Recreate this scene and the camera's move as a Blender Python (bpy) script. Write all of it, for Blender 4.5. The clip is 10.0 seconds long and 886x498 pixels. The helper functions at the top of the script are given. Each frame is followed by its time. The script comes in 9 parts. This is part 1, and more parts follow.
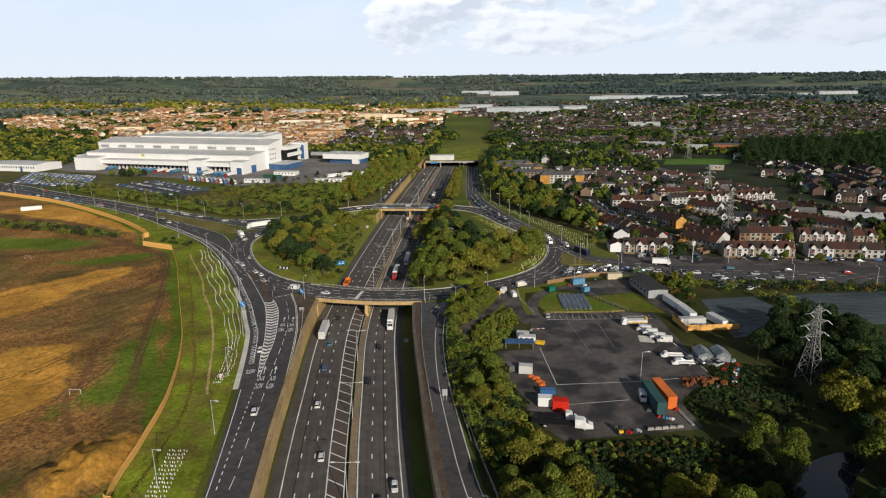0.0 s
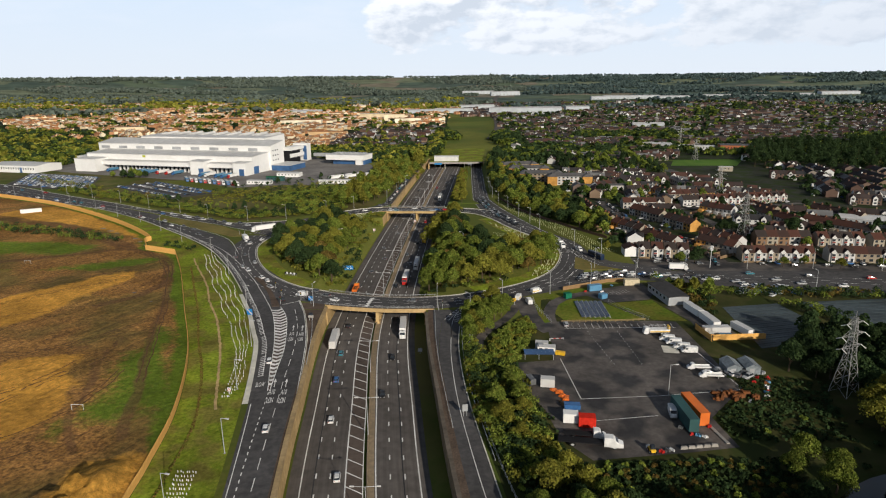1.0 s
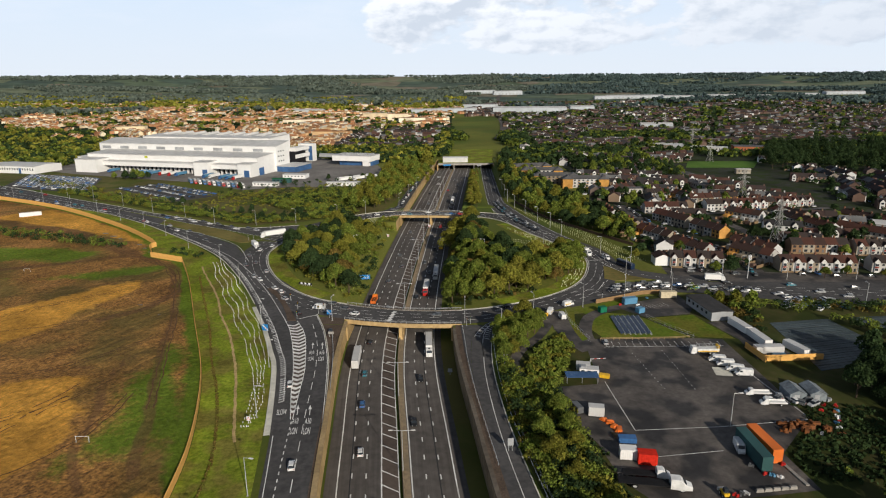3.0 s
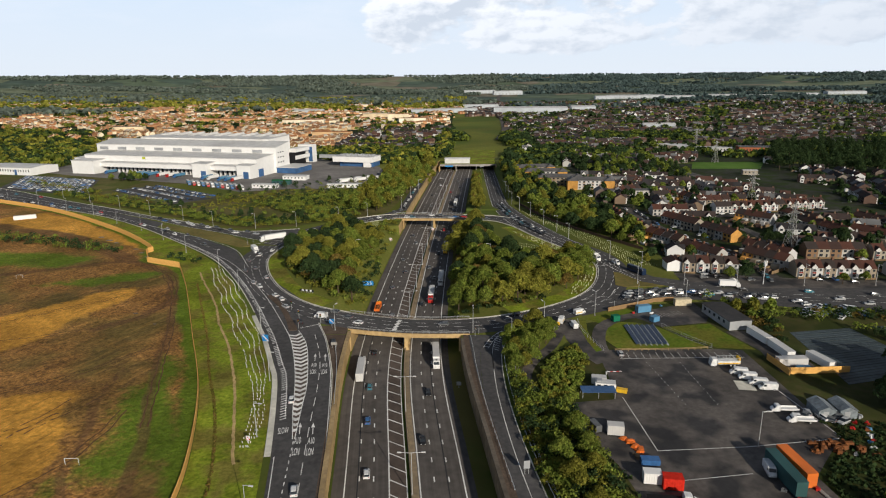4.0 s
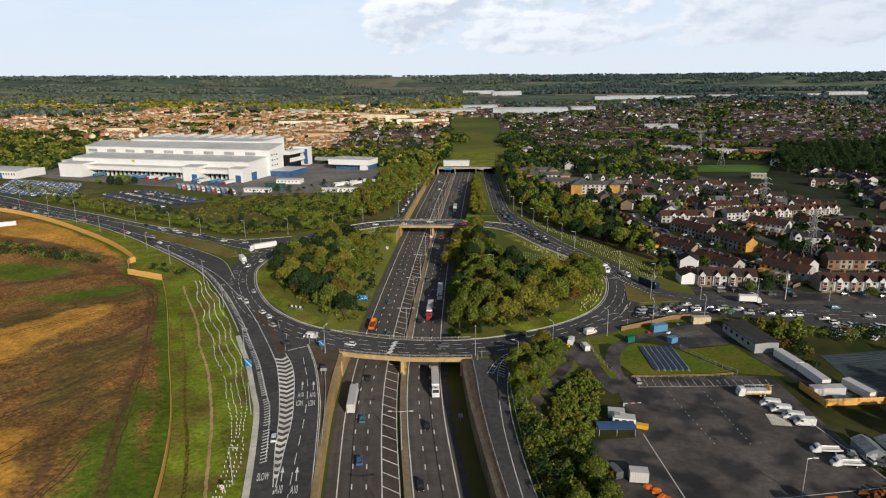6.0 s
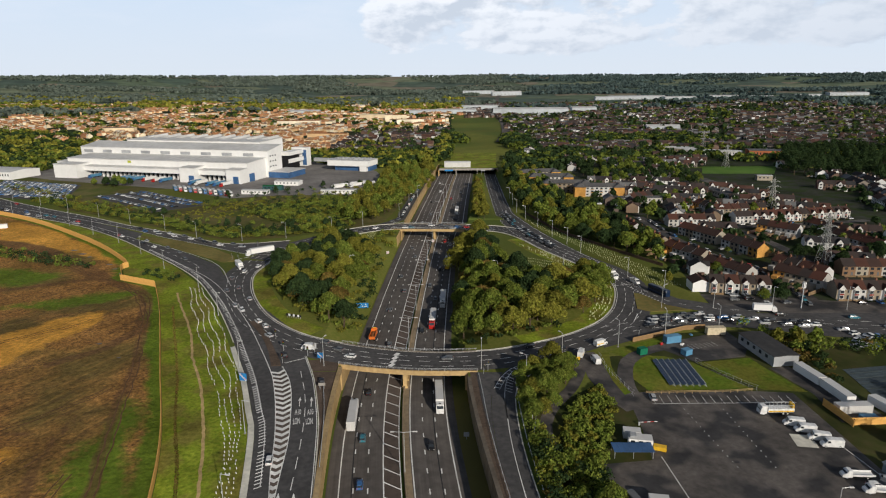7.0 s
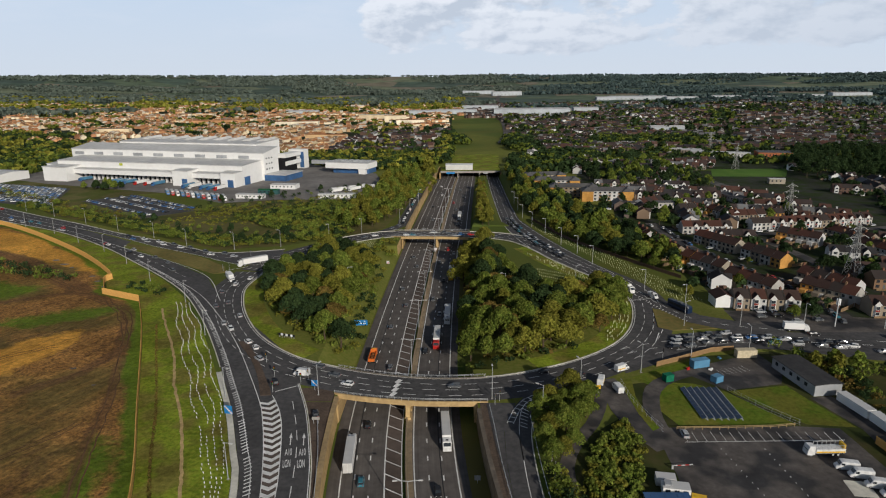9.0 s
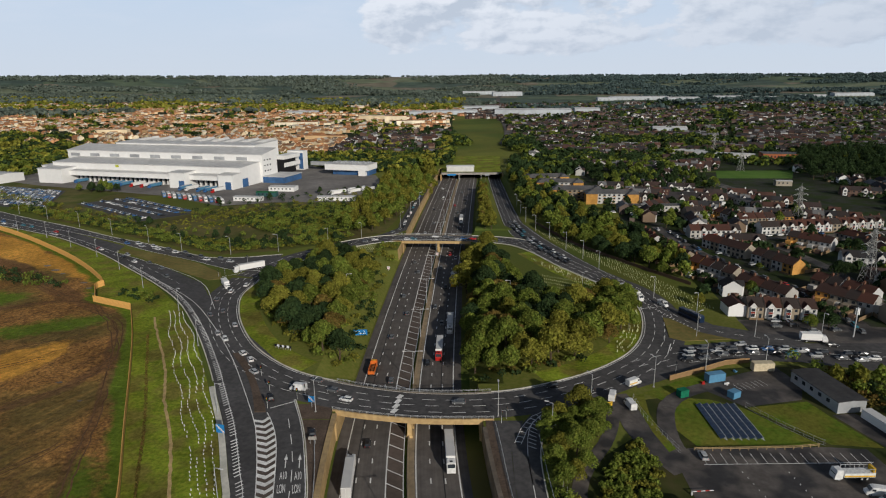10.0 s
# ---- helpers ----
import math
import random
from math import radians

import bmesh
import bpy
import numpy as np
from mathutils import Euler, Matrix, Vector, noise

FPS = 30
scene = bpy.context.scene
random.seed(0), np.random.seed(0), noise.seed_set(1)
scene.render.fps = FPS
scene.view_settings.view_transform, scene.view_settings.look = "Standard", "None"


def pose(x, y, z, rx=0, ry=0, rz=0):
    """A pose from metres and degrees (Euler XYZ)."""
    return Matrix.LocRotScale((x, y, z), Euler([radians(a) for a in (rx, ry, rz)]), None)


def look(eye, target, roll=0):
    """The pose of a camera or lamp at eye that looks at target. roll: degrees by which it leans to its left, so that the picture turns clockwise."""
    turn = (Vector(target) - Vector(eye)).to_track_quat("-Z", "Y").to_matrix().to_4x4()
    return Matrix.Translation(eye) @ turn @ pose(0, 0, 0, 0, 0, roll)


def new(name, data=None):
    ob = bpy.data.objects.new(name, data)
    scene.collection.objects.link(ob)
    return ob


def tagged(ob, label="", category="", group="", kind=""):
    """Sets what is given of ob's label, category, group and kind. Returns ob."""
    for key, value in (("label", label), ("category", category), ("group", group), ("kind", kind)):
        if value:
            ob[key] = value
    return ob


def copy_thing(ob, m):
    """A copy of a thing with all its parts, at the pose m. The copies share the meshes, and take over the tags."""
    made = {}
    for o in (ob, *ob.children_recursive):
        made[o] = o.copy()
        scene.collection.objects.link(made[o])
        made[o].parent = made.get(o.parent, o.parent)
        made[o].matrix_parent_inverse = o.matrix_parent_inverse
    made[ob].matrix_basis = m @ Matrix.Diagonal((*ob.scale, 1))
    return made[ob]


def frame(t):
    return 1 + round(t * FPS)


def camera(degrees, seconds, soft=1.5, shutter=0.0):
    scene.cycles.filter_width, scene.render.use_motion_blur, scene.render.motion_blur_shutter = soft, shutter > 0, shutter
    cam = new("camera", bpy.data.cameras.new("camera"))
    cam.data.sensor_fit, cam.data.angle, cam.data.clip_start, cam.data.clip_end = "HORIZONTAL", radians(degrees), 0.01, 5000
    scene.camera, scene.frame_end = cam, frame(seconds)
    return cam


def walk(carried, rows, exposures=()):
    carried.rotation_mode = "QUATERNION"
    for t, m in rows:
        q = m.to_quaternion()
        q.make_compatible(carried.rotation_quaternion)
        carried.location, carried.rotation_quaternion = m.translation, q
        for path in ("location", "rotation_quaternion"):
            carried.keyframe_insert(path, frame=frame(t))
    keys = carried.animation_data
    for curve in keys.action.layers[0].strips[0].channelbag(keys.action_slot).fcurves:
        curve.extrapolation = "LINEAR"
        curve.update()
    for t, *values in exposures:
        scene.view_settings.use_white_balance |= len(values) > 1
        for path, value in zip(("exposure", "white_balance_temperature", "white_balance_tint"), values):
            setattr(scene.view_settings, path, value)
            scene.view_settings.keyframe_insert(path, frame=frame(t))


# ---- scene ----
cam = camera(70.8, 10.0, soft=1.15)
PATH = [
    (0, (42.206, -258.972, 93.055), (42.14, -257.04, 92.542), -0.7),
    (0.5, (39.128, -254.615, 93.149), (39.063, -252.683, 92.636), -0.7),
    (1, (36.032, -250.155, 93.296), (35.967, -248.223, 92.783), -0.7),
    (1.5, (32.992, -245.892, 93.403), (32.927, -243.96, 92.89), -0.7),
    (2, (29.747, -241.556, 93.46), (29.683, -239.624, 92.946), -0.7),
    (2.5, (26.58, -237.37, 93.617), (26.517, -235.439, 93.102), -0.6),
    (4, (20.491, -223.024, 93.824), (20.431, -221.092, 93.308), -0.6),
    (4.5, (19.963, -217.64, 93.836), (19.906, -215.709, 93.321), -0.6),
    (5, (19.771, -212.475, 93.833), (19.715, -210.544, 93.318), -0.6),
    (5.5, (19.803, -207.476, 93.896), (19.748, -205.544, 93.381), -0.6),
    (7, (17.372, -192.045, 94.14), (17.32, -190.113, 93.625), -0.5),
    (7.5, (16.424, -186.836, 94.051), (16.374, -184.904, 93.536), -0.4),
    (8, (15.766, -181.736, 94.046), (15.716, -179.804, 93.533), -0.4),
    (8.5, (15.102, -176.607, 94.114), (15.052, -174.674, 93.601), -0.4),
    (9, (14.594, -171.517, 94.269), (14.544, -169.585, 93.754), -0.5),
    (9.5, (13.89, -166.612, 94.389), (13.84, -164.68, 93.875), -0.5),
    (10, (13.305, -161.643, 94.423), (13.255, -159.711, 93.909), -0.5),
]
walk(cam, [(t, look(eye, target, roll)) for t, eye, target, roll in PATH],
     exposures=[(0, -0.10, 5900, 10), (5, -0.12, 5900, 10), (7.5, -0.26, 5800, 10), (10, -0.44, 5700, 10)])

# world, sun, exposure

SUN_TO = Vector((0.42, -0.845, 0.36)).normalized()
world = bpy.data.worlds.new("sky")
scene.world = world
world.use_nodes = True
wn, wl = world.node_tree.nodes, world.node_tree.links
sky = wn.new("ShaderNodeTexSky")
sky.sky_type = "NISHITA"
sky.sun_disc = False
sky.sun_elevation = math.asin(SUN_TO.z)
sky.sun_rotation = math.atan2(SUN_TO.x, SUN_TO.y)
sky.air_density, sky.dust_density, sky.ozone_density = 1.0, 1.2, 1.0


def wrange(src, a, b, c=0.0, d=1.0):
    """A value stretched from a..b to c..d and clamped."""
    k = wn.new("ShaderNodeMapRange")
    for name_, v in (("From Min", a), ("From Max", b), ("To Min", c), ("To Max", d)):
        k.inputs[name_].default_value = v
    wl.new(src, k.inputs["Value"])
    return k.outputs["Result"]


def wmath(op, a, b):
    k = wn.new("ShaderNodeMath")
    k.operation = op
    for i_, v in enumerate((a, b)):
        if isinstance(v, float):
            k.inputs[i_].default_value = v
        else:
            wl.new(v, k.inputs[i_])
    return k.outputs["Value"]


def wmix(fac, a, b):
    k = wn.new("ShaderNodeMix")
    k.data_type = "RGBA"
    for key, v in (("Factor", fac), ("A", a), ("B", b)):
        if isinstance(v, tuple):
            k.inputs[key].default_value = (*v, 1)
        elif isinstance(v, float):
            k.inputs[key].default_value = v
        else:
            wl.new(v, k.inputs[key])
    return k.outputs["Result"]


tc = wn.new("ShaderNodeTexCoord")


def billows(scale, stretch, shift, detail, rough=0.56):
    """Cloud noise over the dome, flattened towards the horizon."""
    m = wn.new("ShaderNodeMapping")
    m.inputs["Scale"].default_value = (scale, scale, scale * stretch)
    m.inputs["Location"].default_value = shift
    k = wn.new("ShaderNodeTexNoise")
    k.inputs["Scale"].default_value, k.inputs["Detail"].default_value, k.inputs["Roughness"].default_value = 1.0, detail, rough
    wl.new(tc.outputs["Generated"], m.inputs["Vector"])
    wl.new(m.outputs["Vector"], k.inputs["Vector"])
    return k.outputs["Fac"]


sep = wn.new("ShaderNodeSeparateXYZ")
wl.new(tc.outputs["Generated"], sep.inputs["Vector"])
dir_x, dir_z = sep.outputs["X"], sep.outputs["Z"]
# cumulus to the east above a flat base; thin broken cloud elsewhere
big = billows(9.0, 2.1, (3.7, 0.0, 0.45), 9.0)
lit = billows(9.0, 2.1, (3.62, 0.0, 0.62), 6.0)
cover = wmath("ADD", big, wrange(dir_x, -0.21, -0.10, -0.26, 0.12))
cover = wmath("ADD", cover, wrange(dir_z, 0.030, 0.062, -0.34, 0.0))
cover = wmath("ADD", cover, wrange(dir_z, 0.14, 0.5, 0.0, -0.15))
cloud = wrange(cover, 0.47, 0.53)
shade = wrange(wmath("SUBTRACT", big, lit), -0.08, 0.06)
shade = wmath("MULTIPLY", shade, wrange(dir_z, 0.05, 0.13, 0.62, 1.0))
shade = wmath("MULTIPLY", shade, wrange(dir_x, 0.1, 0.5, 1.0, 0.5))
tone = wmix(shade, (15.2, 15.8, 16.4), (23.0, 22.4, 21.5))
dim = wn.new("ShaderNodeVectorMath")
dim.operation = "SCALE"
wl.new(tone, dim.inputs[0])
wl.new(wrange(dir_z, 0.14, 0.45, 1.0, 0.24), dim.inputs["Scale"])
# milky air above the horizon, and faint wisps in the blue
milk = wmix(wrange(dir_z, 0.02, 0.13), (18.4, 18.9, 19.0), (16.6, 18.3, 19.8))
air = wmix(wrange(dir_z, 0.12, 0.26, 0.97, 0.0), sky.outputs["Color"], milk)
wisp = wmath("MULTIPLY", wrange(billows(7.0, 3.4, (1.3, 0.4, 0.0), 7.0), 0.46, 0.66), wrange(dir_z, 0.04, 0.09, 0.0, 0.45))
air = wmix(wmath("MULTIPLY", wisp, wrange(dir_z, 0.2, 0.5, 1.0, 0.3)), air, (19.0, 19.3, 19.6))
bg = wn["Background"]
bg.inputs["Strength"].default_value = 0.05
wl.new(wmix(cloud, air, dim.outputs["Vector"]), bg.inputs["Color"])
sun = new("sun", bpy.data.lights.new("sun", "SUN"))
sun.data.energy, sun.data.angle, sun.data.color = 5.0, radians(0.6), (1.0, 0.86, 0.66)
sun.matrix_world = look(SUN_TO * 1000, (0, 0, 0))


# ---- materials ----
def mat(name, a, b=None, s1=1.0, s2=0.05, rough=0.85, metal=0.0, bump=0.0, rnd=0.0, isl=0.0, var=0.25, spec=0.3, c3=None, s3=0.02):
    """Two colours mixed by fine noise, darkened and lightened by coarse noise, with random shifts by object or island."""
    m = bpy.data.materials.new(name)
    m.use_nodes = True
    n, l = m.node_tree.nodes, m.node_tree.links
    p = n["Principled BSDF"]
    p.inputs["Roughness"].default_value, p.inputs["Metallic"].default_value = rough, metal
    p.inputs["Specular IOR Level"].default_value = spec if rough < 0.8 else 0.06
    t = n.new("ShaderNodeTexCoord")

    def noise_at(scale, detail=5.0):
        k = n.new("ShaderNodeTexNoise")
        k.inputs["Scale"].default_value, k.inputs["Detail"].default_value = scale, detail
        l.new(t.outputs["Object"], k.inputs["Vector"])
        return k
    k1, k2 = noise_at(s1), noise_at(s2, 4.0)
    r = n.new("ShaderNodeMapRange")
    r.inputs["From Min"].default_value, r.inputs["From Max"].default_value = 0.35, 0.65
    l.new(k1.outputs["Fac"], r.inputs["Value"])
    x = n.new("ShaderNodeMix")
    x.data_type = "RGBA"
    x.inputs["A"].default_value, x.inputs["B"].default_value = (*a, 1), (*(b or [c * 0.75 for c in a]), 1)
    l.new(r.outputs["Result"], x.inputs["Factor"])
    out = x.outputs["Result"]
    if c3:
        k3 = noise_at(s3, 6.0)
        r3 = n.new("ShaderNodeMapRange")
        r3.inputs["From Min"].default_value, r3.inputs["From Max"].default_value = 0.46, 0.58
        l.new(k3.outputs["Fac"], r3.inputs["Value"])
        x3 = n.new("ShaderNodeMix")
        x3.data_type = "RGBA"
        x3.inputs["B"].default_value = (*c3, 1)
        l.new(r3.outputs["Result"], x3.inputs["Factor"])
        l.new(out, x3.inputs["A"])
        out = x3.outputs["Result"]
    hs = n.new("ShaderNodeHueSaturation")
    v = n.new("ShaderNodeMapRange")
    v.inputs["From Min"].default_value, v.inputs["From Max"].default_value = 0.3, 0.7
    v.inputs["To Min"].default_value, v.inputs["To Max"].default_value = 1 - var, 1 + var
    l.new(k2.outputs["Fac"], v.inputs["Value"])
    val = v.outputs["Result"]
    for amount, source in ((rnd, "ShaderNodeObjectInfo"), (isl, "ShaderNodeNewGeometry")):
        if amount:
            o = n.new(source)
            w = n.new("ShaderNodeMapRange")
            w.inputs["To Min"].default_value, w.inputs["To Max"].default_value = 1 - amount, 1 + amount
            l.new(o.outputs["Random" if source.endswith("Info") else "Random Per Island"], w.inputs["Value"])
            mu = n.new("ShaderNodeMath")
            mu.operation = "MULTIPLY"
            l.new(val, mu.inputs[0])
            l.new(w.outputs["Result"], mu.inputs[1])
            val = mu.outputs["Value"]
    l.new(val, hs.inputs["Value"])
    l.new(out, hs.inputs["Color"])
    l.new(hs.outputs["Color"], p.inputs["Base Color"])
    if bump:
        bn = n.new("ShaderNodeBump")
        bn.inputs["Strength"].default_value, bn.inputs["Distance"].default_value = bump, 0.2
        l.new(k1.outputs["Fac"], bn.inputs["Height"])
        l.new(bn.outputs["Normal"], p.inputs["Normal"])
    return m


def grain(m, scale, low, high, source=None, stretch=(1, 1, 1)):
    """Multiplies a material's brightness by fine, rough noise, over the object or over a point attribute."""
    n, l = m.node_tree.nodes, m.node_tree.links
    hs = next(k for k in n if k.type == "HUE_SAT")
    mp = n.new("ShaderNodeMapping")
    mp.inputs["Scale"].default_value = stretch
    if source:
        at = n.new("ShaderNodeAttribute")
        at.attribute_name = source
        l.new(at.outputs["Vector"], mp.inputs["Vector"])
    else:
        l.new(next(k for k in n if k.type == "TEX_COORD").outputs["Object"], mp.inputs["Vector"])
    k = n.new("ShaderNodeTexNoise")
    k.inputs["Scale"].default_value, k.inputs["Detail"].default_value, k.inputs["Roughness"].default_value = scale, 10.0, 0.72
    l.new(mp.outputs["Vector"], k.inputs["Vector"])
    r = n.new("ShaderNodeMapRange")
    for key, v in (("From Min", 0.34), ("From Max", 0.66), ("To Min", low), ("To Max", high)):
        r.inputs[key].default_value = v
    l.new(k.outputs["Fac"], r.inputs["Value"])
    mu = n.new("ShaderNodeMath")
    mu.operation = "MULTIPLY"
    l.new(hs.inputs["Value"].links[0].from_socket, mu.inputs[0])
    l.new(r.outputs["Result"], mu.inputs[1])
    l.new(mu.outputs["Value"], hs.inputs["Value"])


def ramp_isl(name, colours, rough=0.85, by="ShaderNodeNewGeometry", var=0.2, s2=0.5):
    """A palette from which each island or object draws one colour."""
    m = mat(name, (0.5, 0.5, 0.5), rough=rough)
    n, l = m.node_tree.nodes, m.node_tree.links
    o = n.new(by)
    r = n.new("ShaderNodeValToRGB")
    r.color_ramp.interpolation = "CONSTANT"
    e = r.color_ramp.elements
    while len(e) < len(colours):
        e.new(0.5)
    for i, c in enumerate(colours):
        e[i].position, e[i].color = i / len(colours), (*c, 1)
    l.new(o.outputs["Random" if by.endswith("Info") else "Random Per Island"], r.inputs["Fac"])
    hs = next(k for k in n if k.type == "HUE_SAT")
    l.new(r.outputs["Color"], hs.inputs["Color"])
    return m


ASPHALT = mat("asphalt", (0.068, 0.066, 0.067), (0.096, 0.092, 0.090), 0.6, 0.03, 0.8, bump=0.1, var=0.22)
ASPHALT_MW = mat("asphalt_motorway", (0.094, 0.085, 0.078), (0.126, 0.113, 0.103), 0.35, 0.02, 0.8, bump=0.1, var=0.2)
ASPHALT_LOT = mat("asphalt_lot", (0.084, 0.073, 0.065), (0.112, 0.098, 0.087), 0.8, 0.06, 0.75, bump=0.1, var=0.32, c3=(0.034, 0.032, 0.032), s3=0.10)
HATCHED = mat("hatched_surface", (0.095, 0.075, 0.064), (0.12, 0.096, 0.08), 0.5, 0.04, 0.85)
PAINT = mat("road_paint", (0.80, 0.79, 0.76), (0.64, 0.63, 0.60), 1.5, 0.1, 0.7)
GRASS = mat("grass", (0.075, 0.11, 0.018), (0.11, 0.125, 0.028), 0.25, 0.02, 0.95, bump=0.3, var=0.3, c3=(0.13, 0.115, 0.035), s3=0.012)
GRASS_BRIGHT = mat("mown_grass", (0.085, 0.135, 0.012), (0.12, 0.15, 0.016), 0.4, 0.04, 0.95, bump=0.25, var=0.22, c3=(0.14, 0.14, 0.022), s3=0.05)
SCRUB = mat("scrub_ground", (0.10, 0.10, 0.032), (0.14, 0.115, 0.045), 0.2, 0.02, 0.95, bump=0.35, var=0.3, c3=(0.075, 0.09, 0.02), s3=0.03)
SAND = mat("tan_concrete", (0.46, 0.33, 0.155), (0.36, 0.25, 0.12), 0.8, 0.08, 0.85, bump=0.15, var=0.2)
CONCRETE = mat("grey_concrete", (0.34, 0.32, 0.29), (0.25, 0.235, 0.215), 0.6, 0.08, 0.85, bump=0.12)
BRICKPAVE = mat("brown_block_paving", (0.13, 0.095, 0.07), (0.085, 0.065, 0.052), 2.0, 0.2, 0.9, bump=0.2)
KERB = mat("kerb_stone", (0.66, 0.63, 0.54), (0.52, 0.5, 0.43), 0.8, 0.1, 0.8)
WOOD_FENCE = mat("hoarding_board", (0.74, 0.42, 0.12), (0.62, 0.34, 0.095), 0.8, 0.15, 0.8, bump=0.1, isl=0.12)
WOOD = mat("weathered_wood", (0.23, 0.16, 0.09), (0.16, 0.11, 0.065), 1.5, 0.3, 0.85)
STEEL = mat("galvanised_steel", (0.55, 0.56, 0.56), (0.45, 0.46, 0.46), 1.0, 0.2, 0.5, 0.4, spec=0.5)
WHITE = mat("white_cladding", (0.74, 0.735, 0.72), (0.70, 0.695, 0.68), 0.3, 0.04, 0.6, var=0.04)
ROOF_PALE = mat("pale_roof_sheet", (0.56, 0.555, 0.54), (0.48, 0.475, 0.465), 0.2, 0.03, 0.55, var=0.12)
GREY_CLAD = mat("grey_cladding", (0.34, 0.35, 0.36), (0.28, 0.29, 0.30), 0.3, 0.05, 0.6)
BLUE_CLAD = mat("blue_cladding", (0.05, 0.12, 0.27), (0.04, 0.09, 0.2), 0.3, 0.1, 0.5)
BLUE_PANEL = mat("blue_panel", (0.10, 0.25, 0.40), (0.08, 0.2, 0.33), 0.5, 0.1, 0.5)
DARK = mat("dark_recess", (0.02, 0.02, 0.022), rough=0.9)
GLASS = mat("window_glass", (0.03, 0.036, 0.045), (0.02, 0.025, 0.03), 0.5, 0.2, 0.15, spec=0.4)
RUBBER = mat("tyre_rubber", (0.018, 0.018, 0.018), rough=0.9)
LAMP_RED = mat("red_lens", (0.4, 0.015, 0.01), rough=0.3)
LAMP_CLEAR = mat("clear_lens", (0.7, 0.7, 0.68), rough=0.2)
RUST = mat("rusty_scrap", (0.20, 0.075, 0.025), (0.11, 0.05, 0.025), 0.8, 0.3, 0.9, isl=0.5)
grain(ASPHALT_MW, 1.0, 0.80, 1.16, "lane", (0.75, 0.011, 1.0))
grain(GRASS_BRIGHT, 0.7, 0.70, 1.28)
grain(ASPHALT, 0.22, 0.82, 1.15)
grain(ASPHALT_LOT, 0.30, 0.70, 1.22)
SIGN_BLUE = mat("sign_blue", (0.03, 0.22, 0.55), rough=0.5)
SIGN_WHITE = mat("sign_white", (0.8, 0.8, 0.8), rough=0.5)
SIGN_RED = mat("sign_red", (0.55, 0.03, 0.02), rough=0.5)
ORANGE = mat("orange_paint", (0.70, 0.17, 0.02), (0.6, 0.14, 0.02), 0.4, 0.2, 0.55)
YELLOW = mat("yellow_paint", (0.75, 0.46, 0.02), rough=0.5)
GREEN_DARK = mat("dark_green_tarpaulin", (0.03, 0.085, 0.085), (0.025, 0.07, 0.07), 0.4, 0.2, 0.7)
BARK = mat("bark", (0.10, 0.075, 0.05), (0.06, 0.045, 0.03), 2.0, 0.5, 0.95)
WATER = mat("dark_water", (0.012, 0.018, 0.022), rough=0.08, spec=0.6)
SOLAR = mat("solar_glass", (0.030, 0.050, 0.095), (0.040, 0.062, 0.11), 0.5, 0.2, 0.22, spec=0.8)
YARD = mat("grey_yard", (0.052, 0.070, 0.078), (0.038, 0.050, 0.056), 0.5, 0.06, 0.65, var=0.35, isl=0.16)
# scrub colour darkened to stand in for tree and cloud shade by the depot
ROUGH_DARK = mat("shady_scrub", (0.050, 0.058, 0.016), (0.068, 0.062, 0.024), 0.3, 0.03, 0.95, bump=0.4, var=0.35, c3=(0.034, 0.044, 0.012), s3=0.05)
STONE_WHITE = mat("white_tube", (0.78, 0.78, 0.72), rough=0.7)
URBAN = mat("estate_ground", (0.046, 0.044, 0.042), (0.030, 0.040, 0.014), 0.16, 0.03, 0.9, var=0.35, c3=(0.024, 0.036, 0.010), s3=0.06)
LEAF = {
    # far-hill leaves, with distance haze mixed into the colour as grey-blue
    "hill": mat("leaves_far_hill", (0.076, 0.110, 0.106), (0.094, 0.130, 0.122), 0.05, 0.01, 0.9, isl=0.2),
    # same haze tint, painted paler for sunlight on the left hills
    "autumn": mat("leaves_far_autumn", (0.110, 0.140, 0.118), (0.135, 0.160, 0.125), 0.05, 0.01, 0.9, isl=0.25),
    "green": mat("leaves_green", (0.105, 0.145, 0.022), (0.155, 0.178, 0.030), 0.5, 0.1, 0.8, rnd=0.25, isl=0.45),
    "olive": mat("leaves_olive", (0.165, 0.17, 0.024), (0.215, 0.20, 0.032), 0.5, 0.1, 0.8, rnd=0.25, isl=0.4),
    "rust": mat("leaves_rust", (0.17, 0.11, 0.030), (0.13, 0.115, 0.026), 0.5, 0.1, 0.8, rnd=0.25, isl=0.4),
    # dark leaves, blued to imitate shade on the right side
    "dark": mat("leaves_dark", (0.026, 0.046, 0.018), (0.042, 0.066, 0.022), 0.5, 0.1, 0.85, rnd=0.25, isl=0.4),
    "plum": mat("leaves_plum", (0.05, 0.025, 0.025), (0.035, 0.018, 0.018), 0.5, 0.1, 0.85, isl=0.4),
}
for m_ in LEAF.values():
    # thin leaves let part of the light through
    n_, l_ = m_.node_tree.nodes, m_.node_tree.links
    thin, mixed = n_.new("ShaderNodeBsdfTranslucent"), n_.new("ShaderNodeMixShader")
    mixed.inputs["Fac"].default_value = 0.28
    l_.new(n_["Principled BSDF"].inputs["Base Color"].links[0].from_socket, thin.inputs["Color"])
    l_.new(n_["Principled BSDF"].outputs["BSDF"], mixed.inputs[1])
    l_.new(thin.outputs["BSDF"], mixed.inputs[2])
    l_.new(mixed.outputs["Shader"], n_["Material Output"].inputs["Surface"])
BRICK = ramp_isl("house_brick", [(0.17, 0.085, 0.055), (0.20, 0.125, 0.075), (0.13, 0.07, 0.05)], by="ShaderNodeObjectInfo")
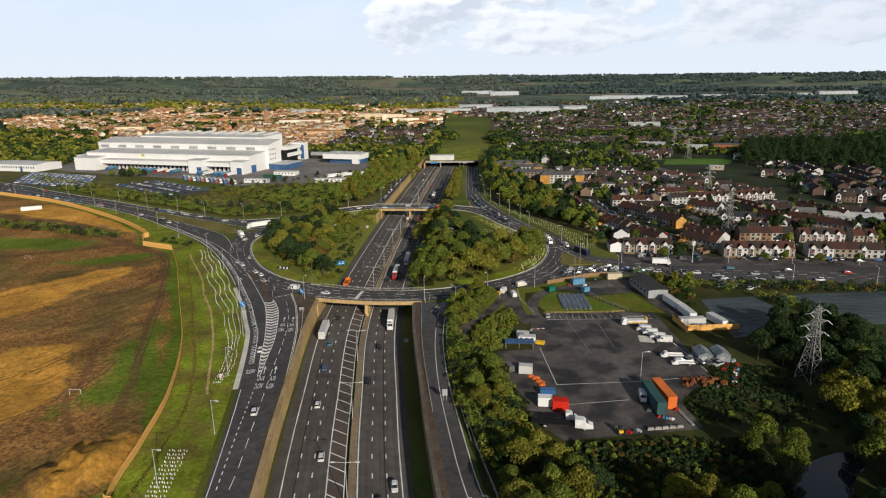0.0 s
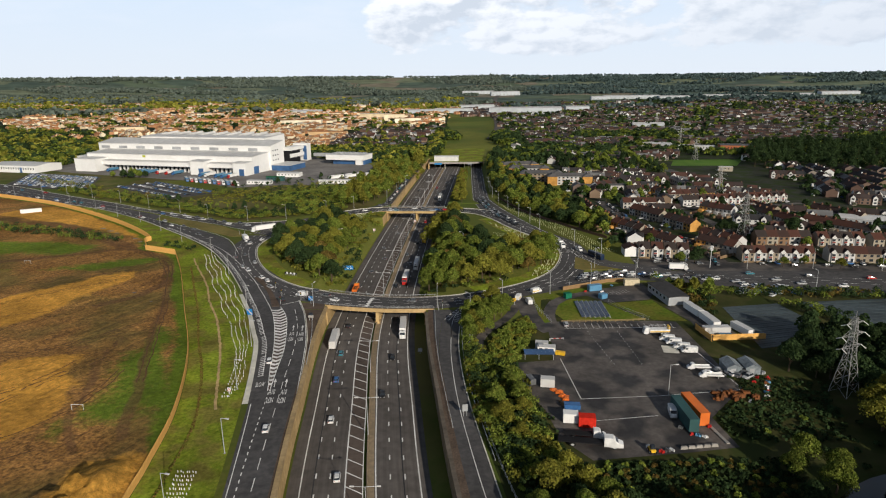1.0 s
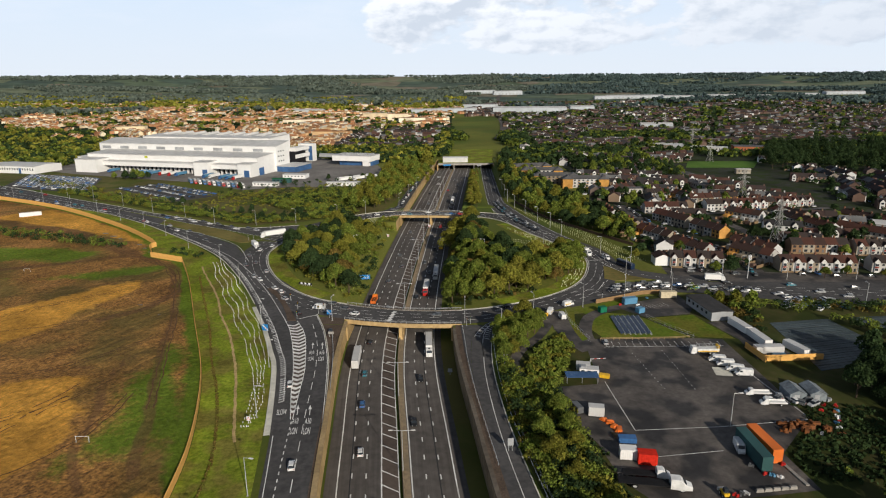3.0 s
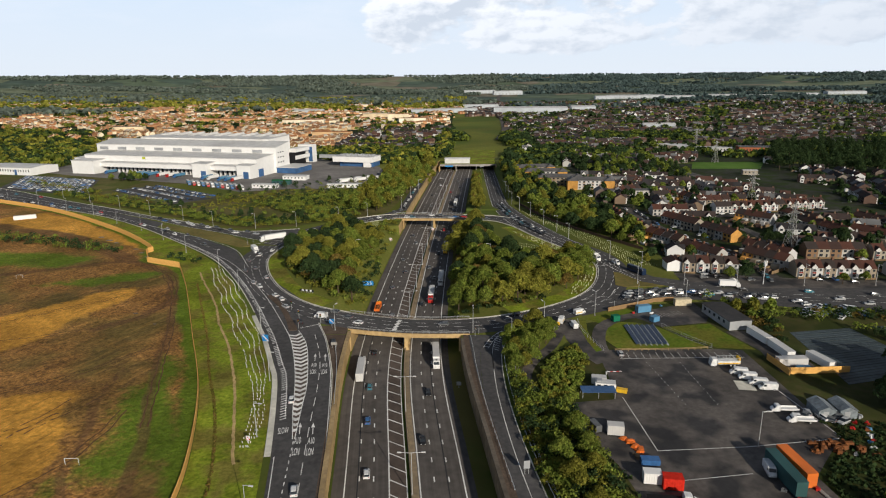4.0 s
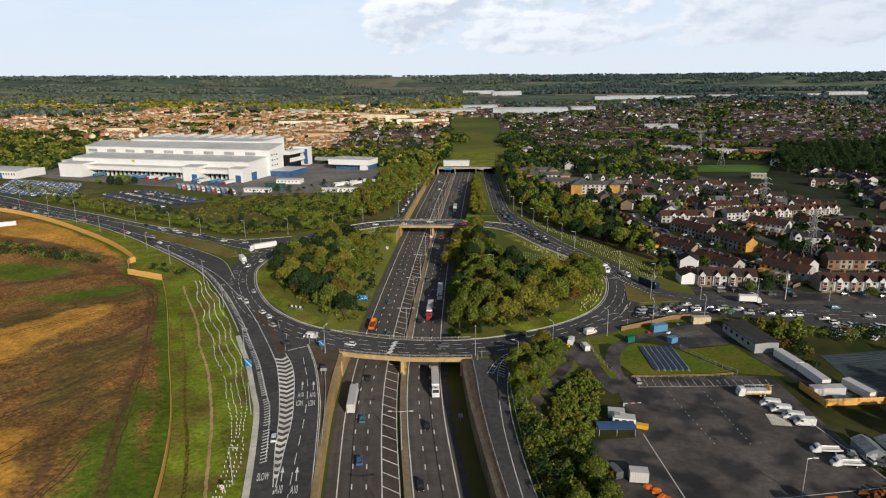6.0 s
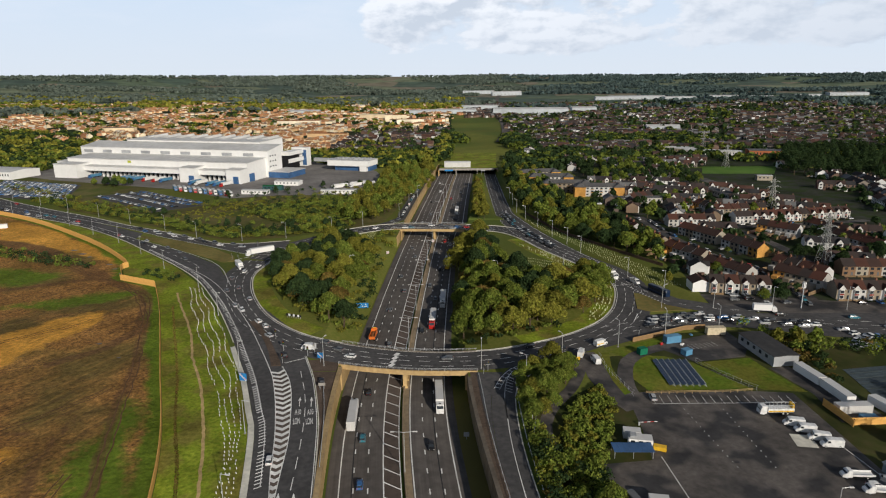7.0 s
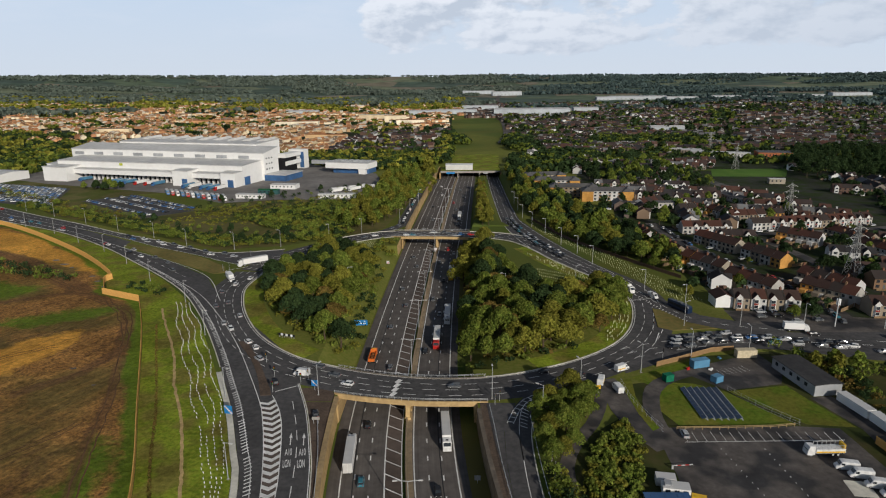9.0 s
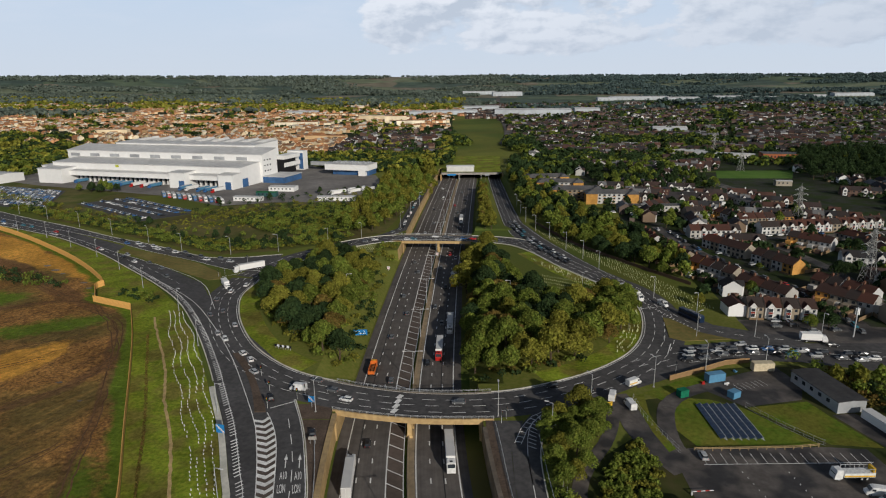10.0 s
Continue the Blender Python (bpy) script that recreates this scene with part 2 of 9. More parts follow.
RENDER_WALL = ramp_isl("house_render", [(0.44, 0.435, 0.42), (0.30, 0.265, 0.21), (0.50, 0.495, 0.485), (0.24, 0.20, 0.15), (0.38, 0.365, 0.34)], by="ShaderNodeObjectInfo")
TILE = ramp_isl("house_roof_tile", [(0.072, 0.036, 0.028), (0.054, 0.034, 0.029), (0.085, 0.040, 0.030), (0.046, 0.037, 0.034)], by="ShaderNodeObjectInfo")
FLAT_BRICK = mat("yellow_brick", (0.50, 0.27, 0.07), (0.42, 0.22, 0.06), 1.0, 0.2, 0.85)
SLATE = mat("slate_roof", (0.07, 0.07, 0.075), (0.10, 0.095, 0.09), 0.5, 0.1, 0.75)
# town colours darkened to stand in for cloud shade over the right side
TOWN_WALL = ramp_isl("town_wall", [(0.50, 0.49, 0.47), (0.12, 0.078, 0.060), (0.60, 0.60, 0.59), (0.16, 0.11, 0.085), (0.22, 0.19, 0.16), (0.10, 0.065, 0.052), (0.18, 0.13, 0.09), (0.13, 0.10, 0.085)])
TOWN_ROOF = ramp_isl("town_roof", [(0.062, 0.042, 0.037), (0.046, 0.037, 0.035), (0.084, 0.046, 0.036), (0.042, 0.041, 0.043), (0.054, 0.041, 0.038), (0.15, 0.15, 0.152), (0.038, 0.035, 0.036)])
# warm brick set, brightened as well to stand in for sun on the left
WARM_LIT_WALL = ramp_isl("warm_town_wall", [(0.68, 0.55, 0.36), (0.50, 0.27, 0.13), (0.74, 0.66, 0.50), (0.60, 0.40, 0.21), (0.72, 0.62, 0.44), (0.44, 0.22, 0.11)])
WARM_LIT_ROOF = ramp_isl("warm_town_roof", [(0.32, 0.15, 0.07), (0.24, 0.13, 0.07), (0.38, 0.18, 0.08), (0.20, 0.15, 0.11), (0.30, 0.18, 0.09), (0.50, 0.46, 0.38)])
BAY_WHITE = mat("bay_paint", (0.66, 0.65, 0.62), (0.56, 0.55, 0.53), 1.0, 0.1, 0.7)
# white shed walls tinted blue-grey to stand for cloud shade on them
SHED_BLUE = mat("far_shed_cladding", (0.44, 0.47, 0.50), (0.36, 0.385, 0.41), 0.1, 0.02, 0.7, var=0.1)
TOWN_SHED = ramp_isl("town_shed", [(0.66, 0.66, 0.65), (0.5, 0.51, 0.52), (0.72, 0.71, 0.7)], rough=0.6)
PAINTS = {k: mat("car_paint_" + k, c, rough=0.35, spec=0.35, var=0.05) for k, c in dict(
    white=(0.75, 0.75, 0.74), silver=(0.42, 0.43, 0.44), grey=(0.12, 0.125, 0.13), black=(0.02, 0.02, 0.022),
    blue=(0.05, 0.14, 0.34), red=(0.45, 0.02, 0.015), teal=(0.05, 0.2, 0.26)).items()}


# ---- mesh helpers ----
class Shape:
    """Collects vertices and faces, and becomes one mesh object."""

    def __init__(self):
        self.v, self.f, self.m = [], [], []

    def add(self, verts, faces, mi=0):
        k = len(self.v)
        self.v += [tuple(p) for p in verts]
        self.f += [tuple(k + i for i in q) for q in faces]
        self.m += [mi] * len(faces)
        return self

    def prism(self, poly, z0, z1, mi=0, top=None):
        n = len(poly)
        top = top or poly
        v = [(x, y, z0) for x, y in poly] + [(x, y, z1) for x, y in top]
        f = [tuple(range(n - 1, -1, -1)), tuple(range(n, 2 * n))] + [(i, (i + 1) % n, n + (i + 1) % n, n + i) for i in range(n)]
        return self.add(v, f, mi)

    def box(self, cx, cy, cz, sx, sy, sz, a=0.0, mi=0, taper=1.0):
        """A box with its base centre at cx, cy, cz, turned by a degrees."""
        c, s = math.cos(radians(a)), math.sin(radians(a))
        q = [(-sx / 2, -sy / 2), (sx / 2, -sy / 2), (sx / 2, sy / 2), (-sx / 2, sy / 2)]
        w = lambda k: [(cx + c * x * k - s * y * k, cy + s * x * k + c * y * k) for x, y in q]
        return self.prism(w(1.0), cz, cz + sz, mi, w(taper))

    def tube(self, p, q, r0, r1=None, n=6, mi=0):
        p, q = Vector(p), Vector(q)
        r1 = r0 if r1 is None else r1
        d = (q - p).normalized()
        a = d.orthogonal().normalized()
        b = d.cross(a)
        ring = [a * math.cos(2 * math.pi * i / n) + b * math.sin(2 * math.pi * i / n) for i in range(n)]
        v = [p + k * r0 for k in ring] + [q + k * r1 for k in ring]
        f = [(i, (i + 1) % n, n + (i + 1) % n, n + i) for i in range(n)] + [tuple(range(n - 1, -1, -1)), tuple(range(n, 2 * n))]
        return self.add(v, f, mi)

    def loft(self, rings, mi=0):
        n = len(rings[0])
        v = [p for r in rings for p in r]
        f = [(j * n + i, j * n + (i + 1) % n, (j + 1) * n + (i + 1) % n, (j + 1) * n + i) for j in range(len(rings) - 1) for i in range(n)]
        f += [tuple(range(n - 1, -1, -1)), tuple(range((len(rings) - 1) * n, len(rings) * n))]
        return self.add(v, f, mi)

    def strip(self, left, right, mi=0):
        n = len(left)
        assert n == len(right)
        return self.add(list(left) + list(right), [(i, n + i, n + i + 1, i + 1) for i in range(n - 1)], mi)

    def flat(self, poly, z, mi=0):
        return self.add([(x, y, z) for x, y in poly], [tuple(range(len(poly)))], mi)

    def build(self, name, mats, parent=None, label="", smooth=False):
        me = bpy.data.meshes.new(name)
        me.from_pydata(self.v, [], self.f)
        for k in mats if isinstance(mats, (list, tuple)) else [mats]:
            me.materials.append(k)
        if any(self.m):
            me.polygons.foreach_set("material_index", self.m)
        if smooth:
            me.polygons.foreach_set("use_smooth", [True] * len(self.f))
        bm = bmesh.new()
        bm.from_mesh(me)
        bmesh.ops.recalc_face_normals(bm, faces=bm.faces) if len(self.f) < 3000 else None
        bm.to_mesh(me)
        bm.free()
        ob = new(name, me)
        ob.parent = parent
        if label:
            tagged(ob, label)
        return ob


def structure(name, shape, mats, label="", category=""):
    return tagged(shape.build(name, mats), label, category, kind="structure")


def thing(name, label, category, group=""):
    return tagged(new(name), label, category, group)


MADE = {}


def place(key, make, m):
    """The first of a kind is made, the others are copies of it."""
    if key not in MADE:
        MADE[key] = make()
        MADE[key].matrix_basis = m
        return MADE[key]
    return copy_thing(MADE[key], m)


def cr_line(pts, step=4.0):
    """A smooth line through points in the plan."""
    p = [np.array(q, float) for q in pts]
    p = [2 * p[0] - p[1]] + p + [2 * p[-1] - p[-2]]
    out = []
    for i in range(1, len(p) - 2):
        n = max(1, int(np.linalg.norm(p[i + 1] - p[i]) / step))
        for k in range(n):
            t = k / n
            out.append(tuple(0.5 * (2 * p[i] + (p[i + 1] - p[i - 1]) * t + (2 * p[i - 1] - 5 * p[i] + 4 * p[i + 1] - p[i + 2]) * t * t + (3 * p[i] - p[i - 1] - 3 * p[i + 1] + p[i + 2]) * t ** 3)))
    return out + [tuple(p[-2])]


def offset(line, d):
    """A line shifted by d metres to its right."""
    a = np.array(line, float)
    g = np.gradient(a, axis=0)
    g /= np.linalg.norm(g, axis=1)[:, None] + 1e-9
    return [tuple(q) for q in a + d * np.stack([g[:, 1], -g[:, 0]], 1)]


def at_z(line, z):
    return [(x, y, z(x, y) if callable(z) else z) for x, y in line]


def inside(x, y, poly):
    hit = False
    for i in range(len(poly)):
        (x0, y0), (x1, y1) = poly[i - 1], poly[i]
        if (y0 > y) != (y1 > y) and x < (x1 - x0) * (y - y0) / (y1 - y0) + x0:
            hit = not hit
    return hit


def along(line):
    """Cumulative length of a line."""
    a = np.array(line, float)
    return np.concatenate([[0], np.cumsum(np.linalg.norm(np.diff(a, axis=0), axis=1))])


def point_at(line, s):
    """The place and heading, s metres along a line."""
    a, d = np.array(line, float), along(line)
    i = int(np.clip(np.searchsorted(d, s) - 1, 0, len(a) - 2))
    g = (a[i + 1] - a[i]) / (d[i + 1] - d[i] + 1e-9)
    q = a[i] + g * (s - d[i])
    return q[0], q[1], math.degrees(math.atan2(g[1], g[0]))


def resample(line, n):
    """The same line with n points, evenly spaced."""
    d, a = along(line), np.array(line, float)
    s = np.linspace(0, d[-1], n)
    return [tuple(q) for q in np.stack([np.interp(s, d, a[:, k]) for k in range(a.shape[1])], 1)]


def dashes(shape, line, mark, gap, width, z, start=0.0, end=None):
    total = end or along(line)[-1]
    s = start
    while s + mark < total:
        x, y, a = point_at(line, s + mark / 2)
        shape.box(x, y, z(x, y) if callable(z) else z, mark, width, 0.006, a)
        s += mark + gap


def ribbon(shape, line, width, z, mi=0):
    shape.strip(at_z(offset(line, -width / 2), z), at_z(offset(line, width / 2), z), mi)


# ---- plan of the motorway and the land ----
C_Y = [-420, -260, -160, -120, -100, -62, -45, -19, 7, 40, 97, 166, 216, 321, 461, 560]
C_X = [64, 36, 18.6, 12.6, 9.6, 5.0, 2.6, -0.2, -1.7, -2.4, -2.0, -0.8, 0.6, 4.4, 10.2, 15.0]


def cx(y):
    return float(np.mean(np.interp([y - 12, y - 6, y, y + 6, y + 12], C_Y, C_X)))


ZM = -7.0


def slip_z(y):
    """The level of the slip road that runs down beside the motorway to the tunnel."""
    return float(np.interp(y, [250, 500], [0, ZM]))


def land(x, y):
    """The height of the open land."""
    r = math.hypot(x, y + 200)
    z = float(np.interp(r, [900, 1900, 2300, 3000, 3600, 4200, 4600, 4760, 5200], [0, 13, 26, 40, 54, 86, 130, 141, 110]))
    side = 1.0 - 0.10 * x / 2500
    n = noise.noise(Vector((x / 600, y / 600, 3.0))) * float(np.interp(r, [900, 2500, 4700], [0, 6, 11]))
    return z * side + n if r > 900 else 0.0


rows = [-1500, -700, -460, -420, -380, -340, -300, -270, -240, -220] + list(range(-190, 516, 8)) + [4.9, 5.0, 23.0, 23.2, 190.0, 190.2, 232.0, 232.2, 240, 515, 560, 560.2]
rows += [600, 660, 740, 820, 900, 1000, 1120, 1260, 1420, 1600, 1800, 2000, 2200, 2450, 2700, 2950, 3200, 3450, 3700, 3900, 4100, 4250, 4400, 4500, 4600, 4700, 4800, 4900, 5000]
rows = sorted(set(float(r) for r in rows))
LEFT_X = [-4900, -4300, -3800, -3400, -3000, -2700, -2400, -2100, -1800, -1500, -1250, -1000, -800, -600, -450, -330, -240, -170, -120, -80, -60]
RIGHT_X = [78, 95, 130, 180, 250, 340, 460, 620, 800, 1000, 1250, 1500, 1800, 2100, 2400, 2700, 3000, 3400, 3800, 4300, 4900]
grid_v, ncol = [], 0
for y in rows:
    c = cx(y)
    pts = [(x, land(x, y)) for x in LEFT_X]
    if y <= 5 or y > 560.1:
        lt, lb, rb, rt = c - 21.9, c - 21.6, c + 21.2, c + 21.5
    elif y <= 23:
        lt, lb, rb, rt = c - 21.9, c - 21.6, c + 21.2, c + 21.5
    elif y <= 190:
        lt, lb, rb, rt = c - 33.0, c - 21.6, c + 19.0, c + 30.0
    elif y <= 232:
        lt, lb, rb, rt = c - 22.3, c - 22.0, c + 20.0, c + 20.3
    else:
        rb = c + float(np.interp(y, [232, 262], [20.0, 22.0]))
        lt, lb, rt = c - 22.3, c - 22.0, rb + 2.0
    zf = ZM if y <= 560.1 else land(c, y)
    sl, sr = float(np.interp(y, [240, 260, 515], [50, 44, 45.5])), float(np.interp(y, [240, 260, 515], [57, 58.5, 59]))
    zs = slip_z(y) if 240 < y <= 560.1 else land(c, y)
    zb = zs + 1.2 if y > 240 and y <= 560.1 else land(rt, y)
    m1 = sl - 2 if y > 240 else 45.0
    pts += [(lt, land(lt, y)), (lb, zf), (c - 10, zf), (c + 10, zf), (rb, zf), (rt, zb), (m1, zs + (0.5 if y > 240 and y <= 560.1 else 0)), (sl, zs), (sr, zs), (max(sr + 2.5, 62), land(62, y))]
    pts += [(x, land(x, y)) for x in RIGHT_X]
    for k in range(len(LEFT_X) + 6, len(pts)):
        pts[k] = (max(pts[k][0], pts[k - 1][0] + 0.6), pts[k][1])
    ncol = len(pts)
    grid_v += [(x, y, z) for x, z in pts]
ground = Shape()
k0 = len(LEFT_X)
faces, mids = [], []
for j in range(len(rows) - 1):
    for i in range(ncol - 1):
        faces.append((j * ncol + i, j * ncol + i + 1, (j + 1) * ncol + i + 1, (j + 1) * ncol + i))
        # left wall faces get material 1, right ones the shade-darkened material 2
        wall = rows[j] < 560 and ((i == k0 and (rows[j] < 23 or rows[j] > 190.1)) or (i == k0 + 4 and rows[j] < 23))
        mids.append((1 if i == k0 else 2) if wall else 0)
ground.v, ground.f, ground.m = grid_v, faces, mids

LAND = mat("open_land", (0.12, 0.14, 0.024), (0.165, 0.165, 0.038), 0.7, 0.012, 0.95, bump=0.2, var=0.3, c3=(0.075, 0.10, 0.02), s3=0.006)
# distant fields, woods and hedges as patches of their own shapes, greyed to suggest haze
n, l = LAND.node_tree.nodes, LAND.node_tree.links
vo = n.new("ShaderNodeTexVoronoi")
vo.inputs["Scale"].default_value = 0.0042
t = next(k for k in n if k.type == "TEX_COORD")
wv = n.new("ShaderNodeTexNoise")
wv.inputs["Scale"].default_value = 0.004
wa = n.new("ShaderNodeMix")
wa.data_type, wa.blend_type = "RGBA", "LINEAR_LIGHT"
wa.inputs["Factor"].default_value = 90.0
l.new(t.outputs["Object"], wv.inputs["Vector"])
l.new(t.outputs["Object"], wa.inputs["A"])
l.new(wv.outputs["Color"], wa.inputs["B"])
l.new(wa.outputs["Result"], vo.inputs["Vector"])
pal = n.new("ShaderNodeValToRGB")
pal.color_ramp.interpolation = "CONSTANT"
# patch colours carry painted distance haze: paler and bluer than near grass
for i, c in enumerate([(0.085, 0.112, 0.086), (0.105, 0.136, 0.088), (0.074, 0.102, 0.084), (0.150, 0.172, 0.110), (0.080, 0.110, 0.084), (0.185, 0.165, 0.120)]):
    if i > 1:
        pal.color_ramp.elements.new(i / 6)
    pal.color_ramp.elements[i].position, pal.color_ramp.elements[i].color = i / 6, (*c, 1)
sx = n.new("ShaderNodeSeparateColor")
l.new(vo.outputs["Color"], sx.inputs["Color"])
l.new(sx.outputs["Red"], pal.inputs["Fac"])
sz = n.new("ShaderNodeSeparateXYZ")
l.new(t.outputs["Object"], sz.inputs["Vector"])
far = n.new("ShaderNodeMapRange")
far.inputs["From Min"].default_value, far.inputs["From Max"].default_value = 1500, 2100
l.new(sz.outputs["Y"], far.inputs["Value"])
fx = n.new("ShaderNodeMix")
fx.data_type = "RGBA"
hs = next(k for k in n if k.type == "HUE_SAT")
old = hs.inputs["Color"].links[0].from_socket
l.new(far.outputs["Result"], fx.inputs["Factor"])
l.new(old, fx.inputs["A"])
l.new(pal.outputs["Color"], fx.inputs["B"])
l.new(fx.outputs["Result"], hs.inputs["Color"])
# third material is wall concrete darkened to stand for shade on the right face
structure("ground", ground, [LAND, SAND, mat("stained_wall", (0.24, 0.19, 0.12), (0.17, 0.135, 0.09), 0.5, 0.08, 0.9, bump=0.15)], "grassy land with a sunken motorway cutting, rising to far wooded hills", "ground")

# motorway surface, hard shoulders and hatched strip
ys = [float(v) for v in np.arange(-424, 561, 8)]
for name_, a, b, m_, label_ in (("motorway_outbound", -20.9, -6.1, ASPHALT_MW, "worn grey-brown asphalt motorway carriageway"), ("hatched_strip", -6.1, -1.3, HATCHED, "brownish hatched strip beside the motorway median"), ("motorway_inbound", 1.6, 16.4, ASPHALT_MW, "worn grey-brown asphalt motorway carriageway")):
    mw = Shape()
    wide = 4.2 if b > 10 else 0.0
    mw.strip([(cx(y) + a, y, ZM + 0.03) for y in ys], [(cx(y) + b + float(np.interp(y, [228, 262], [0, wide])), y, ZM + 0.03) for y in ys])
    mw_ob = structure(name_, mw, m_, label_, "motorway")
    lane = mw_ob.data.attributes.new("lane", "FLOAT_VECTOR", "POINT")
    lane.data.foreach_set("vector", [q for off in (a, b) for y in ys for q in (off, y, 0.0)])
verge = Shape()
verge.strip([(cx(y) + 16.4, y, ZM + 0.06) for y in ys if y < 240], [(cx(y) + 21.1, y, ZM + 0.25) for y in ys if y < 240])
structure("verge", verge, GRASS, "dark grass strip along the foot of the retaining wall", "verge")
seam = Shape()
for off in (-14.3, 9.35):
    ribbon(seam, [(cx(y) + off, y) for y in ys if y < 200], 0.32, ZM + 0.036)
structure("asphalt_seam", seam, mat("tar_seam", (0.032, 0.031, 0.032), rough=0.7), "dark tar seams along the motorway lanes", "motorway")
mk = Shape()
for off, w in ((-17.6, 0.32), (-6.0, 0.34), (-1.4, 0.26), (2.0, 0.34)):
    ribbon(mk, [(cx(y) + off, y) for y in ys], w, ZM + 0.04)
ribbon(mk, [(cx(y) + 13.6 + float(np.interp(y, [228, 262], [0, 4.0])), y) for y in ys], 0.34, ZM + 0.04)
dashes(mk, [(cx(y) + 13.7, y) for y in ys if y > 255], 2.3, 6.6, 0.34, ZM + 0.04)
for off in (-13.9, -10.1, 5.9, 9.8):
    dashes(mk, [(cx(y) + off, y) for y in ys], 2.3, 6.6, 0.34, ZM + 0.04)
for k in range(124):
    y = -416 + 6.1 * k
    if y < 330:
        x0, x1 = cx(y) - 5.9, cx(y - 3) - 1.5
        mk.prism([(x0, y), (x0, y - 0.42), (x1, y - 3.4), (x1, y - 3.0)], ZM + 0.04, ZM + 0.046)
# far lanes widen into four beyond the second bridge
ribbon(mk, [(cx(y) - 1.6, y) for y in ys if y > 250], 0.25, ZM + 0.05)
structure("motorway_marking", mk, PAINT, "white painted lane dashes, edge lines and diagonal hatching", "road marking")

# median barrier: a low tan concrete wall with a paved strip
med = Shape()
yy = [float(v) for v in np.arange(-420, 516, 8)]
for a, b, h in ((-0.55, 0.15, 0.95),):
    prof = [(a, 0), (a + 0.18, h), (b - 0.18, h), (b, 0)]
    for i in range(3):
        med.strip([(cx(y) + prof[i][0], y, ZM + prof[i][1]) for y in yy], [(cx(y) + prof[i + 1][0], y, ZM + prof[i + 1][1]) for y in yy])
med.strip([(cx(y) + 0.15, y, ZM + 0.12) for y in yy], [(cx(y) + 1.6, y, ZM + 0.12) for y in yy])
structure("median_barrier", med, mat("barrier_concrete", (0.30, 0.235, 0.15), (0.22, 0.175, 0.12), 0.8, 0.08, 0.85), "low tan concrete barrier down the middle of the motorway", "barrier")

# retaining wall copings with rails
cop = Shape()
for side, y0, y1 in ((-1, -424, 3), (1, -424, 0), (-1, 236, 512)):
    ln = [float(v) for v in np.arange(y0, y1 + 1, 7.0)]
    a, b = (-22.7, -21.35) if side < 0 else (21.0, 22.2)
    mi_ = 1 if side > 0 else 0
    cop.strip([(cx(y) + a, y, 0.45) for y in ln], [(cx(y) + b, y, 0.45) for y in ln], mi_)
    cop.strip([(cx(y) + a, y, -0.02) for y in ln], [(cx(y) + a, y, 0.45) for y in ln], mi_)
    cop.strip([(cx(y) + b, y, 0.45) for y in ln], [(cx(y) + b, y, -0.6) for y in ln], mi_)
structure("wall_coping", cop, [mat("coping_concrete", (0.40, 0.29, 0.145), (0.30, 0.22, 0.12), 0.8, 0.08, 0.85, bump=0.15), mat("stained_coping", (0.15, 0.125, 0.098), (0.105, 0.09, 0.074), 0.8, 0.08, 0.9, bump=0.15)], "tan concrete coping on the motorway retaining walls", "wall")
pav = Shape()
ln = [float(v) for v in np.arange(-424, 1, 8.0)]
SLIP_EDGE = ([-420, -165, -132, -81.5, -40.5, -26, -5.4, 2], [40, -3.2, -7.8, -14.9, -21.8, -25, -30.8, -33.5])
ON_EDGE = ([-420, -165, -133, -115, -85, -50, -30, -12.4, -3, 2], [88, 44.8, 38.2, 34.6, 30.2, 27.6, 26.9, 27.4, 30.6, 33])
pav.strip([(min(cx(y) - 23.4, float(np.interp(y, *SLIP_EDGE)) + 0.3), y, 0.10) for y in ln], [(cx(y) - 22.7, y, 0.10) for y in ln])
pav.strip([(cx(y) + 22.2, y, 0.10) for y in ln], [(cx(y) + 24.2, y, 0.10) for y in ln])
pav.flat([(-37, 9), (-26.5, 9.5), (-24.4, 5), (-24.4, 0.5), (-33.5, 0.5)], 0.045)
side = Shape()
side.strip([(cx(y) + 24.2, y, 0.09) for y in ln], [(max(cx(y) + 24.4, float(np.interp(y, *ON_EDGE)) - 0.1), y, 0.09) for y in ln])
structure("slip_margin", side, ASPHALT, "dark asphalt margin between paving and on-slip", "pavement")
structure("paved_strip", pav, BRICKPAVE, "brown block paving along the retaining walls", "pavement")


def railing(name, line, z, h, gap, label, mat_=STEEL, rails=(1.0, 0.55), r=0.05):
    """Posts and rails along a line; each post is a part."""
    f = thing(name, label, "railing")
    s, total = 0.0, along(line)[-1]
    post = Shape().tube((0, 0, 0), (0, 0, h), r, r, 5)
    first = None
    while s <= total:
        x, y, a = point_at(line, s)
        if first is None:
            first = post.build("post", mat_, f)
            first.location = (x, y, z)
        else:
            o = new("post", first.data)
            o.parent, o.location = f, (x, y, z)
        s += gap
    for k in rails:
        q, e = z + h * k, r * 0.9
        side = list(zip(offset(line, -e), line, offset(line, e)))
        Shape().loft([[(*a, q), (*b, q - e), (*c, q), (*b, q + e)] for a, b, c in side]).build("rail", mat_, f)
    return f


VERGE = mat("verge_grass", (0.135, 0.185, 0.014), (0.205, 0.235, 0.022), 0.9, 0.05, 0.95, bump=0.5, var=0.3, c3=(0.165, 0.15, 0.03), s3=0.09)

grain(VERGE, 0.8, 0.72, 1.30)
grain(VERGE, 0.10, 0.82, 1.2)

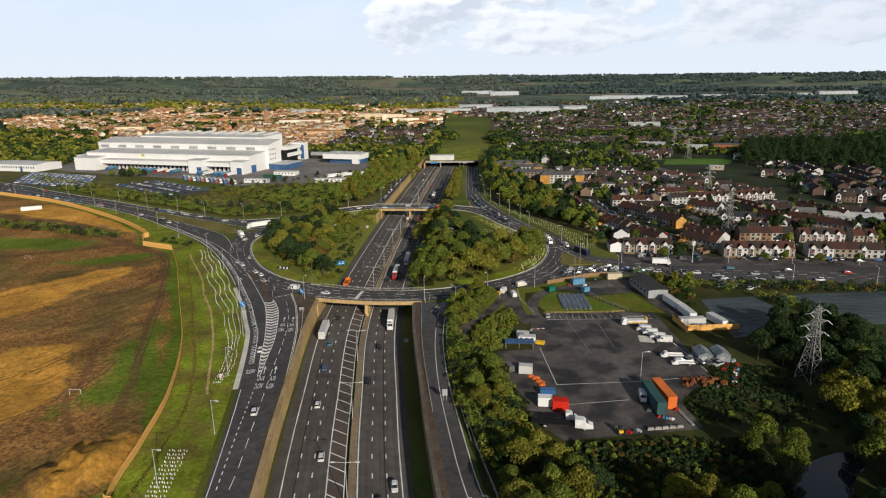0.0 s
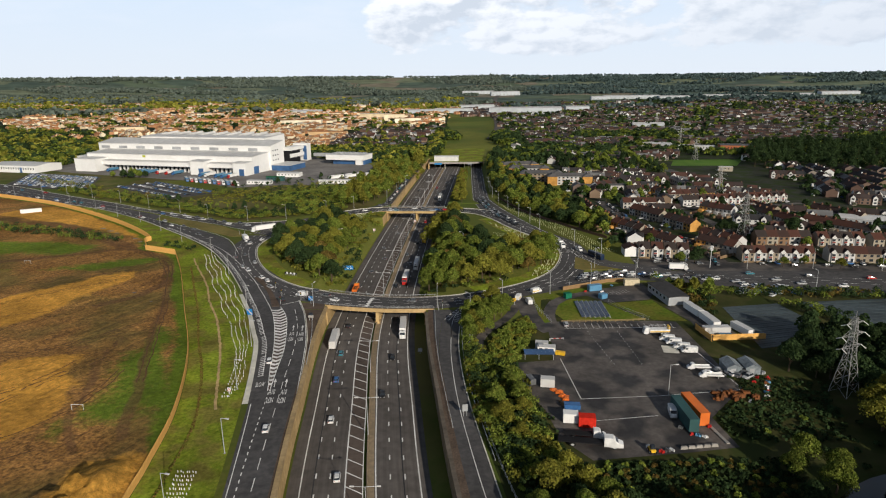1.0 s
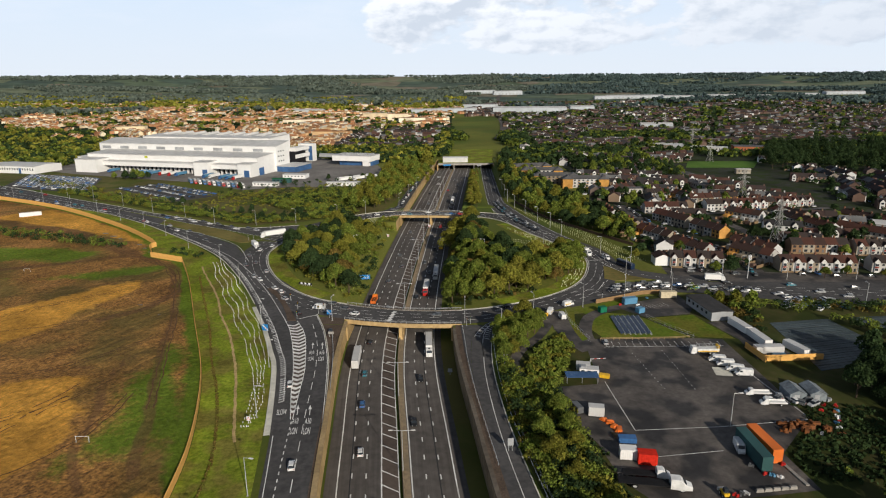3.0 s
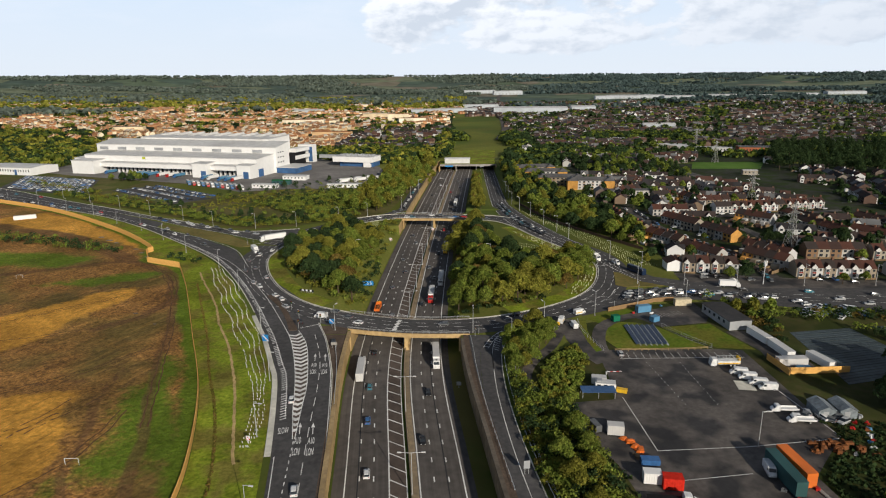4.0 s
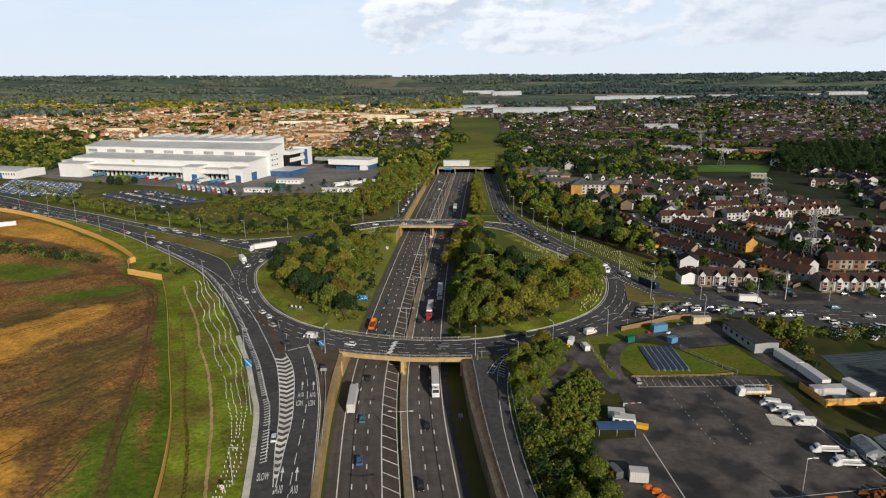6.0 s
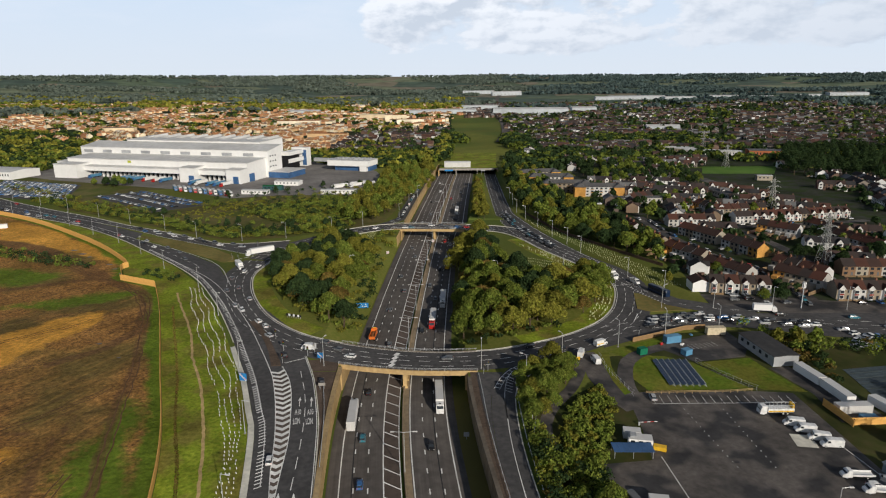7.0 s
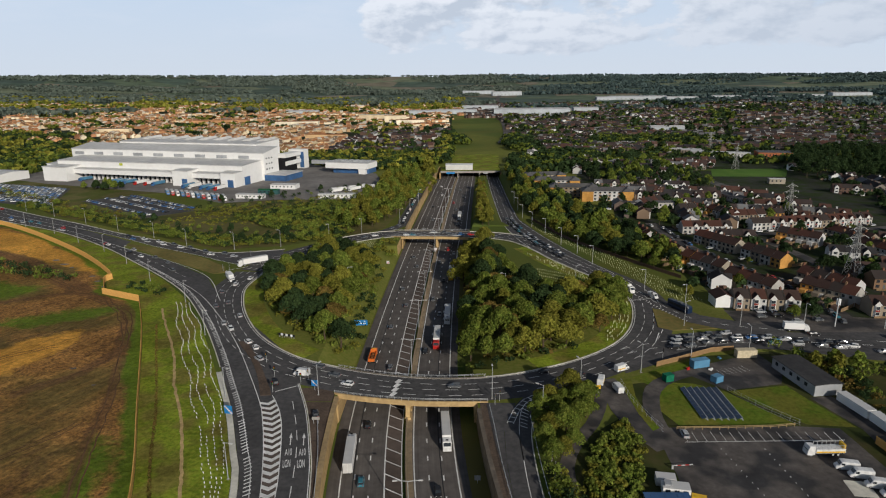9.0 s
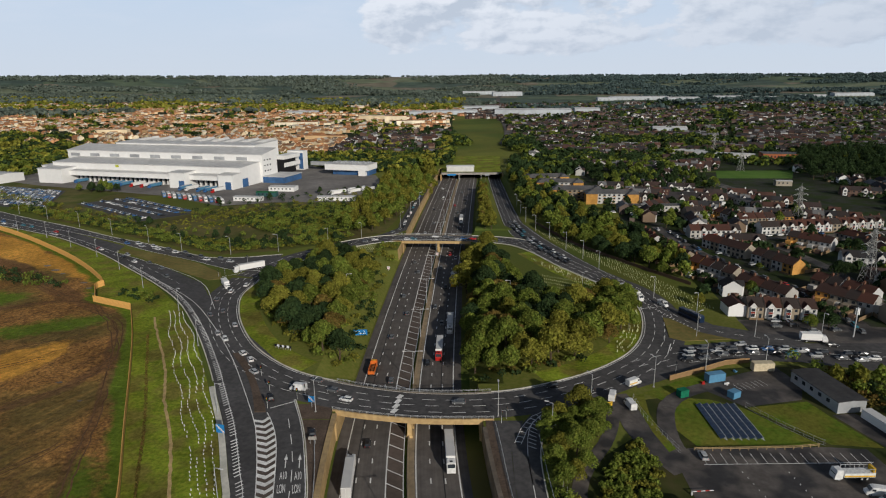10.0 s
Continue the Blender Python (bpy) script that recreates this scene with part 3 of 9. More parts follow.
# ---- roads at the upper level ----
RING = [(-86, 136), (-87.5, 112), (-83, 93), (-75.5, 74.5), (-64.6, 55), (-53, 41), (-41, 31), (-27.7, 24.5), (-17, 20.5), (-4, 17.4), (9, 16.2), (21, 16.8), (33.6, 19.6), (51, 27.6), (64.6, 37), (75.4, 48.3), (83.6, 63), (89.3, 82), (91, 97),
        (88, 113), (80.4, 129), (66, 158), (53, 190), (38, 206), (3, 211.5), (-27, 212), (-46, 201), (-62, 184), (-77, 162)]
ring = cr_line(RING + RING[:1], 4.0)
ROADZ = 0.06
road = Shape()
ring_out = offset(ring, 15.5)
road.strip(at_z(ring, ROADZ), at_z(ring_out, ROADZ))
structure("roundabout_road", road, ASPHALT, "dark asphalt carriageway of a large signalled roundabout", "road")


def road_strip(name, left, right, z, label, mats=ASPHALT, step=6.0):
    """Asphalt between two edges that have as many points each."""
    a, b = [], []
    for i in range(len(left) - 1):
        n = max(1, int(math.dist(left[i], left[i + 1]) / step))
        for k in range(n + (i == len(left) - 2)):
            t = k / n
            a.append(tuple(np.array(left[i]) * (1 - t) + np.array(left[i + 1]) * t))
            b.append(tuple(np.array(right[i]) * (1 - t) + np.array(right[i + 1]) * t))
    s = Shape()
    s.strip(at_z(a, z), at_z(b, z))
    return structure(name, s, mats, label, "road")


SLIP_L = [(30, -420), (-14.5, -165), (-19.5, -132), (-29.3, -81.5), (-39.2, -40.5), (-44.7, -26), (-53.2, -5.4), (-61, 10.6), (-73.6, 36), (-91.3, 68), (-112.4, 100.5), (-135, 126.6), (-166, 157), (-201, 189.6), (-251, 227.6), (-315, 263), (-420, 320), (-640, 430)]
SLIP_R = [(40, -420), (-3.2, -165), (-7.8, -132), (-14.9, -81.5), (-21.8, -40.5), (-25, -26), (-30.8, -5.4), (-37.5, 12), (-48, 36), (-68, 62), (-93, 92), (-113, 128), (-143, 155), (-188, 187), (-240, 226), (-303, 264), (-408, 322), (-628, 432)]
slip_left = cr_line(SLIP_L)
road_strip("slip_road", [q for a in zip(SLIP_L[:-1], SLIP_L[1:]) for q in resample(a, 6)[:-1]] + SLIP_L[-1:], [q for a in zip(SLIP_R[:-1], SLIP_R[1:]) for q in resample(a, 6)[:-1]] + SLIP_R[-1:], ROADZ + 0.02, "dark asphalt off-slip and left-turn lane with hatched edges")
UP_T = [(-640, 470), (-420, 356), (-351, 313), (-297, 279), (-253, 253), (-212, 226), (-177, 206), (-143, 184), (-126, 175), (-108, 176), (-88, 182)]
UP_B = [(-628, 443), (-410, 332), (-340, 293), (-288, 262), (-246, 239), (-203, 213), (-170, 190), (-136, 170), (-118, 158), (-103, 150), (-84, 150)]
road_strip("trunk_road", UP_T, UP_B, ROADZ + 0.04, "dual carriageway approach to the roundabout, dark asphalt")
MID_S = [(-188, 187), (-240, 226), (-303, 264), (-408, 322), (-628, 432)]
MID_N = [(-190, 201.5), (-246, 239), (-308, 275), (-410, 332), (-628, 443)]
road_strip("trunk_road_middle", MID_N, MID_S, ROADZ + 0.01, "asphalt centre strip between the two carriageways")
ONS_L = [(88, -420), (44.8, -165), (38.2, -133), (34.6, -115), (30.2, -85), (27.6, -50), (26.9, -30), (27.4, -12.4), (30.6, -3), (36, 6)]
ONS_R = [(98, -420), (54, -165), (46, -131), (42.4, -110), (37.4, -77), (34.8, -50), (34.2, -30), (35, -15), (38, -6), (46, 4)]
road_strip("on_slip_road", ONS_L, ONS_R, ROADZ + 0.02, "grey asphalt on-slip curving away from the roundabout")
ARM_S = [(70, 20), (84, 28), (96, 34.5), (113, 41), (132, 39.5), (159, 31), (200, 24), (300, 10)]
ARM_N = [(80, 52), (91.6, 55), (98, 54), (119, 58), (139, 56), (175, 56), (215, 56), (310, 48)]
road_strip("east_road", ARM_S, ARM_N, ROADZ + 0.03, "wide asphalt road in front of the terraces")
RB_L = [(82, 120), (94.5, 94), (98.5, 82), (106, 66), (122, 57), (140, 54)]
RB_R = [(95, 130), (102, 105), (106.5, 92), (115, 74), (130, 66), (146, 62)]
road_strip("filter_road", RB_L, RB_R, ROADZ + 0.05, "asphalt filter lane between grass islands")
NE_L = [(84, 122), (66, 157), (52, 200), (44.8, 249), (44.2, 300), (44.2, 332), (44.6, 417), (46, 515), (47, 560)]
NE_R = [(97, 124), (81, 168), (67, 217), (58, 262), (57.4, 300), (57.2, 332), (58, 417), (59, 515), (60, 560)]
road_strip("tunnel_slip_road", NE_L, NE_R, lambda x, y: slip_z(y) + ROADZ + 0.03, "asphalt slip road dropping towards the tunnel")
nwc = [(-50, 205), (-38, 222)] + [(cx(y) - 26.5, y) for y in range(245, 441, 15)]
s = Shape()
ribbon(s, cr_line(nwc), 7.5, ROADZ + 0.03)
structure("side_slip_road", s, ASPHALT, "narrow asphalt slip road along the cutting's edge", "road")
street = cr_line([(170, 58), (173.5, 85), (172, 108), (160, 140), (152, 172), (148, 205), (146, 250)])
s = Shape()
ribbon(s, street, 7.5, ROADZ + 0.03)
for ln_, w in (([(186, 62), (196, 100), (205, 150), (200, 200), (192, 215)], 6.5), ([(148, 232), (200, 218), (255, 226), (300, 236)], 6.5), ([(238, 520), (254, 454), (262, 396), (276, 337), (292, 275)], 12.0), ([(255, 62), (262, 95), (300, 130)], 6.0)):
    ribbon(s, cr_line(ln_), w, ROADZ + 0.01)
structure("residential_street", s, ASPHALT_LOT, "worn grey asphalt residential streets", "road")
gate_road = cr_line([(62, 16), (63.5, 5), (63.5, -4), (66.5, -16), (70, -24)])
s = Shape()
ribbon(s, gate_road, 7.5, ROADZ + 0.04)
ribbon(s, cr_line([(60, 12), (57.5, 0), (52.5, -12), (46, -22), (42, -32), (41.4, -44), (42.6, -56)]), 3.8, ROADZ)
ribbon(s, cr_line([(72, -20), (71, -13), (72, -3), (76, 9), (84, 17), (95, 22.5), (114, 31)]), 5.0, ROADZ + 0.02)
structure("access_lane", s, ASPHALT_LOT, "worn asphalt lanes into the depot yard", "road")

# markings of the upper roads
mk = Shape()
MZ = 0.135
total = along(ring)[-1]
ribbon(mk, offset(ring, 0.7), 0.22, MZ)
for d in (4.4, 8.1, 11.8):
    dashes(mk, offset(ring, d), 4.0, 3.2, 0.2, MZ)
# left-turn lane: hatched edge and concrete kerb strip
out = [p for p in slip_left if -64 < p[1] < 160]
ribbon(mk, offset(out, 2.7), 0.2, MZ)
sH = 0.0
while sH < along(out)[-1] - 2:
    x, y, a = point_at(out, sH)
    if int(sH / 1.55) % 12 != 11:
        xa, ya, _ = point_at(offset(out, 1.2), sH)
        mk.box(xa + 0.9 * math.cos(radians(a - 90)), ya + 0.9 * math.sin(radians(a - 90)), MZ, 2.0, 0.4, 0.006, a - 68)
    sH += 1.55
inner = [p for p in cr_line([(-25.9, -73), (-30.2, -56), (-33.6, -40.5), (-38.9, -21.4), (-44.8, -4), (-48, 3), (-57, 21.2), (-68.8, 43.8), (-85.8, 72), (-105, 99.7), (-125, 121), (-150, 144)])]
ribbon(mk, inner, 0.24, MZ)
right_line = cr_line([(-25.3, -73), (-27.6, -56), (-29.7, -40.4), (-35.4, -16), (-39.6, -4), (-43.8, 4)])
ribbon(mk, right_line, 0.24, MZ)
# brown surface and chevrons between the two lines
cs = Shape()
cs.strip(at_z(resample([p for p in inner if p[1] < 3], 44), MZ - 0.03), at_z(resample([p for p in right_line if p[1] < 3.5], 44), MZ - 0.03))
structure("chevron_surface", cs, HATCHED, "brown surfacing under the painted chevrons", "road")
for k in range(24):
    f0 = k / 24
    La, Lb = along(inner)[-1], along(right_line)[-1]
    s1 = 4 + f0 * (Lb - 5)
    xl, yl, al = point_at(inner, s1 * 0.985)
    xr, yr, ar = point_at(right_line, s1)
    w = math.dist((xl, yl), (xr, yr))
    if w < 0.8:
        continue
    mx, my = (xl + xr) / 2, (yl + yr) / 2
    ux, uy = math.cos(radians(ar)), math.sin(radians(ar))
    h, th = w * 0.38, 1.5
    mk.prism([(xl, yl), (mx - ux * h, my - uy * h), (mx - ux * (h - th), my - uy * (h - th)), (xl + ux * th, yl + uy * th)], MZ + 0.003, MZ + 0.008)
    mk.prism([(xr, yr), (xr + ux * th, yr + uy * th), (mx - ux * (h - th), my - uy * (h - th)), (mx - ux * h, my - uy * h)], MZ + 0.003, MZ + 0.008)
slip_edge = cr_line([(p[0] - 0.3, p[1]) for p in SLIP_R[:8]])
ribbon(mk, slip_edge, 0.22, MZ)
ribbon(mk, [p for p in cr_line([(p[0] + 0.8, p[1]) for p in SLIP_L[:5]]) if p[1] < -78], 0.24, MZ)
dashes(mk, cr_line([(35, -420), (-8.5, -165), (-14.8, -122), (-20.0, -86), (-22.7, -67), (-26.2, -40), (-30.3, -19), (-37.0, 2)]), 5.2, 3.4, 0.2, MZ)
dashes(mk, cr_line([(-16.9, -132), (-20.0, -112), (-22.2, -97), (-25.5, -73)]), 1.4, 1.6, 0.28, MZ)
for a_, b_ in ((UP_T, UP_B),):
    md = cr_line([((p[0] + q[0]) / 2, (p[1] + q[1]) / 2) for p, q in zip(a_, b_)])
    dashes(mk, md, 4, 5, 0.22, MZ)
    ribbon(mk, cr_line([(p[0] + 0.3, p[1] - 0.8) for p in a_]), 0.2, MZ)
    ribbon(mk, cr_line(b_), 0.3, MZ)
far_mid = [p for p in cr_line([((p[0] + q[0]) / 2, (p[1] + q[1]) / 2) for p, q in zip(SLIP_L[11:], SLIP_R[11:])])]
dashes(mk, far_mid, 4, 5, 0.22, MZ)
ribbon(mk, cr_line(SLIP_L[9:]), 0.3, MZ)
ribbon(mk, cr_line(SLIP_R[10:]), 0.25, MZ)
on_mid = cr_line([(42, 8), (34.4, -1), (31.6, -14), (31.3, -30), (31.8, -50), (34.4, -80), (39, -112), (42.6, -132), (50, -165), (93, -420)])
ribbon(mk, [p for p in on_mid if p[1] < -14], 0.2, MZ)
for k in range(11):
    x, y, a = point_at(on_mid, 6 + k * 1.9)
    mk.box(x + 1.3, y + 0.2, MZ, 2.4, 0.3, 0.006, a + 62)
ribbon(mk, on_mid[:10], 0.2, MZ)
for sgn in (-1, 1):
    e = cr_line([(29.2, -12), (31.5, -5), (35.5, 2.0), (40, 5.5)])
    ribbon(mk, offset(e, 0.9 * sgn), 0.18, MZ)
for k in range(8):
    x, y, a = point_at(cr_line([(29.2, -12), (31.5, -5), (35.5, 2.0), (40, 5.5)]), 1 + k * 2.6)
    mk.box(x, y, MZ, 0.3, 1.8, 0.006, a)
arm_mid = cr_line([((p[0] * .5 + q[0] * .5), (p[1] * .5 + q[1] * .5)) for p, q in zip(ARM_S, ARM_N)])
for d in (-4, 0, 4):
    dashes(mk, offset(arm_mid, d), 4, 5, 0.2, MZ)
dashes(mk, cr_line([((p[0] + q[0]) / 2, (p[1] + q[1]) / 2) for p, q in zip(RB_L, RB_R)]), 3, 4, 0.2, MZ)
for k in range(17):
    x, y, a = point_at(cr_line([(95.5, 97), (99, 84), (106, 67)]), k * 2.0)
    mk.box(x + 0.8, y + 0.5, MZ, 1.6, 0.35, 0.006, a - 60)
ne_mid = cr_line([((p[0] + q[0]) / 2, (p[1] + q[1]) / 2) for p, q in zip(NE_L, NE_R)])
nz = lambda x, y: slip_z(y) + MZ
for d in (-3.6, 0, 3.6):
    dashes(mk, offset(ne_mid, d), 3, 5, 0.2, nz)
ribbon(mk, cr_line([(p[0] + 0.6, p[1]) for p in NE_L]), 0.2, nz)
ribbon(mk, cr_line([(p[0] - 0.6, p[1]) for p in NE_R]), 0.2, nz)
for (x, y), (x1, y1) in (((-43.6, 6.5), (-37.5, 10.5)), ((90, 92), (101, 95)), ((88, 46), (92, 55)), ((-108, 138), (-98, 146))):
    a = math.degrees(math.atan2(y1 - y, x1 - x))
    mk.box((x + x1) / 2, (y + y1) / 2, MZ, math.dist((x, y), (x1, y1)), 0.35, 0.006, a)
for k in range(4):
    mk.box(-6 + 0.3 * k, 5.2 + 2.9 * k, MZ, 2.6, 1.6, 0.006, 64)
structure("road_marking", mk, PAINT, "white painted lane lines, chevrons and hatching on the upper roads", "road marking")


def text_on_road(word, x, y, w, h, a):
    cu = bpy.data.curves.new("road_word", "FONT")
    cu.body, cu.align_x, cu.size, cu.offset = word, "CENTER", 1.0, 0.012
    tmp = bpy.data.objects.new("tmp", cu)
    scene.collection.objects.link(tmp)
    me = bpy.data.meshes.new_from_object(tmp.evaluated_get(bpy.context.evaluated_depsgraph_get()))
    bpy.data.objects.remove(tmp)
    vs = np.array([v.co for v in me.vertices])
    size = vs.max(0) - vs.min(0)
    ob = new("road_word", me)
    me.materials.append(PAINT)
    ob.matrix_basis = pose(x, y, MZ + 0.01, 0, 0, a) @ Matrix.Diagonal((w / size[0], h / size[1], 1, 1))
    return tagged(ob, "white painted word " + word + " on the asphalt", "road marking", kind="structure")


text_on_road("A10", -24.0, -75.3, 1.8, 3.3, 10)
text_on_road("A10", -20.3, -75.3, 1.8, 3.3, 10)
text_on_road("LON", -23.1, -80.7, 1.9, 3.5, 10)
text_on_road("LON", -19.4, -80.7, 1.9, 3.5, 10)
for x, y in ((-30.2, -28.3), (-26.5, -28.3)):
    text_on_road("A10", x, y, 1.8, 3.3, 14)
    text_on_road("LON", x + 0.9, y - 5.3, 1.9, 3.5, 14)
text_on_road("SLOW", -29.3, -70.3, 2.9, 3.2, 12)
arrow = Shape()
for x, y in ((-24.6, -70.6), (-20.9, -70.6), (-31.0, -23.6), (-27.4, -23.6)):
    c, s_ = math.cos(radians(101)), math.sin(radians(101))
    f = lambda u, v: (x + c * u + s_ * v, y + s_ * u - c * v)
    arrow.prism([f(0, -0.12), f(0, 0.12), f(3.6, 0.12), f(3.6, 0.5), f(6.2, 0), f(3.6, -0.5), f(3.6, -0.12)], MZ + 0.01, MZ + 0.016)
structure("road_arrow", arrow, PAINT, "white straight-ahead arrows painted on the slip road", "road marking")

# kerbs
kb = Shape()


def kerb(line, w=0.35, h=0.16, z=0.06):
    a, b = offset(line, -w / 2), offset(line, w / 2)
    kb.strip(at_z(a, z + h), at_z(b, z + h))
    kb.strip(at_z(b, z + h), at_z(b, z - 0.05))
    kb.strip(at_z(a, z - 0.05), at_z(a, z + h))


kerb(offset(ring, -0.2), 0.5)
kerb([p for p in offset(slip_left, -1.0) if -82 < p[1] < 22], 1.7, 0.2)
kerb([p for p in offset(slip_left, -0.2) if 22 <= p[1] < 420], 0.35)
kerb(cr_line([(p[0] + 0.2, p[1]) for p in SLIP_R[:8]]), 0.3)
kerb(cr_line(ONS_R), 0.3)
kerb([p for p in offset(ring, 15.8) if p[1] > 196 and -62 < p[0] < 60], 0.5, 0.3)
kerb(cr_line(UP_T), 0.3)
structure("kerb", kb, KERB, "pale concrete kerbs along the roads", "kerb")

# island nose with brown surface, and grass islands
nose = Shape()
nose.prism(cr_line([(-47.6, 4), (-44.3, 4.2), (-50, 17), (-57, 31), (-66, 46), (-69, 46), (-59.5, 31), (-52.6, 17), (-47.6, 4)], 3)[:-1], 0.05, 0.24)
structure("traffic_island", nose, BRICKPAVE, "brown paved splitter island between the lanes", "traffic island")
gi = Shape()
gi.prism([(93.5, 61), (98.2, 57.5), (116, 59.5), (107, 66), (100.5, 80), (97.5, 82)], 0.05, 0.26)
gi.prism([(-112, 133), (-106, 135), (-110.5, 146), (-128.7, 163), (-155, 181), (-188, 195), (-188, 192), (-143, 156)], 0.05, 0.2)
structure("grass_island", gi, mat("dry_grass", (0.20, 0.155, 0.052), (0.14, 0.13, 0.04), 0.5, 0.05, 0.95, bump=0.3, var=0.25), "dry grass islands between the carriageways", "traffic island")

rgs = Shape()
inn, inn2 = offset(ring, -0.6), offset(ring, -9.0)
for k in range(len(ring) - 1):
    if all(abs(inn2[j][0]) > 36 and inn2[j][1] < 184 for j in (k, k + 1)):
        rgs.strip(at_z(inn[k:k + 2], 0.05), at_z(inn2[k:k + 2], 0.04))
structure("ring_verge", rgs, VERGE, "green mown grass inside the roundabout", "verge")

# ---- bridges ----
# parapet concrete darkened to stand for shade on the far side of each bridge
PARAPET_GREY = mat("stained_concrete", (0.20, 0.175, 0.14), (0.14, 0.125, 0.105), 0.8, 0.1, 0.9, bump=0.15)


def bridge(name, near, far, pier_x, pier_y, label):
    b = thing(name, label, "bridge")
    deck = Shape()
    deck.strip([(x, y, 0.03) for x, y in near], [(x, y, 0.03) for x, y in far])
    deck.strip([(x, y, -1.2) for x, y in far], [(x, y, -1.2) for x, y in near])
    deck.build("deck", CONCRETE, b)
    for ln_, s_ in ((near, -1), (far, 1)):
        fa = Shape()
        o = [(x, y + s_ * 0.3) for x, y in ln_]
        i_ = [(x, y - s_ * 0.25) for x, y in ln_]
        for lo, hi in ((-1.25, 0.4),):
            fa.strip(at_z(o, lo), at_z(o, hi))
            fa.strip(at_z(o, hi), at_z(i_, hi))
            fa.strip(at_z(i_, hi), at_z(i_, 0.0))
            fa.strip(at_z(i_, lo), at_z(o, lo))
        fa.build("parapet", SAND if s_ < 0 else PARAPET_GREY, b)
        mid = [(x, y + s_ * 0.1) for x, y in ln_]
        for h in (1.05, 1.35):
            rl = Shape()
            rl.loft([[(x, y - 0.05, h), (x, y, h - 0.05), (x, y + 0.05, h), (x, y, h + 0.05)] for x, y in mid])
            rl.build("rail", STEEL, b)
        post = None
        for k in range(int(along(mid)[-1] / 2.2) + 1):
            x, y, a = point_at(mid, k * 2.2)
            if post is None:
                post = Shape().box(0, 0, 0.38, 0.1, 0.1, 0.98).build("post", STEEL, b)
                post.location = (x, y, 0)
            else:
                o2 = new("post", post.data)
                o2.parent, o2.location = b, (x, y, 0)
    for py in pier_y:
        pr = Shape()
        pr.box(pier_x, py, ZM, 1.3, 2.6, -ZM - 1.15)
        pr.box(pier_x, py, ZM, 1.9, 3.0, 0.9)
        pr.build("pier", SAND, b)
    for x_, d in ((cx(pier_y[0]) - 21.8, 1), (cx(pier_y[0]) + 21.4, -1)):
        ab = Shape()
        ya, yb = min(p[1] for p in near), max(p[1] for p in far)
        ab.box(x_ + 0.35 * d, (ya + yb) / 2, ZM, 0.7, yb - ya, -ZM - 1.15)
        ab.build("abutment", SAND, b)
    return b


near_e = [(-24.5, 5.4), (-13.7, 2.7), (0, 0.6), (9.2, 0.2), (23.5, 0.4)]
far_e = [(-26.5, 23.6), (-16, 20.0), (-4, 17.0), (9, 15.8), (23.5, 16.8)]
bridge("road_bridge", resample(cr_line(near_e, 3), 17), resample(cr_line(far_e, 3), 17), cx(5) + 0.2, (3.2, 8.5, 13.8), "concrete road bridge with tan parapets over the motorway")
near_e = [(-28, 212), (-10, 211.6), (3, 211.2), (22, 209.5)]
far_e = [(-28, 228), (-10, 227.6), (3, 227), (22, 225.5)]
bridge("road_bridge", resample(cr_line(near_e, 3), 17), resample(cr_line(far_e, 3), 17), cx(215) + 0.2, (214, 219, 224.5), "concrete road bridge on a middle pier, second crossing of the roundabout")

# tunnel mouth
tun = Shape()
tun.box(28, 538, -0.9, 66, 46, 0.86)
structure("tunnel_roof", tun, CONCRETE, "concrete slab over the tunnel mouth", "tunnel")
tg = Shape()
tg.flat([(-5, 519), (61, 516.5), (61, 561), (-5, 561)], 0.12)
tg.flat([(5, 561), (62, 561), (70, 700), (75, 800), (12, 800)], 0.12)
structure("park_grass", tg, VERGE, "mown grass on top of the tunnel", "grass")
tg = Shape()
tg.flat([(12, 800), (82, 800), (84, 845), (16, 845)], 0.14)
structure("park_road", tg, ASPHALT_LOT, "grey road across the park strip", "road")
tg = Shape()
tg.flat([(20, 845), (76, 845), (90, 1100), (106, 1335), (52, 1335), (30, 1000)], 1.5)
structure("park_field", tg, GRASS_BRIGHT, "long strip of dark green mown grass", "grass")
tb = thing("tunnel_portal", "grey concrete beam across the motorway at the tunnel mouth", "tunnel portal")
Shape().box(26, 513.5, -1.6, 62, 2.2, 2.1).build("beam", CONCRETE, tb)
Shape().box(-5.5, 530, ZM, 1.2, 50, 6.2).build("side_wall", SAND, tb)
Shape().box(61.2, 530, ZM, 1.2, 50, 6.2).build("side_wall", SAND, tb)
Shape().box(14, 535, ZM, 1.0, 44, 6.1).build("middle_wall", CONCRETE, tb)
Shape().box(38, 535, ZM, 1.0, 44, 6.1).build("middle_wall", CONCRETE, tb)
# added near-black wall closes the bore and stands in for its unlit depth
Shape().box(28, 560.9, ZM, 68, 0.6, 6.2).build("back_wall", DARK, tb)
tbx = thing("service_building", "low white service building above the tunnel mouth", "building")
Shape().box(15.5, 531, 0.12, 30, 13, 5.2).build("wall", ROOF_PALE, tbx)
Shape().box(15.5, 531, 5.32, 30.8, 13.8, 0.5).build("roof", WHITE, tbx)


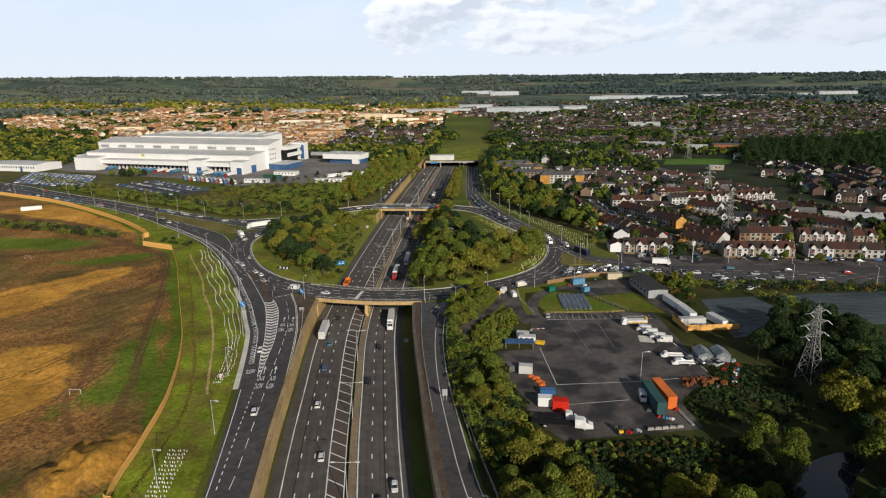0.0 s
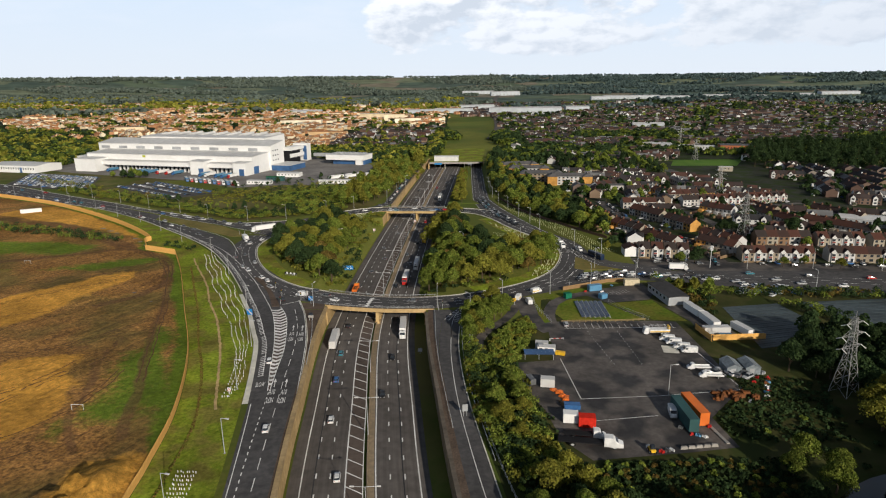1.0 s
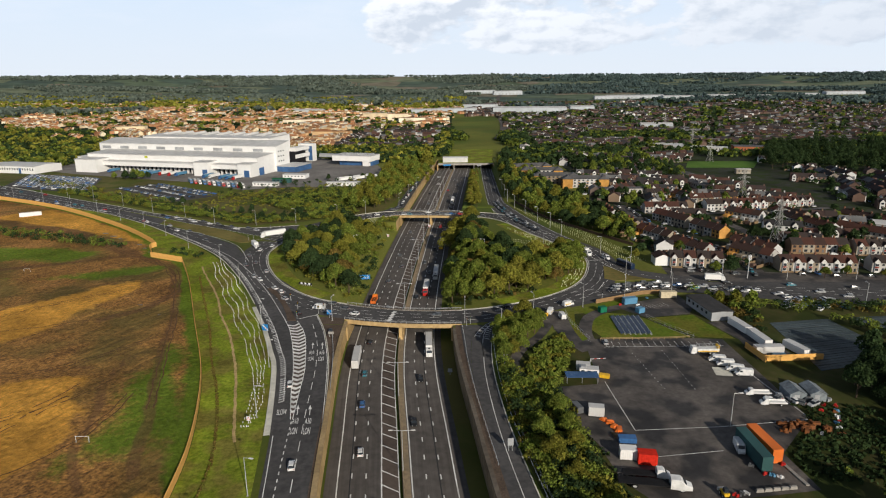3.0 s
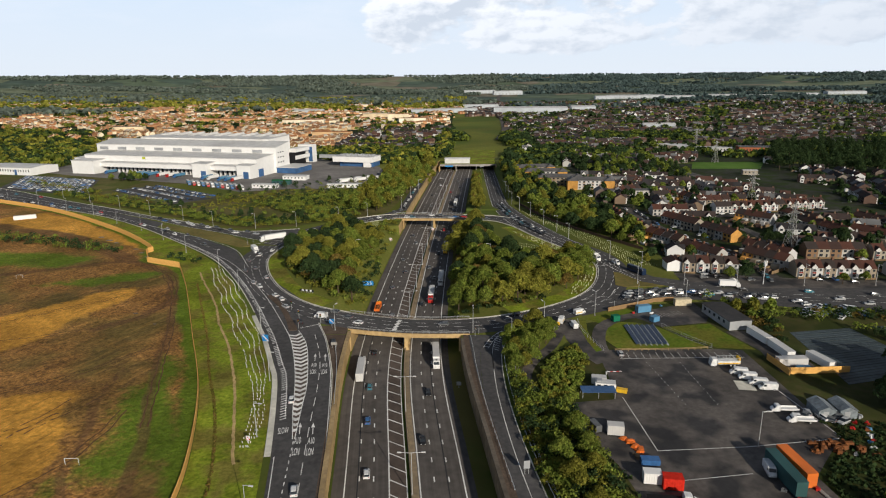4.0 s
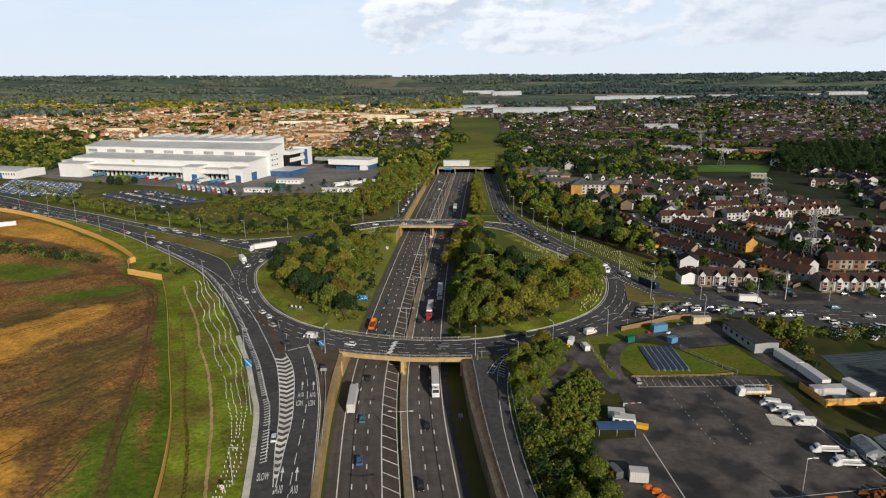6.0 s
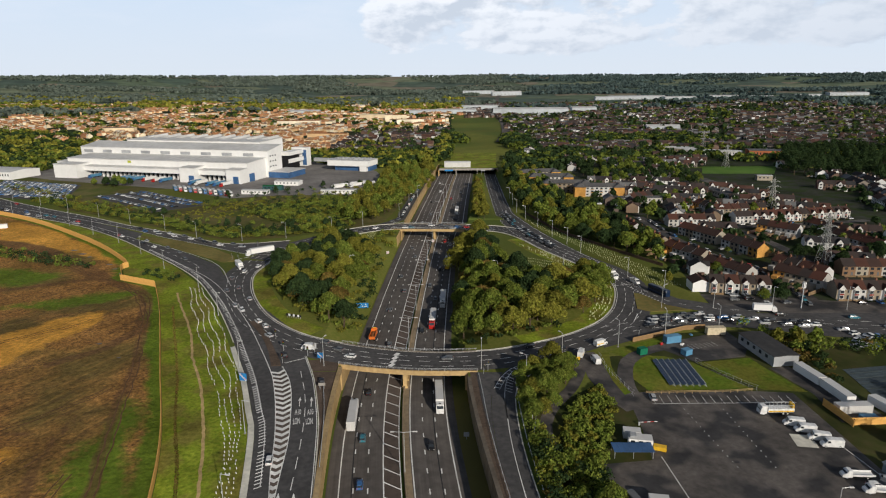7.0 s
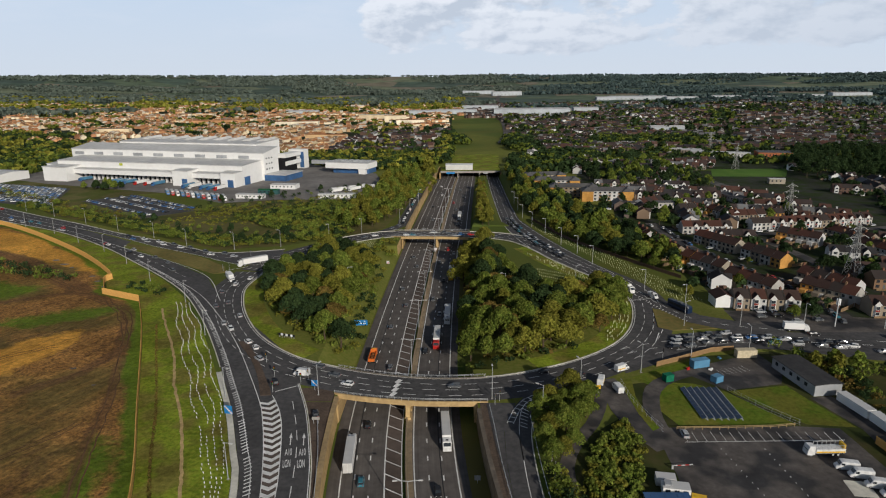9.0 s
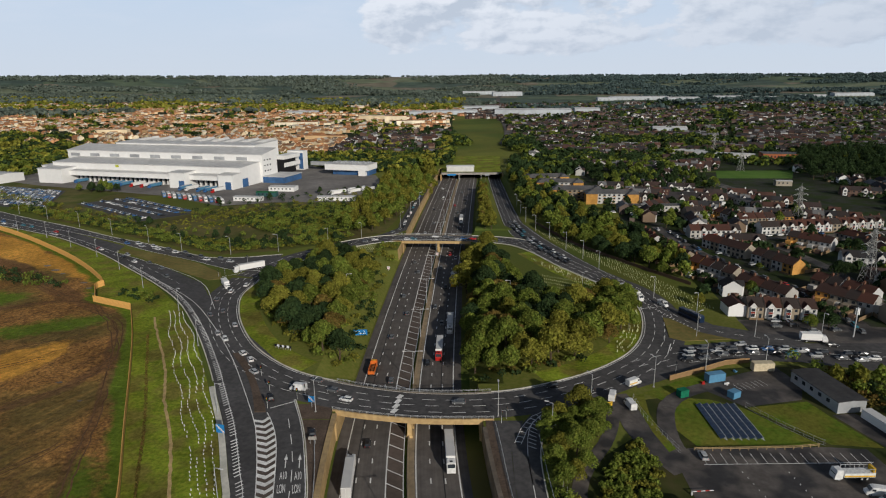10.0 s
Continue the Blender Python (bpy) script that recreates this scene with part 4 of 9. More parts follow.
# ---- the field, hoarding and embankment ----
FENCE = [(22, -420), (-30, -170), (-41, -135), (-44.4, -113.5), (-49.8, -85.4), (-63, -46), (-83, -3), (-110, 54), (-129.5, 91)]
HOARD = [(-129.5, 91), (-151, 101), (-161, 119), (-165, 131), (-212, 178), (-294, 242), (-380, 289), (-520, 360)]
fence_line = cr_line(FENCE, 3)
hoard_line = HOARD[:2] + cr_line(HOARD[1:], 3)[1:]
fall = cr_line(FENCE, 2) + hoard_line[1:]
fy, fxs = [p[1] for p in fall], [p[0] for p in fall]
fld, fld_w, fld_o, fld_t, cols = Shape(), [], [], [], 120
frow = [float(v) for v in np.arange(-420, -231, 12)] + [float(v) for v in np.arange(-230, 355, 2.5)]
GREEN_PARTS = [[(-86, -64), (-84, -15), (-75, -20), (-66, -50), (-55, -88), (-72, -94)], [(-320, 128), (-190, 117), (-186, 104), (-196, 92), (-240, 84), (-320, 88)], [(-188, 60), (-152, 86), (-130, 82), (-140, 66), (-160, 58)], [(-80, -90), (-74, -88), (-72, -97), (-79, -99)], [(-330, 30), (-240, 44), (-200, 60), (-240, 62), (-330, 56)], [(-76, -135), (-64, -128), (-60, -160), (-80, -175)]]
OCHRE_PARTS = [[(-240, -30), (-178, 4), (-160, 22), (-138, 54), (-127, 46), (-136, 20), (-142, -6), (-158, -30), (-210, -70)], [(-200, -66), (-150, -58), (-99, -48), (-92, -70), (-82, -86), (-90, -108), (-140, -112), (-200, -120)], [(-64, -136), (-61, -112), (-52, -104), (-46, -110), (-42, -128), (-50, -140)], [(-300, 240), (-200, 172), (-170, 140), (-172, 130), (-240, 170), (-330, 200)]]
TRACKS = [([(-420, 30), (-300, 58), (-225, 74), (-163, 103), (-135, 84), (-117, 57), (-109, 38), (-114, 18), (-126, 4)], 2.6), ([(-150, 96), (-128, 78), (-110, 40), (-96, 6), (-84, -30), (-70, -70), (-58, -100)], 1.6), ([(-163, 103), (-190, 128), (-230, 160), (-330, 205)], 5.0), ([(-96, -30), (-92, -52), (-78, -92), (-66, -106)], 1.2), ([(-230, -62), (-150, -48), (-104, -40)], 1.0)]


def edge_gap(x, y, line):
    """The distance from a point to a line of points."""
    best = 1e9
    for (x0, y0), (x1, y1) in zip(line[:-1], line[1:]):
        dx, dy = x1 - x0, y1 - y0
        t = max(0.0, min(1.0, ((x - x0) * dx + (y - y0) * dy) / (dx * dx + dy * dy)))
        best = min(best, math.hypot(x - x0 - t * dx, y - y0 - t * dy))
    return best


def area_weight(x, y, parts, soft):
    """1 inside any of the outlines, 0 outside, with a soft edge."""
    best = -99.0
    for p in parts:
        if min(q[0] for q in p) - 12 < x < max(q[0] for q in p) + 12 and min(q[1] for q in p) - 12 < y < max(q[1] for q in p) + 12:
            d = edge_gap(x, y, p + p[:1])
            best = max(best, d if inside(x, y, p) else -d)
    return max(0.0, min(1.0, 0.5 + best / soft))


def fence_gap(x, y):
    return float(np.interp(y, fy, fxs)) - x


def field_z(x, y):
    z = 0.3 + 0.25 * noise.noise(Vector((x / 14, y / 14, 0))) + 0.16 * noise.noise(Vector((x / 3.5, y / 3.5, 5)))
    for mx, my, r, h in ((-52, -121, 9, 2.4), (-49, -127, 9, 2.2), (-56, -130, 9, 2.0), (-62, -138, 11, 1.6), (-46, -134, 10, 2.2), (-150, 30, 30, 1.2), (-108, -60, 18, 1.0)):
        d = math.hypot(x - mx, y - my) / r + 0.34 * noise.noise(Vector((x / 5, y / 5, 9))) + 0.14 * noise.noise(Vector((x / 1.9, y / 1.9, 19)))
        z += h * max(0.0, min(1.0, (1.0 - d) * 2.2))
    return max(0.0, z * min(1.0, max(0.0, fence_gap(x, y) / 6))) + 0.05


for y in frow:
    xf = float(np.interp(y, fy, fxs))
    for i in range(cols):
        x = xf - 0.2 - (i / (cols - 1)) ** 1.9 * (700 + xf * 0.3)
        fld.v.append((x, y, field_z(x, y) if x > -330 else 0.08))
        gap = fence_gap(x, y)
        wx = x + 9 * noise.noise(Vector((x / 30, y / 30, 11))) + 3.5 * noise.noise(Vector((x / 8, y / 8, 13)))
        wy = y + 9 * noise.noise(Vector((x / 30, y / 30, 15))) + 3.5 * noise.noise(Vector((x / 8, y / 8, 17)))
        strip = max(0.0, min(1.0, 0.5 + (5.5 - gap + 4 * noise.noise(Vector((x / 12, y / 12, 19)))) / 6.0))
        fld_w.append(max(0.85 * area_weight(wx, wy, GREEN_PARTS, 11.0), strip) - 1.3 * area_weight(x, y, OCHRE_PARTS[2:3], 8.0))
        fld_o.append(area_weight(wx, wy, OCHRE_PARTS, 9.0))
        tx, ty = 0.75 * x + 0.25 * wx, 0.75 * y + 0.25 * wy
        fld_t.append(max(max(0.0, min(1.0, 0.5 + (w_ - edge_gap(tx, ty, ln_)) / 4.0)) for ln_, w_ in TRACKS) if x > -330 else 0.0)
for j in range(len(frow) - 1):
    for i in range(cols - 1):
        fld.f.append((j * cols + i, j * cols + i + 1, (j + 1) * cols + i + 1, (j + 1) * cols + i))
fld.m = [0] * len(fld.f)
SOIL = mat("field_soil", (0.17, 0.092, 0.036), (0.40, 0.205, 0.058), 1.1, 0.035, 0.95, bump=0.9, var=0.32, c3=(0.16, 0.115, 0.036), s3=0.022)
n, l = SOIL.node_tree.nodes, SOIL.node_tree.links
obj = next(k for k in n if k.type == "TEX_COORD").outputs["Object"]
# long streaks left by machines, along the lie of the field
turn = n.new("ShaderNodeMapping")
turn.inputs["Rotation"].default_value = (0, 0, radians(-68))
squash = n.new("ShaderNodeMapping")
squash.inputs["Scale"].default_value = (0.05, 0.55, 0.2)
l.new(obj, turn.inputs["Vector"])
l.new(turn.outputs["Vector"], squash.inputs["Vector"])
streak = n.new("ShaderNodeTexNoise")
streak.inputs["Roughness"].default_value = 0.62
streak.inputs["Scale"].default_value, streak.inputs["Detail"].default_value, streak.inputs["Distortion"].default_value = 1.0, 9.0, 0.9
l.new(squash.outputs["Vector"], streak.inputs["Vector"])
fine = n.new("ShaderNodeTexNoise")
fine.inputs["Scale"].default_value, fine.inputs["Detail"].default_value = 0.30, 12.0
fine.inputs["Roughness"].default_value = 0.75
l.new(obj, fine.inputs["Vector"])


def ragged(name, lo, hi, wild, other):
    """An area from a point attribute whose edge is broken up by noise."""
    at = n.new("ShaderNodeAttribute")
    at.attribute_name = name
    k = n.new("ShaderNodeMath")
    k.operation = "MULTIPLY_ADD"
    l.new(other.outputs["Fac"], k.inputs[0])
    k.inputs[1].default_value = wild
    l.new(at.outputs["Fac"], k.inputs[2])
    r = n.new("ShaderNodeMapRange")
    r.inputs["From Min"].default_value, r.inputs["From Max"].default_value = lo + wild * 0.5, hi + wild * 0.5
    l.new(k.outputs["Value"], r.inputs["Value"])
    return r.outputs["Result"]


def over(below, fac, colour, amount=1.0):
    x = n.new("ShaderNodeMix")
    x.data_type = "RGBA"
    x.inputs["B"].default_value = (*colour, 1)
    if amount < 1:
        k = n.new("ShaderNodeMath")
        k.operation = "MULTIPLY"
        k.inputs[1].default_value = amount
        l.new(fac, k.inputs[0])
        fac = k.outputs["Value"]
    l.new(fac, x.inputs["Factor"])
    l.new(below, x.inputs["A"])
    return x.outputs["Result"]


hs = next(k for k in n if k.type == "HUE_SAT")
col = hs.inputs["Color"].links[0].from_socket
sr = n.new("ShaderNodeMapRange")
sr.inputs["From Min"].default_value, sr.inputs["From Max"].default_value = 0.50, 0.66
l.new(streak.outputs["Fac"], sr.inputs["Value"])
col = over(col, sr.outputs["Result"], (0.42, 0.23, 0.066), 0.42)
sd = n.new("ShaderNodeMapRange")
sd.inputs["From Min"].default_value, sd.inputs["From Max"].default_value = 0.46, 0.34
l.new(streak.outputs["Fac"], sd.inputs["Value"])
col = over(col, ragged("ochre", 0.36, 0.66, 1.1, fine), (0.62, 0.32, 0.052), 0.86)
col = over(col, sd.outputs["Result"], (0.115, 0.068, 0.032), 0.5)
gw = ragged("growth", 0.30, 0.80, 1.5, fine)
col = over(col, gw, (0.120, 0.185, 0.016), 0.95)
col = over(col, ragged("track", 0.40, 0.60, 0.5, fine), (0.15, 0.082, 0.04), 0.65)
pg = n.new("ShaderNodeMapRange")
pg.inputs["From Min"].default_value, pg.inputs["From Max"].default_value = 0.56, 0.74
l.new(fine.outputs["Fac"], pg.inputs["Value"])
col = over(col, pg.outputs["Result"], (0.13, 0.12, 0.025), 0.5)
l.new(col, hs.inputs["Color"])
bn = next(k for k in n if k.type == "BUMP")
bn.inputs["Distance"].default_value = 1.8
l.new(fine.outputs["Fac"], bn.inputs["Height"])
grain(SOIL, 0.55, 0.66, 1.36)
grain(SOIL, 0.12, 0.84, 1.18)
field = structure("field", fld, SOIL, "bare brown and orange soil with patches of young grass", "field")
field.data.polygons.foreach_set("use_smooth", [True] * len(fld.f))
for name_, vals in (("growth", fld_w), ("ochre", fld_o), ("track", fld_t)):
    att = field.data.attributes.new(name_, "FLOAT", "POINT")
    att.data.foreach_set("value", vals)


def hoarding(name, line, h, width, label, board=WOOD_FENCE):
    """Boards side by side along a line, each a part."""
    f = thing(name, label, "fence")
    total, s, data = along(line)[-1], 0.0, None
    while s < total - 0.1:
        x, y, a = point_at(line, s + width / 2)
        if data is None:
            o = Shape().box(0, 0, 0, width * 0.99, 0.12, h).build("panel", board, f)
            data = o.data
        else:
            o = new("panel", data)
            o.parent = f
        o.matrix_basis = pose(x, y, 0.0 + 0.05 * math.sin(s * 3.1), 0, 0, a)
        s += width
    cap = Shape()
    cap.loft([[(*p, h), (*m, h + 0.16), (*q, h)] for p, m, q in zip(offset(line, -0.13), line, offset(line, 0.13))])
    cap.build("capping", board, f)


hoarding("site_fence", [p for p in fence_line if p[1] > -262], 2.3, 3.0, "tan timber site fence along the edge of the bare field")
hoarding("site_hoarding", hoard_line, 3.0, 3.6, "tall orange-tan timber hoarding round the works site")
hoarding("noise_barrier", cr_line([(66, 262), (74, 232), (83, 202), (99, 169.5), (114, 142), (123.5, 126)], 3), 1.7, 3.0, "low brown timber barrier between trees and planted slope", mat("brown_boards", (0.13, 0.085, 0.055), (0.09, 0.06, 0.042), 0.9, 0.2, 0.9))
L1 = [(p[0] + 0.3, p[1]) for p in cr_line(FENCE, 5)]
structure("verge_grass", Shape().strip(at_z(L1, 0.09), at_z(resample(offset(cr_line(SLIP_L[:11], 5), -2.0), len(L1)), 0.09)), VERGE, "green mown verge sloping between fence and slip road", "verge")
corner = Shape()
corner.flat([(-129, 91.5), (-106, 90), (-133, 123), (-164, 154), (-199, 187), (-249, 225), (-313, 261), (-300, 249), (-212, 181), (-164.5, 133), (-160, 119), (-150.5, 102)], 0.08)
structure("verge_corner", corner, VERGE, "green verge between hoarding and trunk road", "verge")
# worn path and low hedge line on the verge
pth = Shape()


def wander(pts):
    """A line that sways a little from side to side."""
    ln_ = cr_line(pts, 2.0)
    return [(x + 0.5 * noise.noise(Vector((x / 3, y / 3, 21))), y) for x, y in ln_]


ribbon(pth, wander([(-114.8, 82), (-108.6, 70), (-88.4, 34), (-78, 11), (-66.7, -10), (-53.6, -40), (-45, -65), (-38.1, -85)]), 0.85, 0.14)
structure("worn_path", pth, mat("dry_earth", (0.50, 0.36, 0.16), (0.36, 0.26, 0.12), 0.6, 0.1, 0.95), "trodden dry earth path along the verge", "path")

# rough ground between the trunk road and the warehouse, and round the depot
rg = Shape()
rg.flat([(-330, 322), (-297, 286), (-253, 260), (-212, 233), (-177, 213), (-143, 191), (-126, 181), (-92, 190), (-52, 214), (-36, 236), (-24, 330), (-20, 440), (-52, 440), (-58, 346), (-140, 346), (-180, 331), (-186, 300), (-218, 269), (-305, 341)], 0.025)
rg.flat([(-345, 326), (-420, 365), (-640, 480), (-640, 530), (-470, 530), (-455, 472), (-400, 441), (-252, 381), (-275, 373), (-306, 344)], 0.025)
structure("rough_ground", rg, SCRUB, "olive rough grass and scrub beside the trunk road", "ground")
# the depot's surroundings, with shade put into the ground colour
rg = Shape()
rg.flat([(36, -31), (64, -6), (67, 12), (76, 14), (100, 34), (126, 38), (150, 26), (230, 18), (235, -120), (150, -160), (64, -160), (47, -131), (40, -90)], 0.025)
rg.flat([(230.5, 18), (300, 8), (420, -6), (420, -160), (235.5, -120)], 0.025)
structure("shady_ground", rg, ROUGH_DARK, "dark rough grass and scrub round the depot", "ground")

# wheel ruts, puddles and spoil on the bare field
ruts = Shape()
for pts in ([(-225, 72), (-163, 101), (-136, 82), (-118, 56), (-110, 38), (-116, 18), (-140, -2), (-200, -24)], [(-150, 92), (-126, 74), (-108, 36), (-95, 4), (-83, -30), (-69, -70)], [(-236, 20), (-180, 34), (-146, 50), (-130, 66)], [(-210, -10), (-168, 10), (-140, 34), (-124, 44)], [(-190, -70), (-150, -60), (-120, -44), (-98, -20), (-92, 4)], [(-150, -118), (-118, -96), (-96, -60), (-88, -30)], [(-140, -150), (-112, -118), (-88, -96), (-80, -70), (-84, -40)], [(-330, 190), (-250, 160), (-196, 128), (-160, 100)], [(-170, -100), (-130, -88), (-104, -70), (-96, -44)], [(-120, -160), (-98, -126), (-74, -104)]):
    for d in (-1.0, 1.0):
        ln_ = [(x + 0.7 * noise.noise(Vector((x / 6, y / 6, 31))), y + 0.7 * noise.noise(Vector((x / 6, y / 6, 33)))) for x, y in offset(cr_line(pts, 1.6), d)]
        for k in range(0, len(ln_) - 14, 14):
            if noise.noise(Vector((ln_[k][0] / 9, ln_[k][1] / 9, 40 + d))) > -0.25:
                ribbon(ruts, ln_[k:k + 15], 0.42, lambda x, y: field_z(x, y) + 0.07)
structure("wheel_ruts", ruts, mat("damp_soil", (0.105, 0.06, 0.032), (0.15, 0.085, 0.04), 0.8, 0.1, 0.8), "dark damp wheel ruts across the bare soil", "tracks")
pud = Shape()
pr_ = random.Random(12)
for x, y, w in ((-200, 150, 2.6), (-192, 143, 1.8), (-172, 128, 2.0), (-165, 120, 1.6), (-158, 112, 1.4), (-118, 22, 1.2), (-104, 10, 0.8), (-210, 158, 2.2)):
    pud.prism([(x + w * math.cos(k * 0.7854) * pr_.uniform(0.6, 1.3), y + 0.5 * w * math.sin(k * 0.7854) * pr_.uniform(0.6, 1.3)) for k in range(8)], field_z(x, y) - 0.3, field_z(x, y) + 0.12)
structure("puddle", pud, mat("muddy_water", (0.085, 0.062, 0.042), (0.06, 0.045, 0.032), 0.6, 0.1, 0.3), "shallow rain puddles in the ruts of the field", "puddle")


# ---- trees ----
def ground_z(x, y):
    """The height of the ground sheet, with the cutting's slopes."""
    c = cx(y)
    d = x - c
    if y > 560 or y < -230:
        return land(x, y)
    if 23 < y < 190:
        if d < -33 or d > 30:
            return 0.0
        if d < -21.6:
            return ZM * (d + 33) / 11.4
        return ZM if d < 19 else ZM * (30 - d) / 11
    if -21.8 < d < (22.0 if y > 232 else 21.2):
        return ZM
    if y > 240 and d > 0 and x < 62:
        zs = slip_z(y)
        return zs + 1.0 if x < 43 else zs
    return land(x, y)


def cards(rng, centres, radii, count, size, deep=0.25, flat_=0.8):
    """Small leaf clumps on and inside a set of lobes; each is one bent quad."""
    k = len(centres)
    w = np.array([r[0] * r[2] for r in radii])
    pick = rng.choice(k, count, p=w / w.sum())
    d = rng.normal(size=(count, 3))
    d /= np.linalg.norm(d, axis=1)[:, None]
    d[:, 2] = np.where(d[:, 2] < -0.45, -d[:, 2], d[:, 2])
    rad = np.where(rng.random(count) < deep, rng.uniform(0.45, 0.85, count), rng.uniform(0.86, 1.1, count))
    cen, rr = np.array(centres)[pick], np.array(radii)[pick]
    p = cen + d * rr * rad[:, None]
    nrm = d * 1.0 + rng.normal(size=(count, 3)) * 0.55
    nrm /= np.linalg.norm(nrm, axis=1)[:, None]
    a = np.cross(nrm, rng.normal(size=(count, 3)))
    a /= np.linalg.norm(a, axis=1)[:, None]
    b = np.cross(nrm, a)
    s = (size * rng.uniform(0.6, 1.3, count))[:, None]
    q = np.stack([p - a * s * 0.5 - b * s * 0.42, p + a * s * 0.46 - b * s * 0.5 + nrm * s * 0.12, p + a * s * 0.5 + b * s * 0.45, p - a * s * 0.45 + b * s * 0.5 - nrm * s * 0.14], 1)
    return q.reshape(-1, 3)


def quads(v):
    return [tuple(range(4 * i, 4 * i + 4)) for i in range(len(v) // 4)]


TREE_LABEL = {"green": "broad leafy tree with a mid-green crown", "olive": "leafy tree turning olive-yellow in autumn", "rust": "tree with brown and orange autumn leaves", "dark": "dense dark green tree", "plum": "dark purple-leaved tree"}


def make_tree(kind, seed, h, r, count, size, name="tree", label=""):
    rng = np.random.default_rng(seed)
    root = thing(name, label or TREE_LABEL[kind], "tree" if name == "tree" else name)
    lobes, radii = [], []
    n = 9 if name == "tree" else 4
    base = h * 0.34 if name == "tree" else h * 0.3
    for i in range(n):
        a = 2 * math.pi * i / n * 1.618 * 2
        f = i / max(1, n - 1)
        rr = r * (0.62 - 0.25 * f) * rng.uniform(0.8, 1.15)
        out = r * (0.62 * (1 - f) + 0.1) * rng.uniform(0.7, 1.2)
        lobes.append((out * math.cos(a), out * math.sin(a), base + (h - base) * (0.22 + 0.62 * f) * rng.uniform(0.92, 1.08)))
        radii.append((rr, rr, rr * rng.uniform(0.75, 0.95)))
    v = cards(rng, lobes, radii, count, size)
    crown = Shape()
    crown.v, crown.f = [tuple(p) for p in v], quads(v)
    crown.m = [0] * len(crown.f)
    tr = Shape()
    tr.tube((0, 0, -0.4), (0.08 * r, 0.03 * r, base + (h - base) * 0.35), 0.035 * h, 0.014 * h, 6)
    for i in range(0, n, 2):
        tr.tube((0.03 * r, 0.01 * r, base * rng.uniform(0.6, 1.1)), Vector(lobes[i]) * 0.9, 0.013 * h, 0.004 * h, 4)
    tr.build("trunk", BARK, root)
    crown.build("crown", LEAF[kind], root)
    return root


KINDS = {"tree": [("green", 11, 12.0, 5.0), ("green", 12, 10.5, 4.6), ("olive", 13, 11.5, 5.0), ("olive", 14, 9.5, 4.2), ("rust", 15, 9.0, 4.0), ("dark", 16, 12.5, 4.8), ("green", 17, 9.0, 4.4), ("dark", 18, 10.5, 5.2)],
         "bush": [("green", 31, 3.6, 2.6), ("olive", 32, 3.2, 2.6), ("dark", 33, 3.8, 2.4), ("rust", 34, 3.0, 2.2)]}
tree_rng = random.Random(5)


def put_tree(x, y, name="tree", mix=None, scale=1.0, group=""):
    kinds = KINDS[name]
    i = tree_rng.choice(mix if mix else range(len(kinds)))
    kind, seed, h, r = kinds[i]
    key = (name, i)
    sc = scale * tree_rng.uniform(0.78, 1.2)
    m = pose(x, y, ground_z(x, y), 0, 0, tree_rng.uniform(0, 360))
    if key in MADE:
        m = m @ Matrix.Diagonal((sc, sc, sc * tree_rng.uniform(0.9, 1.1), 1))
    ob = place(key, lambda: make_tree(kind, seed, h, r, 2900 if name == "tree" else 380, 0.48 if name == "tree" else 0.5, name, "" if name == "tree" else "low leafy bush in rough grass"), m)
    if group:
        tagged(ob, group=group)
    return ob


FAR_SPOTS = []


def scatter(poly, gap, name="tree", mix=None, scale=1.0, group="", limit=999):
    """Trees at least gap metres apart within a region of the plan."""
    xs, ys_ = [p[0] for p in poly], [p[1] for p in poly]
    area = (max(xs) - min(xs)) * (max(ys_) - min(ys_))
    got = []
    for _ in range(int(area / gap / gap * 9) + 20):
        x, y = tree_rng.uniform(min(xs), max(xs)), tree_rng.uniform(min(ys_), max(ys_))
        if len(got) < limit and inside(x, y, poly) and all((x - a) ** 2 + (y - b) ** 2 > gap * gap for a, b in got):
            got.append((x, y))
            if name == "bush" or y > 205 or x > 190 or (x > 118 and y > -40):
                k = KINDS[name][tree_rng.choice(mix if mix else range(len(KINDS[name])))]
                FAR_SPOTS.append((k[0], x, y, k[2] * scale * tree_rng.uniform(0.8, 1.2), k[3] * scale))
            else:
                put_tree(x, y, name, mix, scale, group)
    return got


scatter([(-76, 120), (-70, 94), (-60, 76), (-48, 58), (-37, 46), (-30, 44), (-29, 52), (-35, 58), (-34, 90), (-31, 120), (-33, 148), (-40, 168), (-52, 168), (-64, 156), (-74, 138)], 6.3, group="wood in the roundabout")
scatter([(-36, 50), (-25, 46), (-25, 150), (-35, 176)], 4.6, "bush", mix=[0, 1, 2])
scatter([(-79, 124), (-73, 94), (-62, 74), (-50, 56), (-38, 43), (-30, 41), (-30, 48), (-46, 60), (-66, 96), (-72, 124)], 4.2, "bush", mix=[0, 1], scale=0.8)
scatter([(17.5, 40), (28, 32), (46, 36), (60, 45), (70, 55), (77, 68), (82, 85), (82, 97), (74, 96), (58, 91), (48, 96), (42, 112), (37, 150), (30, 196), (19, 200), (17, 120)], 6.2, group="wood in the roundabout")
scatter([(18, 30), (30, 27), (46, 33), (60, 42), (48, 40), (30, 33), (18, 36)], 3.4, "bush", scale=0.8)
scatter([(80, 66), (85, 84), (86, 100), (80, 112), (76, 96)], 6.5, mix=[0, 6, 2], scale=0.8)
scatter([(28.5, 240), (37, 240), (37, 320), (39, 430), (35, 430), (30, 320)], 3.8, mix=[2, 3, 6, 4], scale=0.62, group="tree strip beside the motorway")
